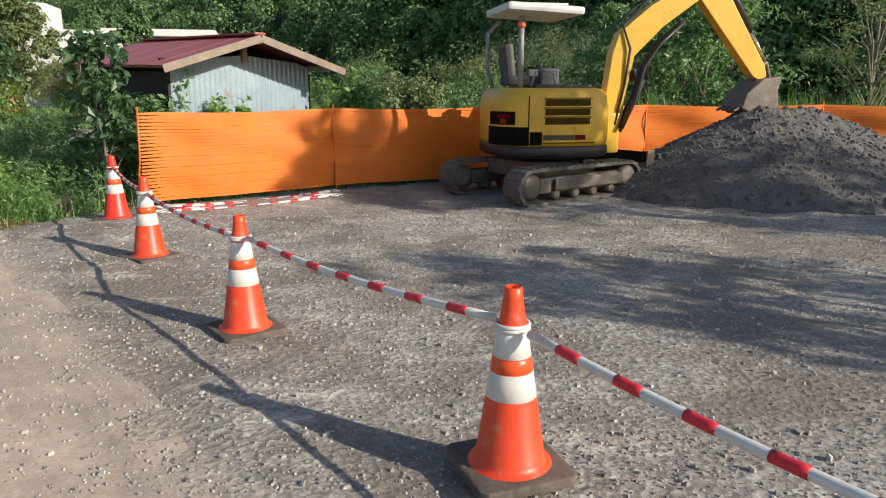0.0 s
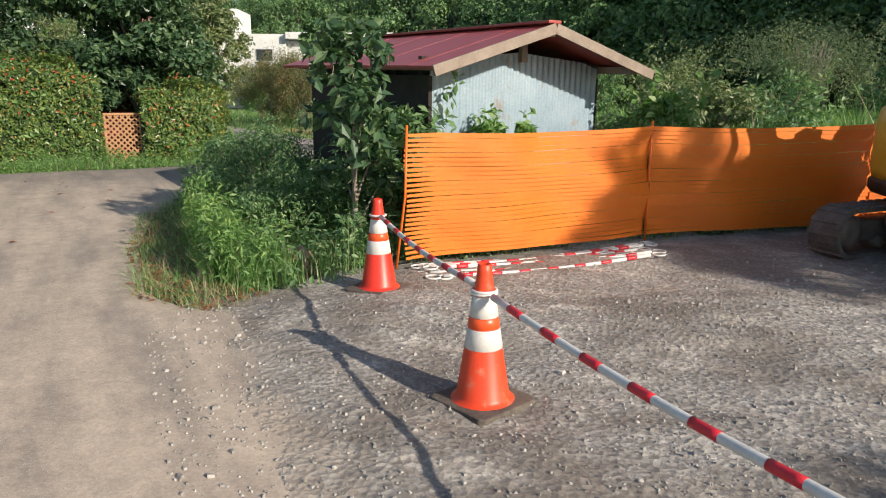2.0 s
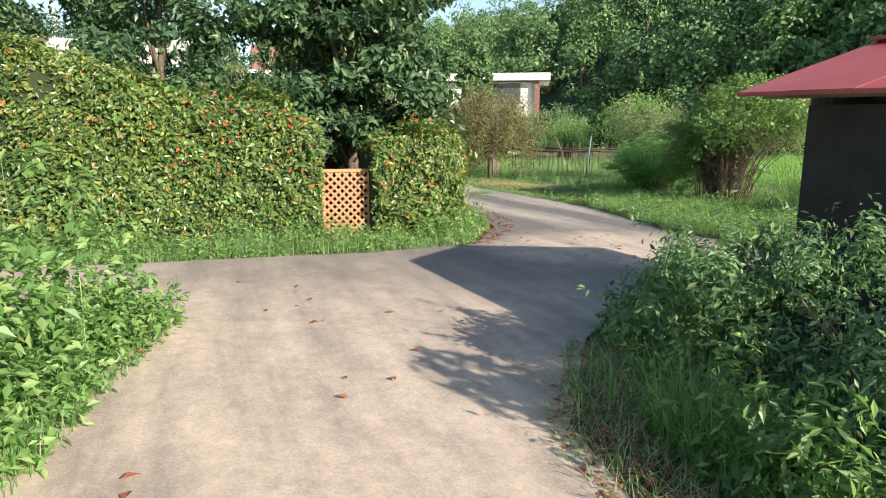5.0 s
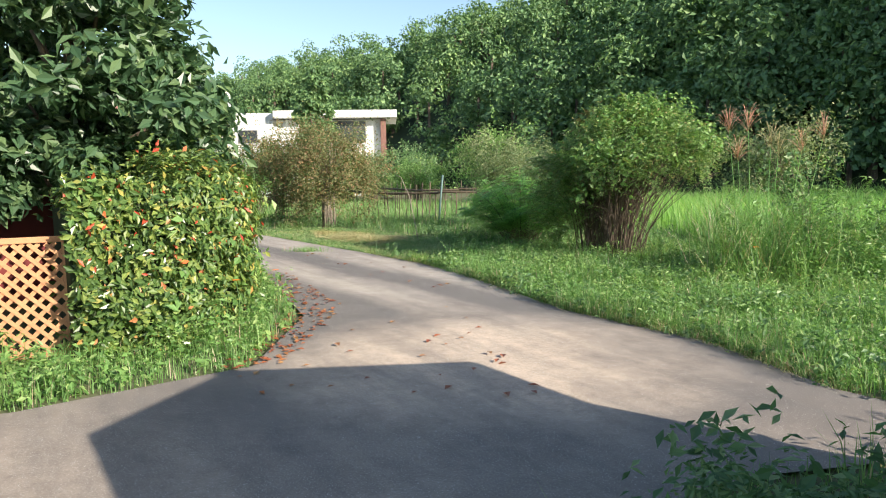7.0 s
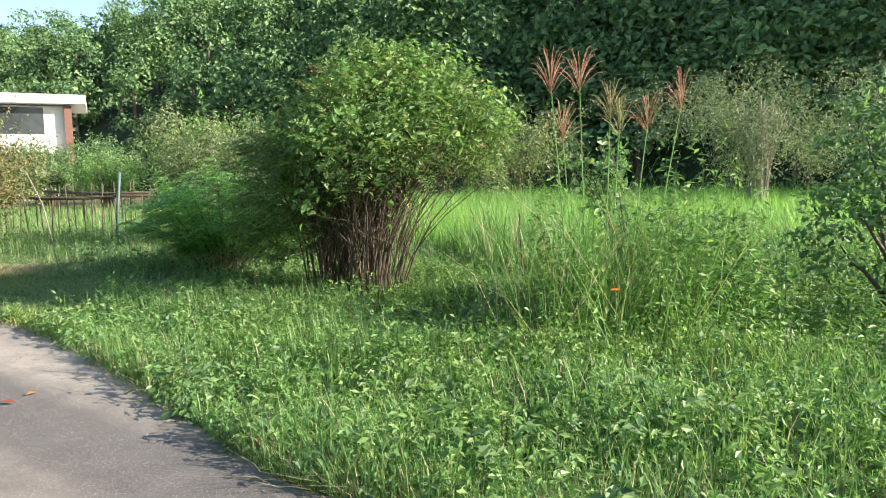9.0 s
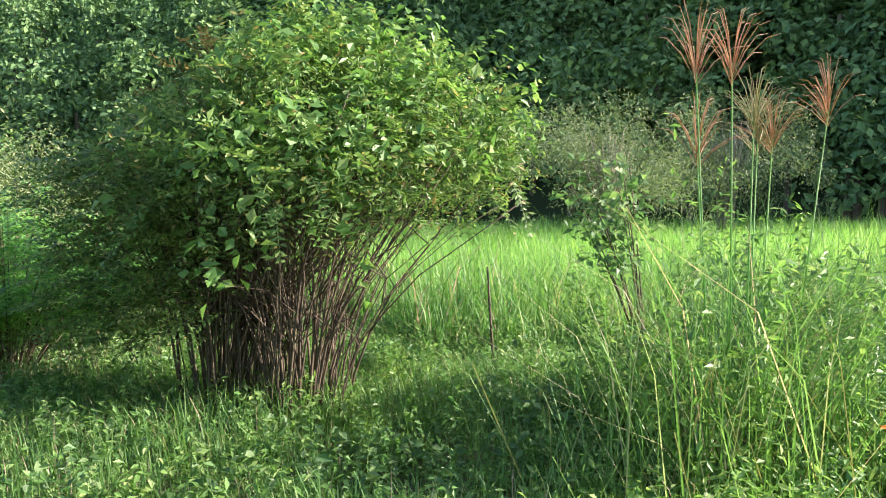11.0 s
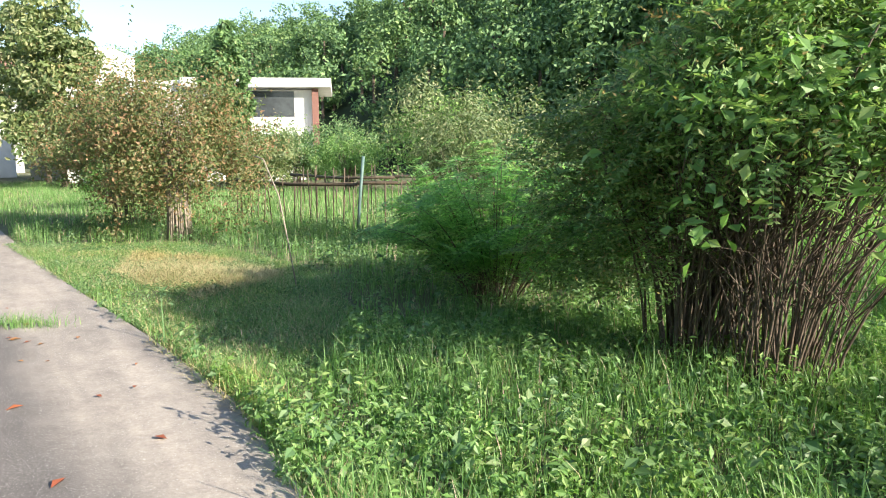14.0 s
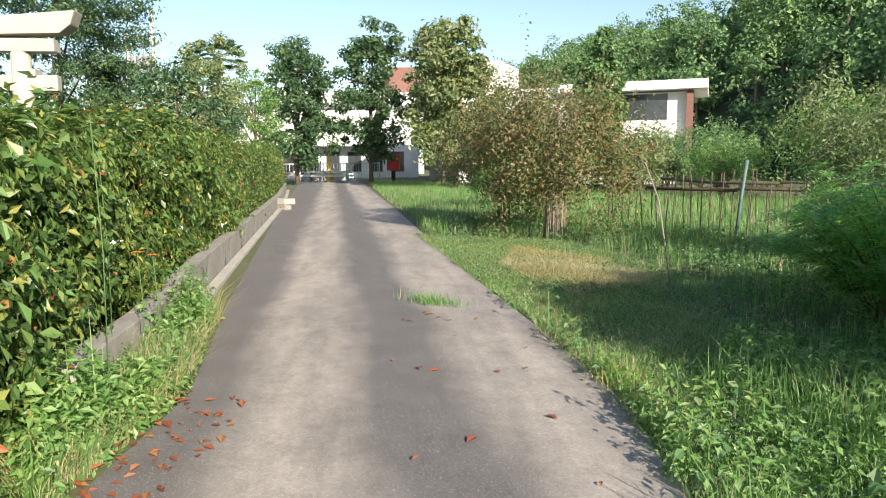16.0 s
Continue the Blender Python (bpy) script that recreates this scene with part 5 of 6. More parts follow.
for x in (-1.15, 1.15):
    part("pillar", lathe_bm([(0.17, -0.05), (0.15, 0.1), (0.13, 2.55)], 20, (x, 0, 0)), M_conc_pale, to)
    part("wedge", box_bm((0.12, 0.26, 0.1), (x + 0.17, 0, 2.26), 0.01), M_conc_pale, to)

# ---- trees and shrubs ----
tree("broadleaf_tree", (-12.75, 17.9, 0), 5.6, 1.95, "dark green broadleaf tree behind the hedge by the gate", (0.17, 0.08), M_leaf_dark, 30000, 0.12, None, 0.22, 24)
tree("broadleaf_tree", (-15.7, 16.3, 0), 5.2, 2.2, "dark leafy tree behind the hedge", (0.16, 0.075), M_leaf_dark, 15000, 0.1, None, 0.2, 20)
tree("broadleaf_tree", (-18.2, 14.6, 0), 4.6, 2.0, "dark leafy tree behind the hedge", (0.15, 0.07), M_leaf_dark, 12000, 0.1, None, 0.25, 18)
tree("bare_limbed_tree", (-19.5, 14.2, 0), 4.4, 1.9, "tree with twisted grey limbs and thin leaves behind the hedge", (0.11, 0.05), M_leaf_olive, 3500, 0.12, M_bark_pale, 0.4)
for at, h, r, mat, n in (((-29.2, 28.6, 0), 8.8, 3.3, M_leaf_dark, 30000), ((-33.5, 33.4, 0), 7.4, 2.5, M_leaf_dark, 9000), ((-21.5, 27.0, 0), 3.6, 1.5, M_leaf_dark, 4500), ((-25.5, 30.6, 0), 4.4, 1.6, M_leaf_olive, 6000), ((-30.5, 37.0, 0), 5.2, 1.6, M_leaf_bright, 6000), ((-28.0, 33.0, 0), 5.9, 1.5, M_leaf_olive, 6000), ((-78, 63, 0), 16, 7, M_leaf_forest, 9000), ((-86, 60, 0), 18, 8, M_leaf_forest, 9000)):
    tree("garden_tree", at, h, r, "leafy garden tree behind the hedge", (0.13, 0.06), mat, n, 0.09, None, 0.3)
for at, h, r, mat, lab in (((-42.5, 50.5, 0), 9.4, 3.5, M_leaf_dark, "round dark green tree at the bend of the lane"), ((-39.5, 54.5, 0), 10.8, 3.3, M_leaf_dark, "tall dark conical tree at the bend of the lane"), ((-34.5, 56, 0), 10.5, 2.6, M_leaf_olive, "light airy tree behind the shrubs"), ((-29.5, 50, 0), 8.6, 3.0, M_leaf_olive, "yellow-green tree in front of the houses"), ((-22.5, 53, 0), 8.4, 1.5, M_leaf_forest, "slim dark conifer in front of the white house")):
    tree("roadside_tree", at, h, r, lab, (0.30, 0.16), mat, 11000, 0.14, None, 0.2, 22)


M_leaf_bush = foliage("leaf_bush", ((0, (0.088, 0.156, 0.056)), (0.5, (0.175, 0.294, 0.100)), (0.88, (0.300, 0.425, 0.163)), (1, (0.425, 0.300, 0.150))), 0.45, 0.4, 0.0, (0.375, 0.250, 0.075), 2.2, 0.6)
M_leaf_rust = foliage("leaf_rust", ((0, (0.14, 0.11, 0.045)), (0.6, (0.25, 0.19, 0.09)), (1, (0.36, 0.23, 0.13))), 0.55, 0.35)
M_leaf_willow = foliage("leaf_willow", ((0, (0.120, 0.168, 0.090)), (0.6, (0.204, 0.264, 0.144)), (1, (0.324, 0.372, 0.228))), 0.55, 0.3)
M_bark_dark = surface("bark_dark", (0.045, 0.030, 0.021), (0.17, 0.125, 0.09), 20, 0.7, 0, 70, 0.5, 0.01)


def umbrella_bush(at, turn):
    """Many thin stems fan out from the ground to a broad leafy head; leafy sprays hang low on one flank."""
    ob = thing("umbrella_bush", at, "wide green bush on thin bare stems, overgrown by vines", "bush", "", "", turn)
    twigs = []
    for k in range(235):
        g = 0.36 if k % 5 < 2 else -0.22
        a, q = rng.uniform(0, 2 * np.pi), math.sqrt(rng.uniform(0.01, 1))
        b = np.array([g + 0.17 * q * math.cos(a) + rng.normal(0, 0.10), 0.30 * q * math.sin(a) + rng.normal(0, 0.05), -0.05])
        e = np.array([0.30 + 1.15 * q * math.cos(a) + 0.9 * (b[0] - 0.05), 0.15 + 1.0 * q * math.sin(a), rng.uniform(1.35, 2.1)])
        t = np.linspace(0, 1, 7)[:, None]
        path = b + (e - b) * t + rng.normal(0, 0.028, (7, 3)) * t
        path[:, :2] -= (e - b)[:2] * 0.22 * np.sin(np.pi * t)
        m = tube_mesh(path, rng.uniform(0.004, 0.011) * np.linspace(1, 0.45, 7), 5)
        if k < 90:
            raw("stem", *m, M_bark_dark, ob, "", True)
        else:
            twigs.append(m)
        for j in range(3):
            s = path[rng.integers(2, 6)]
            h = s + np.array([rng.normal(0, 0.2), rng.normal(0, 0.2), rng.uniform(0.15, 0.45)])
            twigs.append(tube_mesh(np.array([s, (s + h) / 2 + rng.normal(0, 0.02, 3), h]), [0.0045, 0.0035, 0.002], 4))
    tagged(raw("twigwork", *join(*twigs), M_bark_dark, ob, "thin bare brown twigs", True), kind="stuff")
    small, rust, vine = [], [], []
    for k in range(46):
        a, q = 2.4 * k, math.sqrt((k + 0.5) / 46)
        c = np.array([1.28 * q * math.cos(a) + 0.42, 1.05 * q * math.sin(a) + 0.15, 1.72 + 0.55 * (1 - q * q) + rng.uniform(-0.14, 0.14) - (0.25 if rng.uniform() < 0.3 and q > 0.5 else 0)])
        r = rng.uniform(0.26, 0.46)
        p, n = shell(c, (r, r, r * 0.8), 520, 0.75, 0.35, rng.uniform(0, 9))
        small.append(leaf_mesh(p, n + [0, 0, 0.35], 0.046, 0.019))
        p, n = shell(c, (r * 0.9, r * 0.9, r * 0.7), 46, 0.5, 0.3, rng.uniform(0, 9))
        (rust if c[0] < 0.25 and k % 3 == 0 else small).append(spray_mesh(p, n + rng.normal(0, 0.4, p.shape) + [0, 0, 0.45], 0.26, (0.048, 0.017), 8))
        if rng.uniform() < 0.5 + 0.35 * math.cos(a) + 0.3 * (q < 0.5):
            p, n = shell(c + [0, 0, 0.14], (r, r, r * 0.75), 120, 0.35, 0.4, rng.uniform(0, 9), -0.2)
            vine.append(leaf_mesh(p, n + [0, 0, 0.7], 0.074, 0.046))
    for k in range(80):
        a = rng.uniform(0, 2 * np.pi)
        q = math.sqrt(rng.uniform(0.1, 1))
        s = np.array([1.2 * q * math.cos(a) + 0.4, 1.05 * q * math.sin(a) + 0.15, 2.2 - 0.55 * q * q])
        e = s + [0.34 * math.cos(a) + rng.normal(0, 0.14), 0.34 * math.sin(a) + rng.normal(0, 0.14), rng.uniform(0.05, 0.5)]
        t = np.sort(rng.uniform(0, 1, 20))[:, None]
        pp = s + (e - s) * t - [0, 0, 0.25] * t ** 2 + rng.normal(0, 0.03, (20, 3))
        (vine if k % 2 == 0 else small).append(leaf_mesh(pp, rng.normal(0, 0.5, (20, 3)) + [0, 0, 0.8], 0.08, 0.042 if k % 2 == 0 else 0.02))
    for k in range(10):
        s = np.array([rng.uniform(-0.2, 1.3), rng.uniform(-1.0, -0.5), rng.uniform(1.5, 1.9)])
        e = s + [rng.uniform(-0.25, 0.25), -0.12, rng.uniform(-0.75, -0.35)]
        t = np.sort(rng.uniform(0, 1, 15))[:, None]
        vine.append(leaf_mesh(s + (e - s) * t + rng.normal(0, 0.035, (15, 3)), rng.normal(0, 0.4, (15, 3)) + [0, -0.6, 0.8], 0.09, 0.06))
    p = np.column_stack([rng.uniform(-1.25, 0.2, 2600), rng.uniform(-0.8, 0.6, 2600), 0.4 + 1.35 * rng.uniform(0, 1, 2600) ** 0.75])
    p = p[rng.uniform(0, 1, 2600) < np.clip(1.25 - 1.1 * (p[:, 0] + 1.0) * (1.5 - p[:, 2]), 0.06, 1)]
    small.append(spray_mesh(p, np.column_stack([p[:, 0] * 0.5 - 0.2, p[:, 1], rng.normal(0.15, 0.35, len(p))]), 0.28, (0.05, 0.018), 8))
    raw("crown", *join(*small), M_leaf_bush, ob, "small olive-green leaves")
    raw("dry_leafage", *join(*rust), M_leaf_rust, ob, "dry brownish leaves")
    raw("vine", *join(*vine), M_leaf_bright, ob, "bright green climbing vine")
    return ob


def feathery_shrub(at, radius, height, stems, label, mat):
    """Arching stems that carry flat feathery sprays."""
    ob = thing("feathery_shrub", at, label, "shrub")
    ms = []
    for k in range(stems):
        a, q = 2.4 * k + rng.uniform(-0.3, 0.3), math.sqrt((k + 0.6) / stems)
        out = np.array([math.cos(a), math.sin(a), 0.0])
        e = out * radius * q * rng.uniform(0.8, 1.05) + [0, 0, height * (1.0 - 0.55 * q * q) * rng.uniform(0.8, 1.1)]
        b = out * radius * 0.16 * q + [0, 0, -0.04]
        t = np.linspace(0, 1, 7)[:, None]
        path = b + (e - b) * t + np.array([0, 0, 0.16 * height]) * np.sin(np.pi * t) * q
        raw("stem", *tube_mesh(path, 0.007 * np.linspace(1, 0.3, 7), 5), M_bark, ob, "", True)
        u = rng.uniform(0.22, 1.0, 34)
        p = np.stack([np.interp(u, t[:, 0], path[:, i]) for i in range(3)], 1)
        w = rng.uniform(0, 2 * np.pi, 34)
        h = np.stack([np.cos(w), np.sin(w), 0.25 + 0 * w], 1) + out * 0.7
        ms.append(spray_mesh(p, h, 0.30, (0.060, 0.022), 8))
    raw("crown", *join(*ms), mat, ob)
    return ob


umbrella_bush((-6.38, 22.62, 0), -53)
feathery_shrub((-8.0, 24.95, 0), 1.5, 1.55, 64, "low feathery green shrub on the grass", M_frond)
feathery_shrub((-6.5, 26.0, 0), 1.2, 1.5, 40, "low feathery green shrub behind the umbrella-shaped bush", M_frond)
shrub("wild_shrub", (-8.2, 28.4, 0), (1.7, 1.6, 1), 2.5, "olive shrub behind the umbrella-shaped bush", (0.065, 0.026), M_leaf_olive, 22000, None, 20, 0.01, 0.08, clumps=20, rough=0.35)
shrub("rusty_shrub", (-13.8, 29.9, 0), (2.0, 1.8, 1), 3.35, "round shrub with rusty brown and green leaves", (0.07, 0.034), M_leaf_brown, 30000, M_bark_pale, 44, 0.016, 0.05, clumps=26, rough=0.5, spread=0.6)
shrub("rusty_shrub", (-16.2, 32.2, 0), (1.9, 1.6, 1), 3.1, "tall rusty green shrub beside the lane", (0.08, 0.04), M_leaf_brown, 15000, None, 20, 0.014, 0.02, clumps=20, rough=0.5)
shrub("rusty_shrub", (-19.0, 36.5, 0), (1.4, 1.3, 1), 2.2, "tall thin green shrub beside the lane", (0.10, 0.03), M_leaf_bright, 5000, None, 20, 0.014, 0.08, clumps=10)
for at, r, h, mat in (((-10.0, 44.5, 0), 3.2, 4.4, M_leaf_bright), ((-4.5, 46, 0), 3.4, 4.2, M_leaf_olive), ((-14.5, 46, 0), 1.6, 2.4, M_leaf_bright), ((-18.5, 47, 0), 2.2, 2.6, M_leaf_olive), ((1.5, 41, 0), 3.0, 4.0, M_leaf_olive), ((-1.0, 13.7, 0), 1.0, 1.8, M_leaf_olive), ((0.6, 14.4, 0), 1.1, 1.9, M_leaf_weed), ((-20.5, 51.5, 0), 2.4, 3.2, M_leaf_olive), ((-25, 52.5, 0), 2.4, 3.4, M_leaf_bright), ((-16.5, 54, 0), 2.6, 3.4, M_leaf_weed), ((-18.6, 52.6, 0), 2.6, 3.3, M_leaf_weed), ((-21.6, 54.5, 0), 2.8, 3.6, M_leaf_bright), ((-27.5, 54.5, 0), 2.8, 3.6, M_leaf_olive)):
    shrub("wild_shrub", at, (r, r, 1), h, "overgrown green shrub at the edge of the field", (0.16, 0.07) if h > 2.4 else (0.10, 0.045), mat, 6500, None, 16, 0.03, 0.05, clumps=14, rough=0.32)
for at, h, r in (((6.0, 32.6, 0), 4.3, 3.3), ((12, 33.5, 0), 5.0, 3.4)):
    shrub("willow_bush", at, (r, r, 1), h, "grey-green willow with many bare twigs at the field's edge", (0.12, 0.03), M_leaf_willow, 15000, M_bark_pale, 60, 0.03, 0.1, "willow", 26, "", 0.35, 0.8)
tree("yard_tree", (5.4, 14.9, 0), 3.6, 1.8, "leafy tree behind the orange net", (0.14, 0.06), M_leaf_weed, 6500, 0.06, M_bark, 0.2)
tree("yard_tree", (3.9, 16.0, 0), 3.4, 1.5, "leafy tree behind the orange net", (0.14, 0.06), M_leaf_weed, 4500, 0.06, M_bark, 0.2)
tree("pale_limbed_tree", (9.2, 15.4, 0), 4.0, 2.0, "thin-leaved tree with pale branching limbs behind the net", (0.10, 0.035), M_leaf_olive, 4500, 0.07, M_bark_pale, 0.35, 18, "tree", "", 18)
tree("pale_limbed_tree", (11.8, 16.2, 0), 4.4, 2.0, "thin-leaved tree with pale branching limbs behind the net", (0.10, 0.035), M_leaf_olive, 4500, 0.07, M_bark_pale, 0.35, 18, "tree", "", 18)
tree("fruit_tree", (-2.15, 19.75, 0), 2.2, 0.85, "small fruit tree with dark bent limbs in the grass", (0.085, 0.042), M_leaf_weed, 3200, 0.055, M_bark_dark, 0.2, 13)
# trees beyond the yard, whose shade falls on it
tree("shade_tree", (8.2, 1.2, 0), 4.6, 1.5, "leafy tree at the yard's edge", (0.16, 0.08), M_leaf_dark, 3200, 0.12, None, 0.35)
tree("shade_tree", (13.5, 3.2, 0), 6.2, 2.4, "leafy tree at the yard's edge", (0.2, 0.1), M_leaf_dark, 4200, 0.16, None, 0.3)

tree("shade_tree", (9.6, 4.15, 0), 7.2, 1.3, "slim leafy tree at the yard's edge", (0.16, 0.08), M_leaf_dark, 4200, 0.1, None, 0.64)

# bushes round the shed
tree("sapling", (-4.08, 8.5, 0), 2.15, 0.55, "slim sapling with large leaves beside the net", (0.14, 0.075), M_leaf_dark, 900, 0.03, M_bark_pale, 0.3, 10)
for at, r, h, mat, leaf in (((-4.9, 9.05, 0), 0.7, 0.95, M_leaf_weed, (0.05, 0.018)), ((-5.6, 9.9, 0), 0.8, 1.25, M_leaf_weed, (0.05, 0.018)), ((-6.3, 10.8, 0), 0.7, 1.0, M_leaf_weed, (0.06, 0.024)), ((-3.9, 9.5, 0), 0.7, 1.45, M_leaf_weed, (0.11, 0.05)), ((-3.0, 9.75, 0), 0.42, 1.3, M_leaf_bright, (0.09, 0.045)), ((-1.35, 10.95, 0), 0.4, 1.45, M_leaf_bright, (0.12, 0.08)), ((-0.7, 12.4, 0), 0.9, 1.6, M_leaf_olive, (0.09, 0.04)), ((-6.5, 12.6, 0), 0.5, 0.5, M_leaf_weed, (0.05, 0.02))):
    shrub("wild_shrub", at, (r, r, 1), h, "dense wild shrub growing round the shed", leaf, mat, 6000, None, 9, 0.012, 0.05, "shrub", 9, "shrubs round the shed", 0.35)

# ---- grass and weeds ----
SHED_BOX = [(-3.3, 9.4), (-1.8, 10.9), (-4.9, 13.7), (-6.4, 12.1)]
V_SHED = [(-4.6, 6.85), (-4.0, 7.6), (-3.62, 8.2), (-1.55, 9.85), (0.9, 11.15), (3.4, 12.1), (3, 16), (-3.5, 15.5), (-4.9, 14.3), (-6.3, 13.8), (-7.1, 12.9), (-7.3, 11.5), (-7.05, 9.9), (-6.1, 8.3), (-5.15, 7.05)]
V_LEFT = [(-7.3, 3), (-8.7, 7.08), (-9.7, 8.9), (-10.7, 10.7), (-12.5, 9.3), (-16, 7), (-14, 2), (-9, 0)]
V_HEDGE = [(-9.6, 15.5), (-9.9, 17.4), (-10.9, 19.0), (-11.8, 20.3), (-12.6, 21.0), (-11.9, 19.6), (-10.9, 17.4), (-11.0, 16.4), (-11.4, 15.5), (-12.0, 15.0), (-15.8, 12.5), (-20, 9.5), (-20, 7.6), (-12.65, 12.8), (-11.2, 13.95), (-10.6, 14.35)]
V_FIELD = [(-4.8, 14.9), (-5.4, 15.45), (-5.96, 16.7), (-7.15, 18.0), (-8.55, 20.4), (-9.45, 21.8), (-10.8, 23.2), (-13.1, 25.6), (-18, 31), (-14, 34), (-6, 30), (6, 28), (6, 15), (0, 14)]
V_NEAR = [(-4.8, 14.9), (-5.4, 15.45), (-5.96, 16.7), (-7.15, 18.0), (-8.55, 20.4), (-9.45, 21.8), (-10.4, 22.9), (-8.4, 24.2), (-4.5, 24.5), (-1, 22.5), (-0.5, 17), (-3, 14.6)]
V_MOWN = [(-9.0, 21.6), (-10.9, 23.4), (-13.3, 25.8), (-16.5, 29.0), (-13.2, 29.4), (-10.2, 26.6), (-9.2, 24.0)]
V_FAR = [(-9, 27), (-14, 30.5), (-19, 36), (-26, 43), (-18, 48), (-4, 42), (-6, 29)]
RICE = [(-4.2, 25.5), (2, 22), (12, 21), (22, 32), (4, 44), (-8, 40), (-6, 31)]
V_NET = [(-1.2, 10.4), (0.9, 11.4), (3.4, 12.3), (6.4, 12.4), (12, 11.5), (14, 17), (0, 20), (-2.2, 14)]


def grass(name, poly, count, height, width, mat, label, holes=(), lean=0.45, thin=None):
    p = scatter(poly, count, holes)
    if thin is not None:
        p = p[rng.uniform(-1, 1, len(p)) < thin + 1.2 * lumps(p, 0.6, 1)]
    p[:, 2] = -0.06
    h = 0.03 + height * np.clip(0.85 + 0.45 * lumps(p, 0.9, 4), 0.35, 1.5)
    return tagged(raw(name, *blade_mesh(p, h, width, lean), mat), label, "grass", "", "stuff")


def weeds(name, poly, count, height, leaf, mat, label, holes=(), per=16, wide=0.30):
    """Upright leafy weeds: stems with leaves spiralling up."""
    b = scatter(poly, count, holes)
    b = b[rng.uniform(-1, 1, len(b)) < 0.5 + 0.9 * lumps(b, 0.7, 5)]
    k = len(b)
    b[:, 2] = -0.06
    h = 0.03 + height * rng.uniform(0.35, 1.2, k) * np.clip(0.85 + 0.4 * lumps(b, 0.8, 2) + 0.3 * lumps(b, 0.27, 6), 0.3, 1.6)
    u, a = rng.uniform(0.12, 1.0, (k, per)), rng.uniform(0, 2 * np.pi, (k, per))
    r = wide * height * (1.12 - u) * rng.uniform(0.2, 0.9, (k, per)) + 0.01
    p = b[:, None] + np.stack([r * np.cos(a), r * np.sin(a), u * h[:, None]], -1)
    n = np.stack([0.5 * np.cos(a), 0.5 * np.sin(a), np.ones_like(a)], -1)
    return tagged(raw(name, *join(leaf_mesh(p.reshape(-1, 3), n.reshape(-1, 3), leaf[0], leaf[1]), blade_mesh(b, h, 0.008, 0.12)), mat), label, "weeds", "", "stuff")


V_MARGIN = [(-4.5, 6.7), (-5.2, 6.9), (-6.2, 8.2), (-7.2, 9.8), (-7.4, 11.4), (-7.0, 11.4), (-6.72, 9.95), (-5.8, 8.6), (-4.95, 7.4), (-4.3, 7.25)]
grass("verge_grass", V_SHED, 20000, 0.30, 0.008, M_grass, "unmown green grass round the shed", [SHED_BOX, V_MARGIN])
grass("dry_grass", V_MARGIN, 2400, 0.12, 0.006, M_straw, "dry straw-coloured grass along the lane's edge", (), 2.2)
grass("margin_grass", V_MARGIN, 1400, 0.2, 0.007, M_grass, "thin green grass along the lane's edge", (), 1.0)
litter = scatter(V_MARGIN, 900)
litter[:, 2] = 0.004
tagged(raw("leaf_litter", *leaf_mesh(litter, np.tile([0, 0, 5.0], (900, 1)), 0.06, 0.028, 0.0), M_fallen), "brown leaf litter along the lane's edge", "leaf litter", "", "stuff")
weeds("verge_weeds", V_SHED, 3600, 0.48, (0.075, 0.034), M_leaf_weed, "leafy green weeds round the shed", [SHED_BOX, V_MARGIN], 18)
V_FRONT = [(-4.65, 7.0), (-5.2, 7.15), (-6.15, 8.4), (-7.0, 9.9), (-6.4, 10.0), (-5.3, 8.5), (-4.3, 7.7)]
grass("front_grass", V_FRONT, 9000, 0.36, 0.008, M_grass, "sunlit green grass at the verge's edge", [V_MARGIN], 0.6)
weeds("front_weeds", V_FRONT, 420, 0.62, (0.07, 0.022), M_leaf_bright, "bright upright weeds at the verge's edge", [V_MARGIN], 26, 0.16)
weeds("creeping_weeds", V_MOWN, 9000, 0.07, (0.036, 0.02), M_leaf_weed, "low creeping leaves in the mown grass", (), 7, 1.0)
weeds("tall_weeds", V_LEFT, 3000, 1.25, (0.095, 0.05), M_leaf_bright, "tall bright green weeds beside the lane", (), 56, 0.20)
V_LEFT_EDGE = [(-7.0, 3), (-8.4, 7.0), (-9.4, 8.8), (-10.5, 10.9), (-11.2, 10.6), (-10.0, 8.4), (-9.0, 6.0), (-8, 3)]
weeds("edge_weeds", V_LEFT_EDGE, 1300, 0.4, (0.07, 0.035), M_leaf_bright, "low weeds along the lane's edge", (), 16)
grass("edge_grass", V_LEFT_EDGE, 5000, 0.2, 0.006, M_grass, "grass along the lane's edge")
V_WALL = [(-10.9, 19.0), (-11.75, 20.25), (-13.4, 21.85), (-13.6, 21.5), (-12.6, 20.6), (-11.7, 19.2)]
grass("wall_grass", V_WALL, 5200, 0.36, 0.007, M_grass, "grass between the low wall and the lane")
grass("wall_straw", V_WALL, 4200, 0.38, 0.006, M_straw, "dry grass between the low wall and the lane", (), 1.0)
weeds("wall_weeds", V_WALL, 700, 0.42, (0.055, 0.026), M_leaf_bright, "leafy weeds at the foot of the low wall", (), 20)
grass("hedge_grass", V_HEDGE, 14000, 0.24, 0.007, M_grass, "grass at the foot of the hedge")
weeds("hedge_weeds", V_HEDGE, 2000, 0.36, (0.06, 0.03), M_leaf_bright, "weeds at the foot of the hedge", (), 18)
grass("field_grass", V_FIELD, 42000, 0.30, 0.008, M_grass, "lush green grass beside the lane", [V_MOWN])
grass("near_grass", V_NEAR, 46000, 0.23, 0.007, M_grass, "lush green grass at the lane's edge", [V_MOWN])
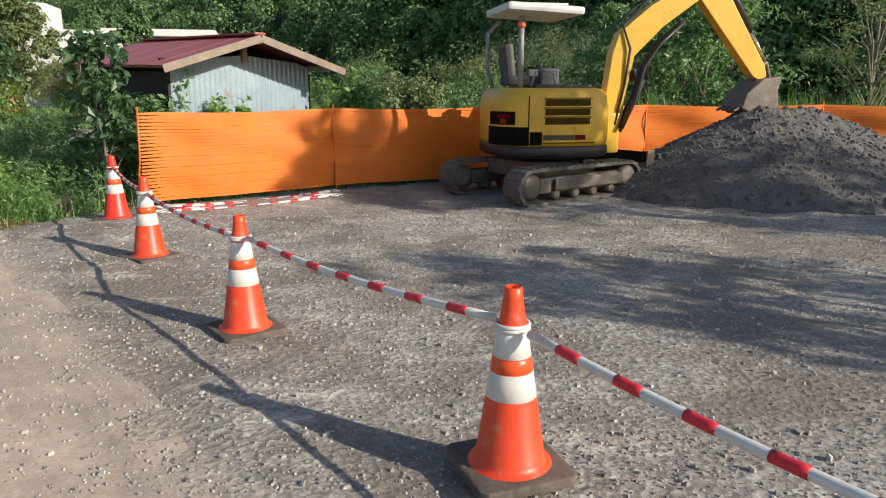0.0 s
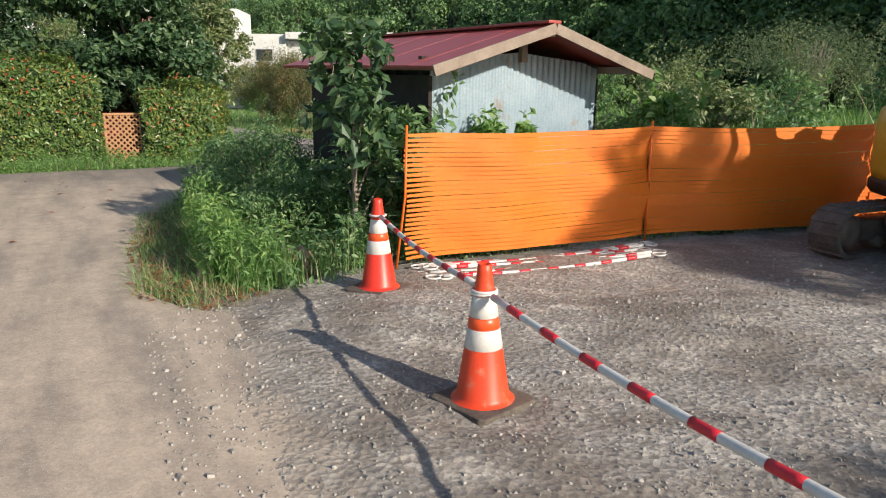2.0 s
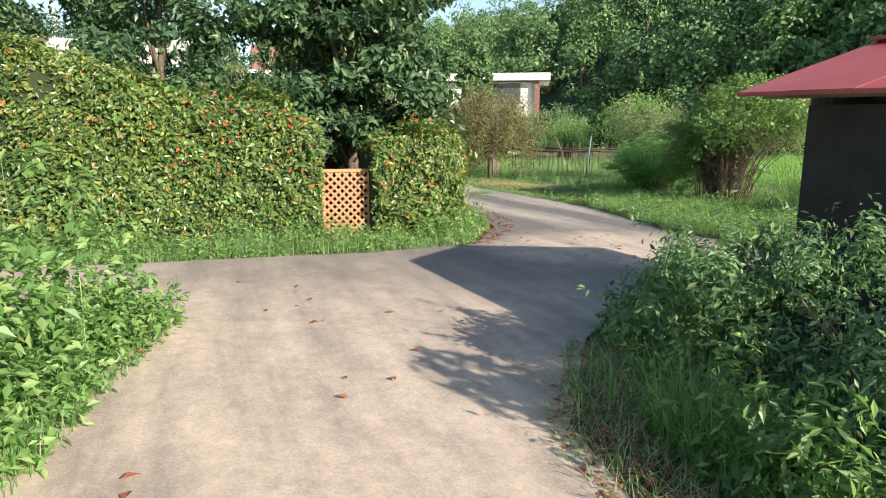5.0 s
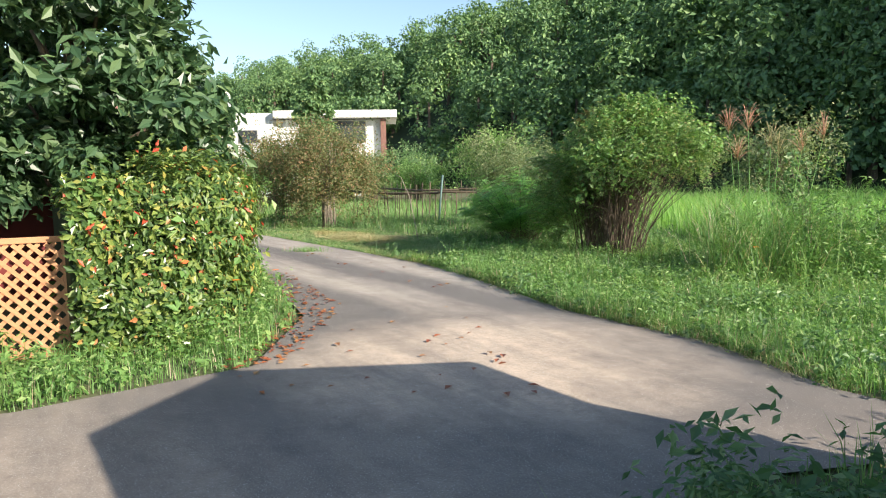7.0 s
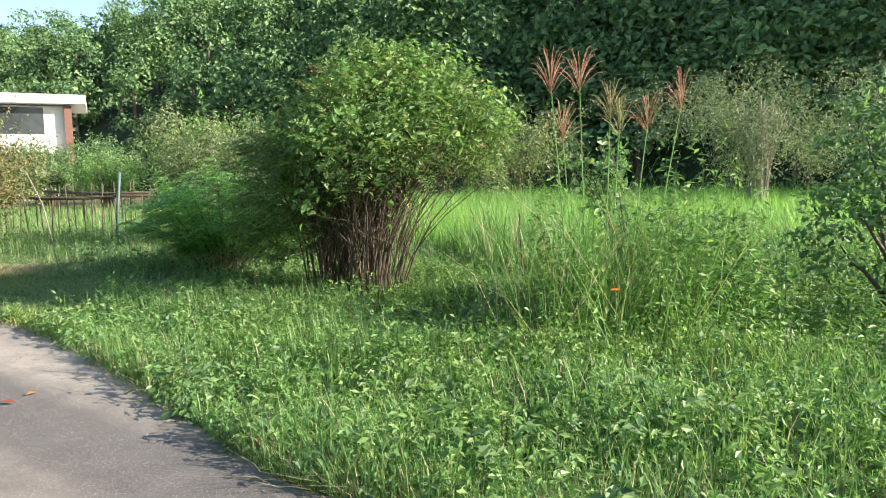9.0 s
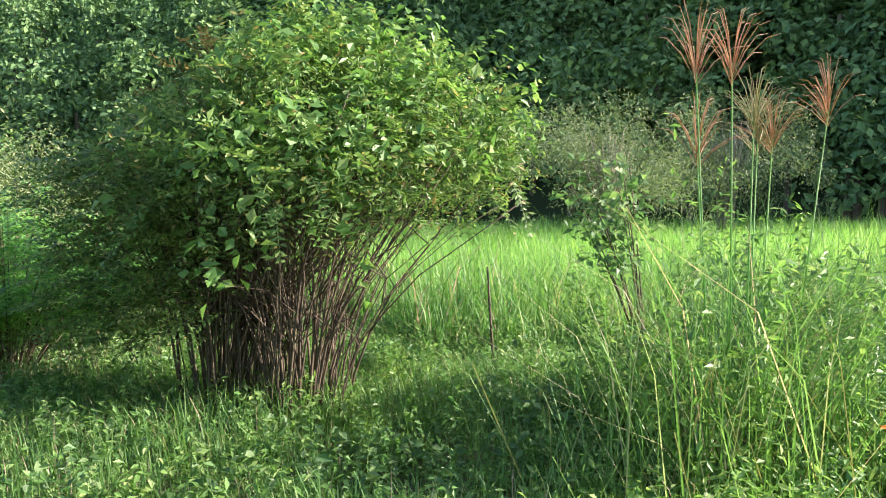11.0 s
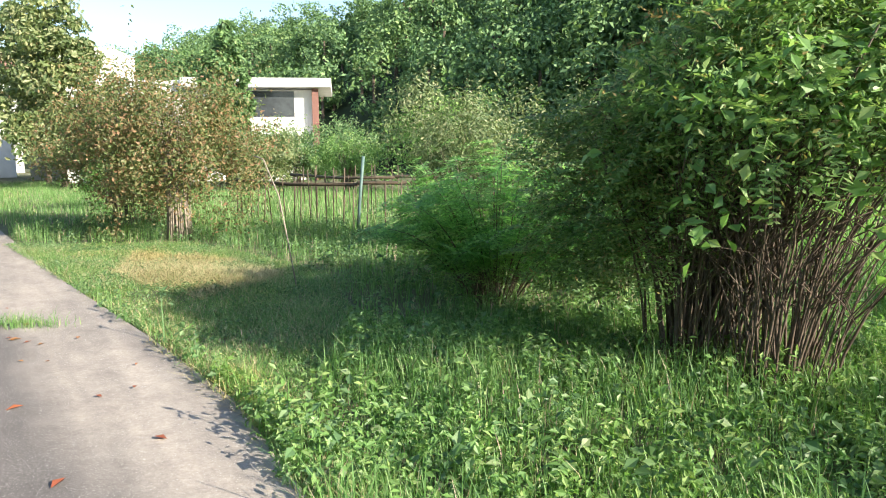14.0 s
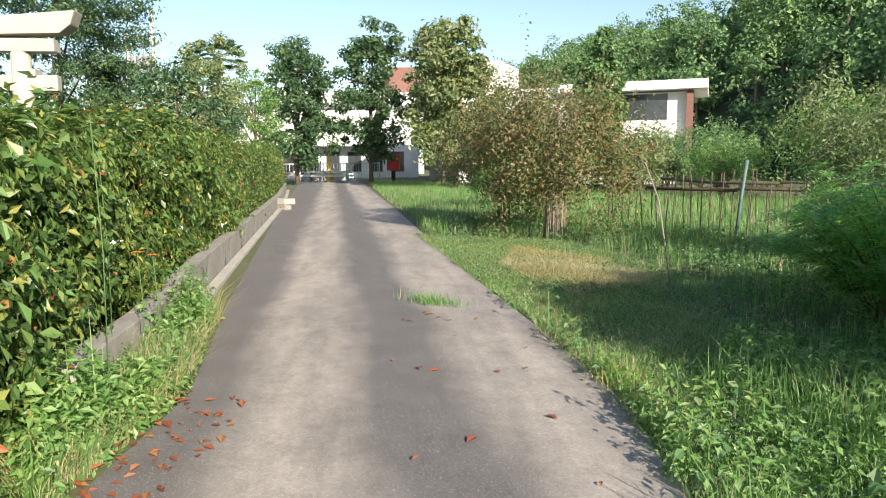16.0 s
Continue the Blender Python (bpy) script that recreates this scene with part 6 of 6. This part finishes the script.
weeds("near_weeds", V_NEAR, 9500, 0.30, (0.05, 0.022), M_leaf_bright, "low leafy weeds in the grass", [V_MOWN], 16, 0.34)
weeds("dark_weeds", V_NEAR, 3500, 0.22, (0.07, 0.04), M_leaf_weed, "broad-leaved weeds in the grass", [V_MOWN], 12, 0.45)
weeds("field_weeds", V_FIELD, 6000, 0.34, (0.065, 0.03), M_leaf_weed, "low leafy weeds in the field grass", [V_MOWN, V_NEAR])
STRAW = [(-11.0, 24.7), (-12.9, 26.2), (-13.6, 28.0), (-11.8, 27.6), (-10.6, 26.2)]
grass("mown_grass", V_MOWN, 52000, 0.085, 0.006, M_grass, "short mown grass", [STRAW], 0.8)
grass("thin_grass", STRAW, 3500, 0.085, 0.006, M_grass, "thin grass between the cuttings", (), 0.8)
grass("mown_straw", V_MOWN, 24000, 0.10, 0.005, M_straw, "dry cuttings on the mown grass", (), 1.6, 0.0)
grass("straw_patch", STRAW, 22000, 0.10, 0.006, M_straw, "patch of dry yellow cuttings on the mown grass", (), 1.7)
V_FRINGE = [(-5.4, 15.35), (-5.95, 16.6), (-7.1, 17.92), (-8.5, 20.35), (-9.45, 21.72), (-10.7, 23.1), (-10.55, 23.3), (-9.2, 21.95), (-8.2, 20.5), (-6.85, 18.15), (-5.7, 16.8), (-5.1, 15.5)]
grass("fringe_straw", V_FRINGE, 3600, 0.13, 0.006, M_straw, "pale dry cuttings along the lane's edge", (), 1.6)
grass("fringe_grass", V_FRINGE, 3000, 0.16, 0.006, M_grass, "short grass along the lane's edge", (), 0.9)
grass("far_grass", V_FAR, 34000, 0.36, 0.013, M_grass, "tall grass round the garden fence")
grass("lane_grass", [(-18, 31.2), (-26, 39.6), (-42, 57.0), (-36, 58), (-22, 45), (-18.5, 36), (-14, 31.5)], 22000, 0.26, 0.012, M_grass, "grass beside the far lane", (), 0.6)
grass("rice_field", RICE, 70000, 0.74, 0.018, M_rice, "bright green field of tall grass", (), 0.4)
grass("coarse_grass", [(-4.6, 23.4), (-1, 21.6), (3, 20.3), (6, 22.0), (-1, 25.0), (-4.4, 26.5)], 9000, 0.82, 0.016, M_grass, "coarse tall grass before the bright field", (), 0.7)
grass("net_grass", V_NET, 26000, 1.15, 0.018, M_grass, "tall green grass behind the orange net", (), 0.3)


def miscanthus(at, stalks):
    """Arching blades and stalks (x, y, height) with a fan-shaped plume each."""
    ob = thing("silver_grass", at, "tall silver grass clump with reddish feathery plumes", "silver grass")
    k = 620
    p = np.column_stack([rng.normal(0.15, 0.42, k), rng.normal(0, 0.28, k), np.full(k, -0.04)])
    tagged(raw("blades", *blade_mesh(p[:500], 1.35, 0.0075, 0.9), M_grass, ob, "long arching leaf blades"), kind="stuff")
    tagged(raw("dry_blades", *blade_mesh(p[500:], 1.1, 0.0065, 1.1), M_straw, ob, "pale dry leaf blades"), kind="stuff")
    for j, (x, y, h) in enumerate(stalks):
        top = np.array([x - at[0], y - at[1], h])
        base = np.array([top[0] * 0.5, top[1] * 0.5, -0.05])
        tube("stalk", [base, (base + top) / 2 + [0.01, 0, 0], top], [0.006, 0.005, 0.003], M_grass, ob, 6)
        ms = []
        for i in range(26):
            w, f = rng.uniform(0, 2 * np.pi), rng.uniform(0.0, 1.0)
            s = top - [0, 0, 0.10 * f]
            reach = 0.05 + 0.16 * f
            d = np.array([math.cos(w) * reach, math.sin(w) * reach, rng.uniform(0.20, 0.30) * (1.15 - 0.5 * f)])
            ms.append(tube_mesh(np.array([s, s + d * [0.4, 0.4, 0.6], s + d * [0.8, 0.8, 0.95], s + d * [1.15, 1.15, 1.0]]), [0.0012, 0.002, 0.0016, 0.0006], 4))
        raw("plume", *join(*ms), M_straw if j in (3, 4) else M_plume, ob, "feathery plume", True)


M_plume = foliage("plume_red", ((0, (0.58, 0.30, 0.25)), (1, (0.76, 0.53, 0.44))), 0.6, 0.4)
miscanthus((-4.65, 20.1, 0), ((-5.07, 19.99, 2.02), (-4.84, 19.98, 2.04), (-4.93, 20.1, 1.66), (-4.53, 20.09, 1.84), (-4.42, 20.15, 1.72), (-4.09, 20.3, 1.76), (-3.9, 20.1, 1.9)))
weeds("tall_field_weeds", [(-5.2, 19.85), (-3.4, 19.4), (-2.6, 21.2), (-4.8, 21.2)], 260, 1.25, (0.08, 0.026), M_leaf_bright, "tall thin weeds in the field grass", (), 50, 0.13)
weeds("tall_field_weeds", [(-2.9, 19.2), (-1.2, 19.2), (-0.5, 22.2), (-3.0, 22.0)], 90, 0.9, (0.085, 0.03), M_leaf_weed, "tall weeds beside the fruit tree", (), 40, 0.15)


def leaning_shrub(at):
    """A few bare leaning stems with broad oval leaves towards their ends."""
    ob = thing("knotweed_shrub", at, "sparse shrub with leaning stems and broad oval leaves", "shrub")
    lv = []
    for k in range(9):
        a = math.pi * (0.55 + 0.9 * k / 9) + rng.uniform(-0.2, 0.2)
        e = np.array([0.85 * math.cos(a) * rng.uniform(0.5, 1.1), 0.45 * math.sin(a) * rng.uniform(0.3, 1), rng.uniform(1.25, 1.85)])
        t = np.linspace(0, 1, 7)[:, None]
        path = e * t * [1, 1, 1] + np.array([0, 0, 0.12]) * np.sin(np.pi * t) + [0, 0, -0.04]
        raw("stem", *tube_mesh(path, 0.010 * np.linspace(1, 0.35, 7), 6), M_bark, ob, "", True)
        u = np.sort(rng.uniform(0.5, 1.04, 46))
        p = np.stack([np.interp(u, t[:, 0], path[:, i]) for i in range(3)], 1) + rng.normal(0, 0.075, (46, 3))
        lv.append(leaf_mesh(p, rng.normal(0, 0.4, (46, 3)) + [0, 0, 0.9], 0.095, 0.058))
    raw("crown", *join(*lv), M_leaf_weed, ob)


leaning_shrub((-3.35, 21.95, 0))
stake = thing("garden_stake", (-4.37, 22.7, 0), "thin brown wooden stake standing in the grass", "stake")
tube("stake", [(0, 0, -0.1), (-0.03, 0.01, 0.45), (-0.05, 0.02, 0.86)], [0.012, 0.011, 0.009], M_bark, stake, 7)

# ---- bamboo fence in the field ----
M_bamboo = surface("old_bamboo", (0.05, 0.038, 0.027), (0.17, 0.13, 0.085), 12, 0.8)
M_green_pole = surface("green_pole", (0.06, 0.12, 0.11), (0.13, 0.20, 0.185), 10, 0.6)
FEN = [(-14.2, 33.4), (-10.75, 31.0), (-6.2, 33.6)]
for row, (dy, h) in enumerate(((0, 1.0), (4.2, 1.0))):
    bf = thing("bamboo_fence", (FEN[0][0], FEN[0][1] + dy, 0), "rickety dark bamboo fence round a garden plot", "fence", "garden fences")
    for a, b in zip(FEN, FEN[1:]):
        a, b = np.array(a) - FEN[0], np.array(b) - FEN[0]
        tube("rail", [(*a, h - 0.05), (*((a + b) / 2), h - 0.12), (*b, h - 0.08)], 0.036, M_bamboo, bf, 8)
        for k in range(16):
            c = a + (b - a) * (k + rng.uniform(0.2, 0.8)) / 16
            tube("picket", [(*c, -0.05), (*(c + rng.normal(0, 0.04, 2)), h + rng.uniform(-0.1, 0.25))], 0.013, M_bamboo, bf, 6)
pl = thing("garden_pole", (-10.75, 30.9, 0), "leaning green metal garden pole at the fence's corner", "pole")
tube("pole", [(0, 0, -0.05), (0.06, 0, 0.7), (0.14, 0, 1.45)], 0.03, M_green_pole, pl)
pl2 = thing("bent_pole", (-10.4, 25.6, 0), "thin bent pale pole leaning in the grass", "pole")
tube("pole", [(0.12, 0, -0.05), (0.0, 0.1, 0.5), (-0.12, 0.2, 1.0), (-0.34, 0.35, 1.42), (-0.46, 0.4, 1.46)], 0.008, M_bark_pale, pl2)

# ---- flowers and fallen leaves ----
def flower(at, h):
    ob = thing("orange_flower", at, "single orange cosmos flower on a thin stem", "flower", "orange cosmos flowers")
    tube("stem", [(0, 0, -0.05), (0.02, 0.01, h * 0.6), (0.0, 0, h)], 0.003, M_leaf_weed, ob, 5)
    for k in range(7):
        bm = bmesh.new()
        a = 2 * math.pi * k / 7
        vs = [bm.verts.new(c) for c in ((0, 0, 0), (0.022, -0.012, 0.006), (0.042, 0, 0.002), (0.022, 0.012, 0.006))]
        bm.faces.new(vs)
        bmesh.ops.transform(bm, matrix=Matrix.Translation((0, 0, h)) @ Matrix.Rotation(a, 4, "Z"), verts=bm.verts)
        part("petal", bm, M_orange, ob)


for x, y, h in ((-4.75, 13.55, 1.05), (-5.2, 13.4, 0.3), (-5.6, 13.3, 0.32), (-4.9, 19.2, 0.55), (-12.1, 20.05, 1.45), (-12.0, 20.2, 0.9), (-12.15, 20.4, 0.85), (-11.35, 19.6, 1.7), (-10.2, 16.6, 0.5), (-10.1, 17.3, 0.5), (-11.5, 14.9, 0.3), (-11.3, 10.0, 1.5), (-11.8, 9.8, 1.4), (-10.9, 9.4, 1.25), (-12.3, 10.4, 1.6)):
    flower((x, y, 0), h)
lp = np.vstack([scatter([(-9.7, 15.2), (-10.1, 17.6), (-11.9, 20.3), (-11.3, 20.5), (-9.6, 18.0), (-9.3, 15.6)], 330), scatter([(-9.6, 14.6), (-7, 15), (-9.0, 19.5), (-11, 21), (-13, 24.5), (-10.5, 22.5), (-8.5, 20)], 60), scatter([(-12, 12.6), (-8, 12), (-7.4, 8), (-9, 7.5)], 24)])
lp[:, 2] = 0.012
tagged(raw("fallen_leaves", *leaf_mesh(lp, np.tile([0, 0, 6.0], (len(lp), 1)), 0.075, 0.042, 0.0), M_fallen), "dry reddish-brown leaves fallen on the lane", "fallen leaves", "", "stuff")
tp = np.array([(-12.1, 23.5, 0.0)]) + rng.normal(0, 0.16, (420, 3)) * [1.1, 0.5, 0]
tagged(raw("grass_tuft", *blade_mesh(tp, 0.11, 0.005, 0.9), M_grass), "low grass tuft growing from a crack in the lane", "grass", "", "stuff")

palm = thing("fan_palm", (-35.0, 38.6, 0), "fan palm with dark green fronds behind the hedge", "palm")
tube("trunk", [(0, 0, -0.05), (0.1, 0, 3.2), (0.05, 0.1, 6.2)], [0.16, 0.13, 0.12], M_bark, palm, 10)
for k in range(18):
    a, up = 2.4 * k, 0.9 - 1.5 * k / 18
    d = unit(np.array([[math.cos(a), math.sin(a), up]]))[0]
    c = np.array([0.05, 0.1, 6.2]) + d * 0.75
    s = unit(np.cross(d, [0, 0, 1.0])[None])[0]
    fan = []
    for w in np.linspace(-1.5, 1.5, 15):
        t = d * math.cos(w) + s * math.sin(w)
        q = np.cross(t, np.cross(d, s)) * 0.022
        e = c + t * 0.62 - [0, 0, 0.12]
        fan.append((np.array([c - q * 0.3, c + t * 0.35 - q, e, c + t * 0.35 + q]), np.array([(0, 1, 2), (0, 2, 3)])))
    fan.append(tube_mesh(np.array([c - d * 0.75, c]), [0.02, 0.012], 5))
    raw("frond", *join(*fan), M_leaf_dark, palm)

# ---- houses and things at the lane's end ----
M_white_wall = surface("white_render", (0.62, 0.62, 0.60), (0.80, 0.80, 0.78), 1.5, 0.8)
M_glass = surface("dark_glass", (0.03, 0.035, 0.04), (0.07, 0.08, 0.085), 3, 0.1)
M_brick_red = surface("red_brown_tiles", (0.17, 0.085, 0.068), (0.25, 0.125, 0.10), 2, 0.8)
M_red_box = surface("red_box", (0.5, 0.03, 0.03), (0.62, 0.05, 0.04), 5, 0.45)
M_mint = surface("mint_fence", (0.2, 0.45, 0.36), (0.3, 0.55, 0.45), 5, 0.5)
M_sign_y = surface("yellow_sign", (0.7, 0.42, 0.02), (0.8, 0.52, 0.04), 5, 0.5)


def window(parent, at, w, h):
    fr = part("window", box_bm((w, 0.08, h), at, 0.01), M_grey_pl, parent)
    part("pane", box_bm((w - 0.12, 0.03, h - 0.12), (at[0], at[1] - 0.045, at[2])), M_glass, fr, "dark window glass")
    part("sill", box_bm((w + 0.1, 0.16, 0.05), (at[0], at[1] - 0.06, at[2] - h / 2 - 0.02)), M_white_wall, fr)


hs = thing("white_house", (-25.2, 60.2, 0), "white modern house with flat roof and balcony behind the trees", "house", "", "", 14)
part("wall", box_bm((8.0, 6, 5.6), (1.2, 3.0, 2.8), 0.03), M_white_wall, hs)
part("wing", box_bm((7.0, 7, 6.1), (-6.3, 3.2, 3.05), 0.03), M_white_wall, hs)
part("upper_storey", box_bm((5.6, 5, 2.4), (-10.2, 5.0, 7.2), 0.03), M_white_wall, hs)
part("roof_slab", box_bm((8.9, 7.0, 0.55), (1.75, 2.6, 5.95), 0.05), M_white_wall, hs)
part("balcony", box_bm((5.0, 1.5, 1.1), (1.6, -0.7, 3.3), 0.04), M_white_wall, hs)
part("pillar", box_bm((0.4, 0.4, 5.6), (5.2, -0.3, 2.8), 0.02), M_brick_red, hs, "red-brown pillar")
part("recess", box_bm((4.6, 0.05, 1.6), (1.6, -0.03, 4.7)), M_glass, hs, "dark balcony opening")
window(hs, (-4.6, -0.32, 4.4), 1.4, 1.0)
h2 = thing("apartment_house", (-54, 66, 0), "white low house at the end of the lane", "house", "", "", 38)
part("wall", box_bm((16, 7, 6.4), (0, 3.5, 3.2), 0.03), M_white_wall, h2)
part("roof_slab", box_bm((16.6, 7.6, 0.3), (0, 3.5, 6.55), 0.03), M_grey_pl, h2)
part("canopy", box_bm((10, 1.8, 0.15), (0, -0.9, 3.0), 0.02), M_white_wall, h2)
for x in (-6, -4, -2, 0, 2, 4, 6):
    window(h2, (x, 0, 1.5), 1.3, 1.9)
h3 = thing("tall_building", (-66, 84, 0), "taller pale building with a red-brown top storey", "building", "", "", 38)
part("wall", box_bm((15, 8, 10.0), (0, 4, 5.0), 0.03), M_white_wall, h3)
part("top_storey", box_bm((6, 5, 3.2), (5, 4, 11.6), 0.03), M_brick_red, h3, "red-brown top storey")
for x in (-5, -2, 1, 4):
    for z in (5, 8):
        window(h3, (x, 0, z), 1.5, 1.5)
h4 = thing("brown_roof_house", (-38, 66, 0), "house with a brown tiled roof half hidden by trees", "house", "", "", 30)
part("wall", box_bm((8, 6, 4.6), (0, 3, 2.3), 0.03), M_conc_pale, h4)
bm = prism_bm([(-4.6, 4.5), (4.6, 4.5), (0, 7.2)], -3.6, 3.6, 0.05)
bmesh.ops.transform(bm, matrix=Matrix.Translation((0, 3, 0)) @ Matrix(((1, 0, 0, 0), (0, 0, -1, 0), (0, 1, 0, 0), (0, 0, 0, 1))), verts=bm.verts)
bmesh.ops.recalc_face_normals(bm, faces=bm.faces)
part("roof", bm, M_brick_red, h4)
window(h4, (-1.5, 0, 2.6), 1.6, 1.3)

rf = thing("white_railing", (-49.5, 58.0, 0), "low white railing on a concrete kerb at the lane's end", "railing", "", "", 38)
part("plinth", box_bm((7, 0.25, 0.6), (0, 0, 0.3), 0.02), M_conc_pale, rf)
part("top_rail", box_bm((7, 0.07, 0.07), (0, 0, 1.35), 0.01), M_white_pl, rf)
for k in range(26):
    part("baluster", box_bm((0.06, 0.04, 0.72), (-3.4 + 0.272 * k, 0, 0.96)), M_white_pl, rf)
gr = thing("guard_rail", (-46.0, 56.5, 0), "white steel guard rail at the bend", "guard rail", "", "", 38)
for z in (0.45, 0.75):
    part("beam", box_bm((4.5, 0.06, 0.18), (0, 0, z), 0.02), M_white_pl, gr)
for x in (-1.8, 0, 1.8):
    part("post", lathe_bm([(0.06, -0.05), (0.06, 0.9)], 12, (x, 0.08, 0)), M_white_pl, gr)
gf = thing("mint_green_gate", (-43.5, 58.2, 0), "mint green wire gate at the bend", "gate", "", "", 38)
for x in (-1.25, 1.25):
    part("post", box_bm((0.09, 0.09, 1.5), (x, 0, 0.72), 0.01), M_mint, gf)
for z in (0.2, 1.4):
    part("rail", box_bm((2.5, 0.05, 0.06), (0, 0, z), 0.01), M_mint, gf)
for k in range(12):
    part("bar", box_bm((0.03, 0.03, 1.2), (-1.1 + 0.2 * k, 0, 0.8)), M_mint, gf)
rb = thing("red_cabinet", (-40.2, 57.8, 0), "red metal cabinet on a dark post by the lane", "cabinet", "", "", 38)
part("box", box_bm((0.95, 0.5, 1.2), (0, 0, 1.45), 0.03), M_red_box, rb)
part("post", box_bm((0.3, 0.3, 0.95), (0, 0, 0.4), 0.02), M_wood_dark, rb)
sp = thing("sign_post", (-46.3, 57.5, 0), "leaning yellow sign post with a base", "sign post")
part("board", box_bm((0.22, 0.06, 1.5), (0, 0, 1.5), 0.01, Matrix.Rotation(0.12, 4, "Y")), M_sign_y, sp)
part("foot", box_bm((0.4, 0.3, 0.8), (0, 0, 0.38), 0.02), M_sign_y, sp)
lamp = thing("street_pole", (-47.8, 57.0, 0), "thin grey steel pole at the lane's end", "pole")
tube("pole", [(0, 0, -0.05), (0, 0, 6.0)], 0.07, M_grey_pl, lamp)
ep2 = thing("power_pole", (-62, 52, 0), "pair of grey power poles with crossarms and transformer", "power pole")
for x, h in ((-1.8, 12.5), (1.8, 13.6)):
    tube("pole", [(x, 0, -0.05), (x, 0, h)], [0.2, 0.12], M_conc_pale, ep2)
for z, w in ((11.0, 4.6), (9.2, 4.0), (11.8, 4.0)):
    part("crossarm", box_bm((w, 0.12, 0.14), (0.4, 0, z), 0.01), M_grey_pl, ep2)
for x in (-0.9, 0.0, 0.9):
    part("transformer", lathe_bm([(0.3, 9.3), (0.35, 9.35), (0.35, 10.2), (0.28, 10.3)], 14, (x, 0, 0)), M_grey_pl, ep2)
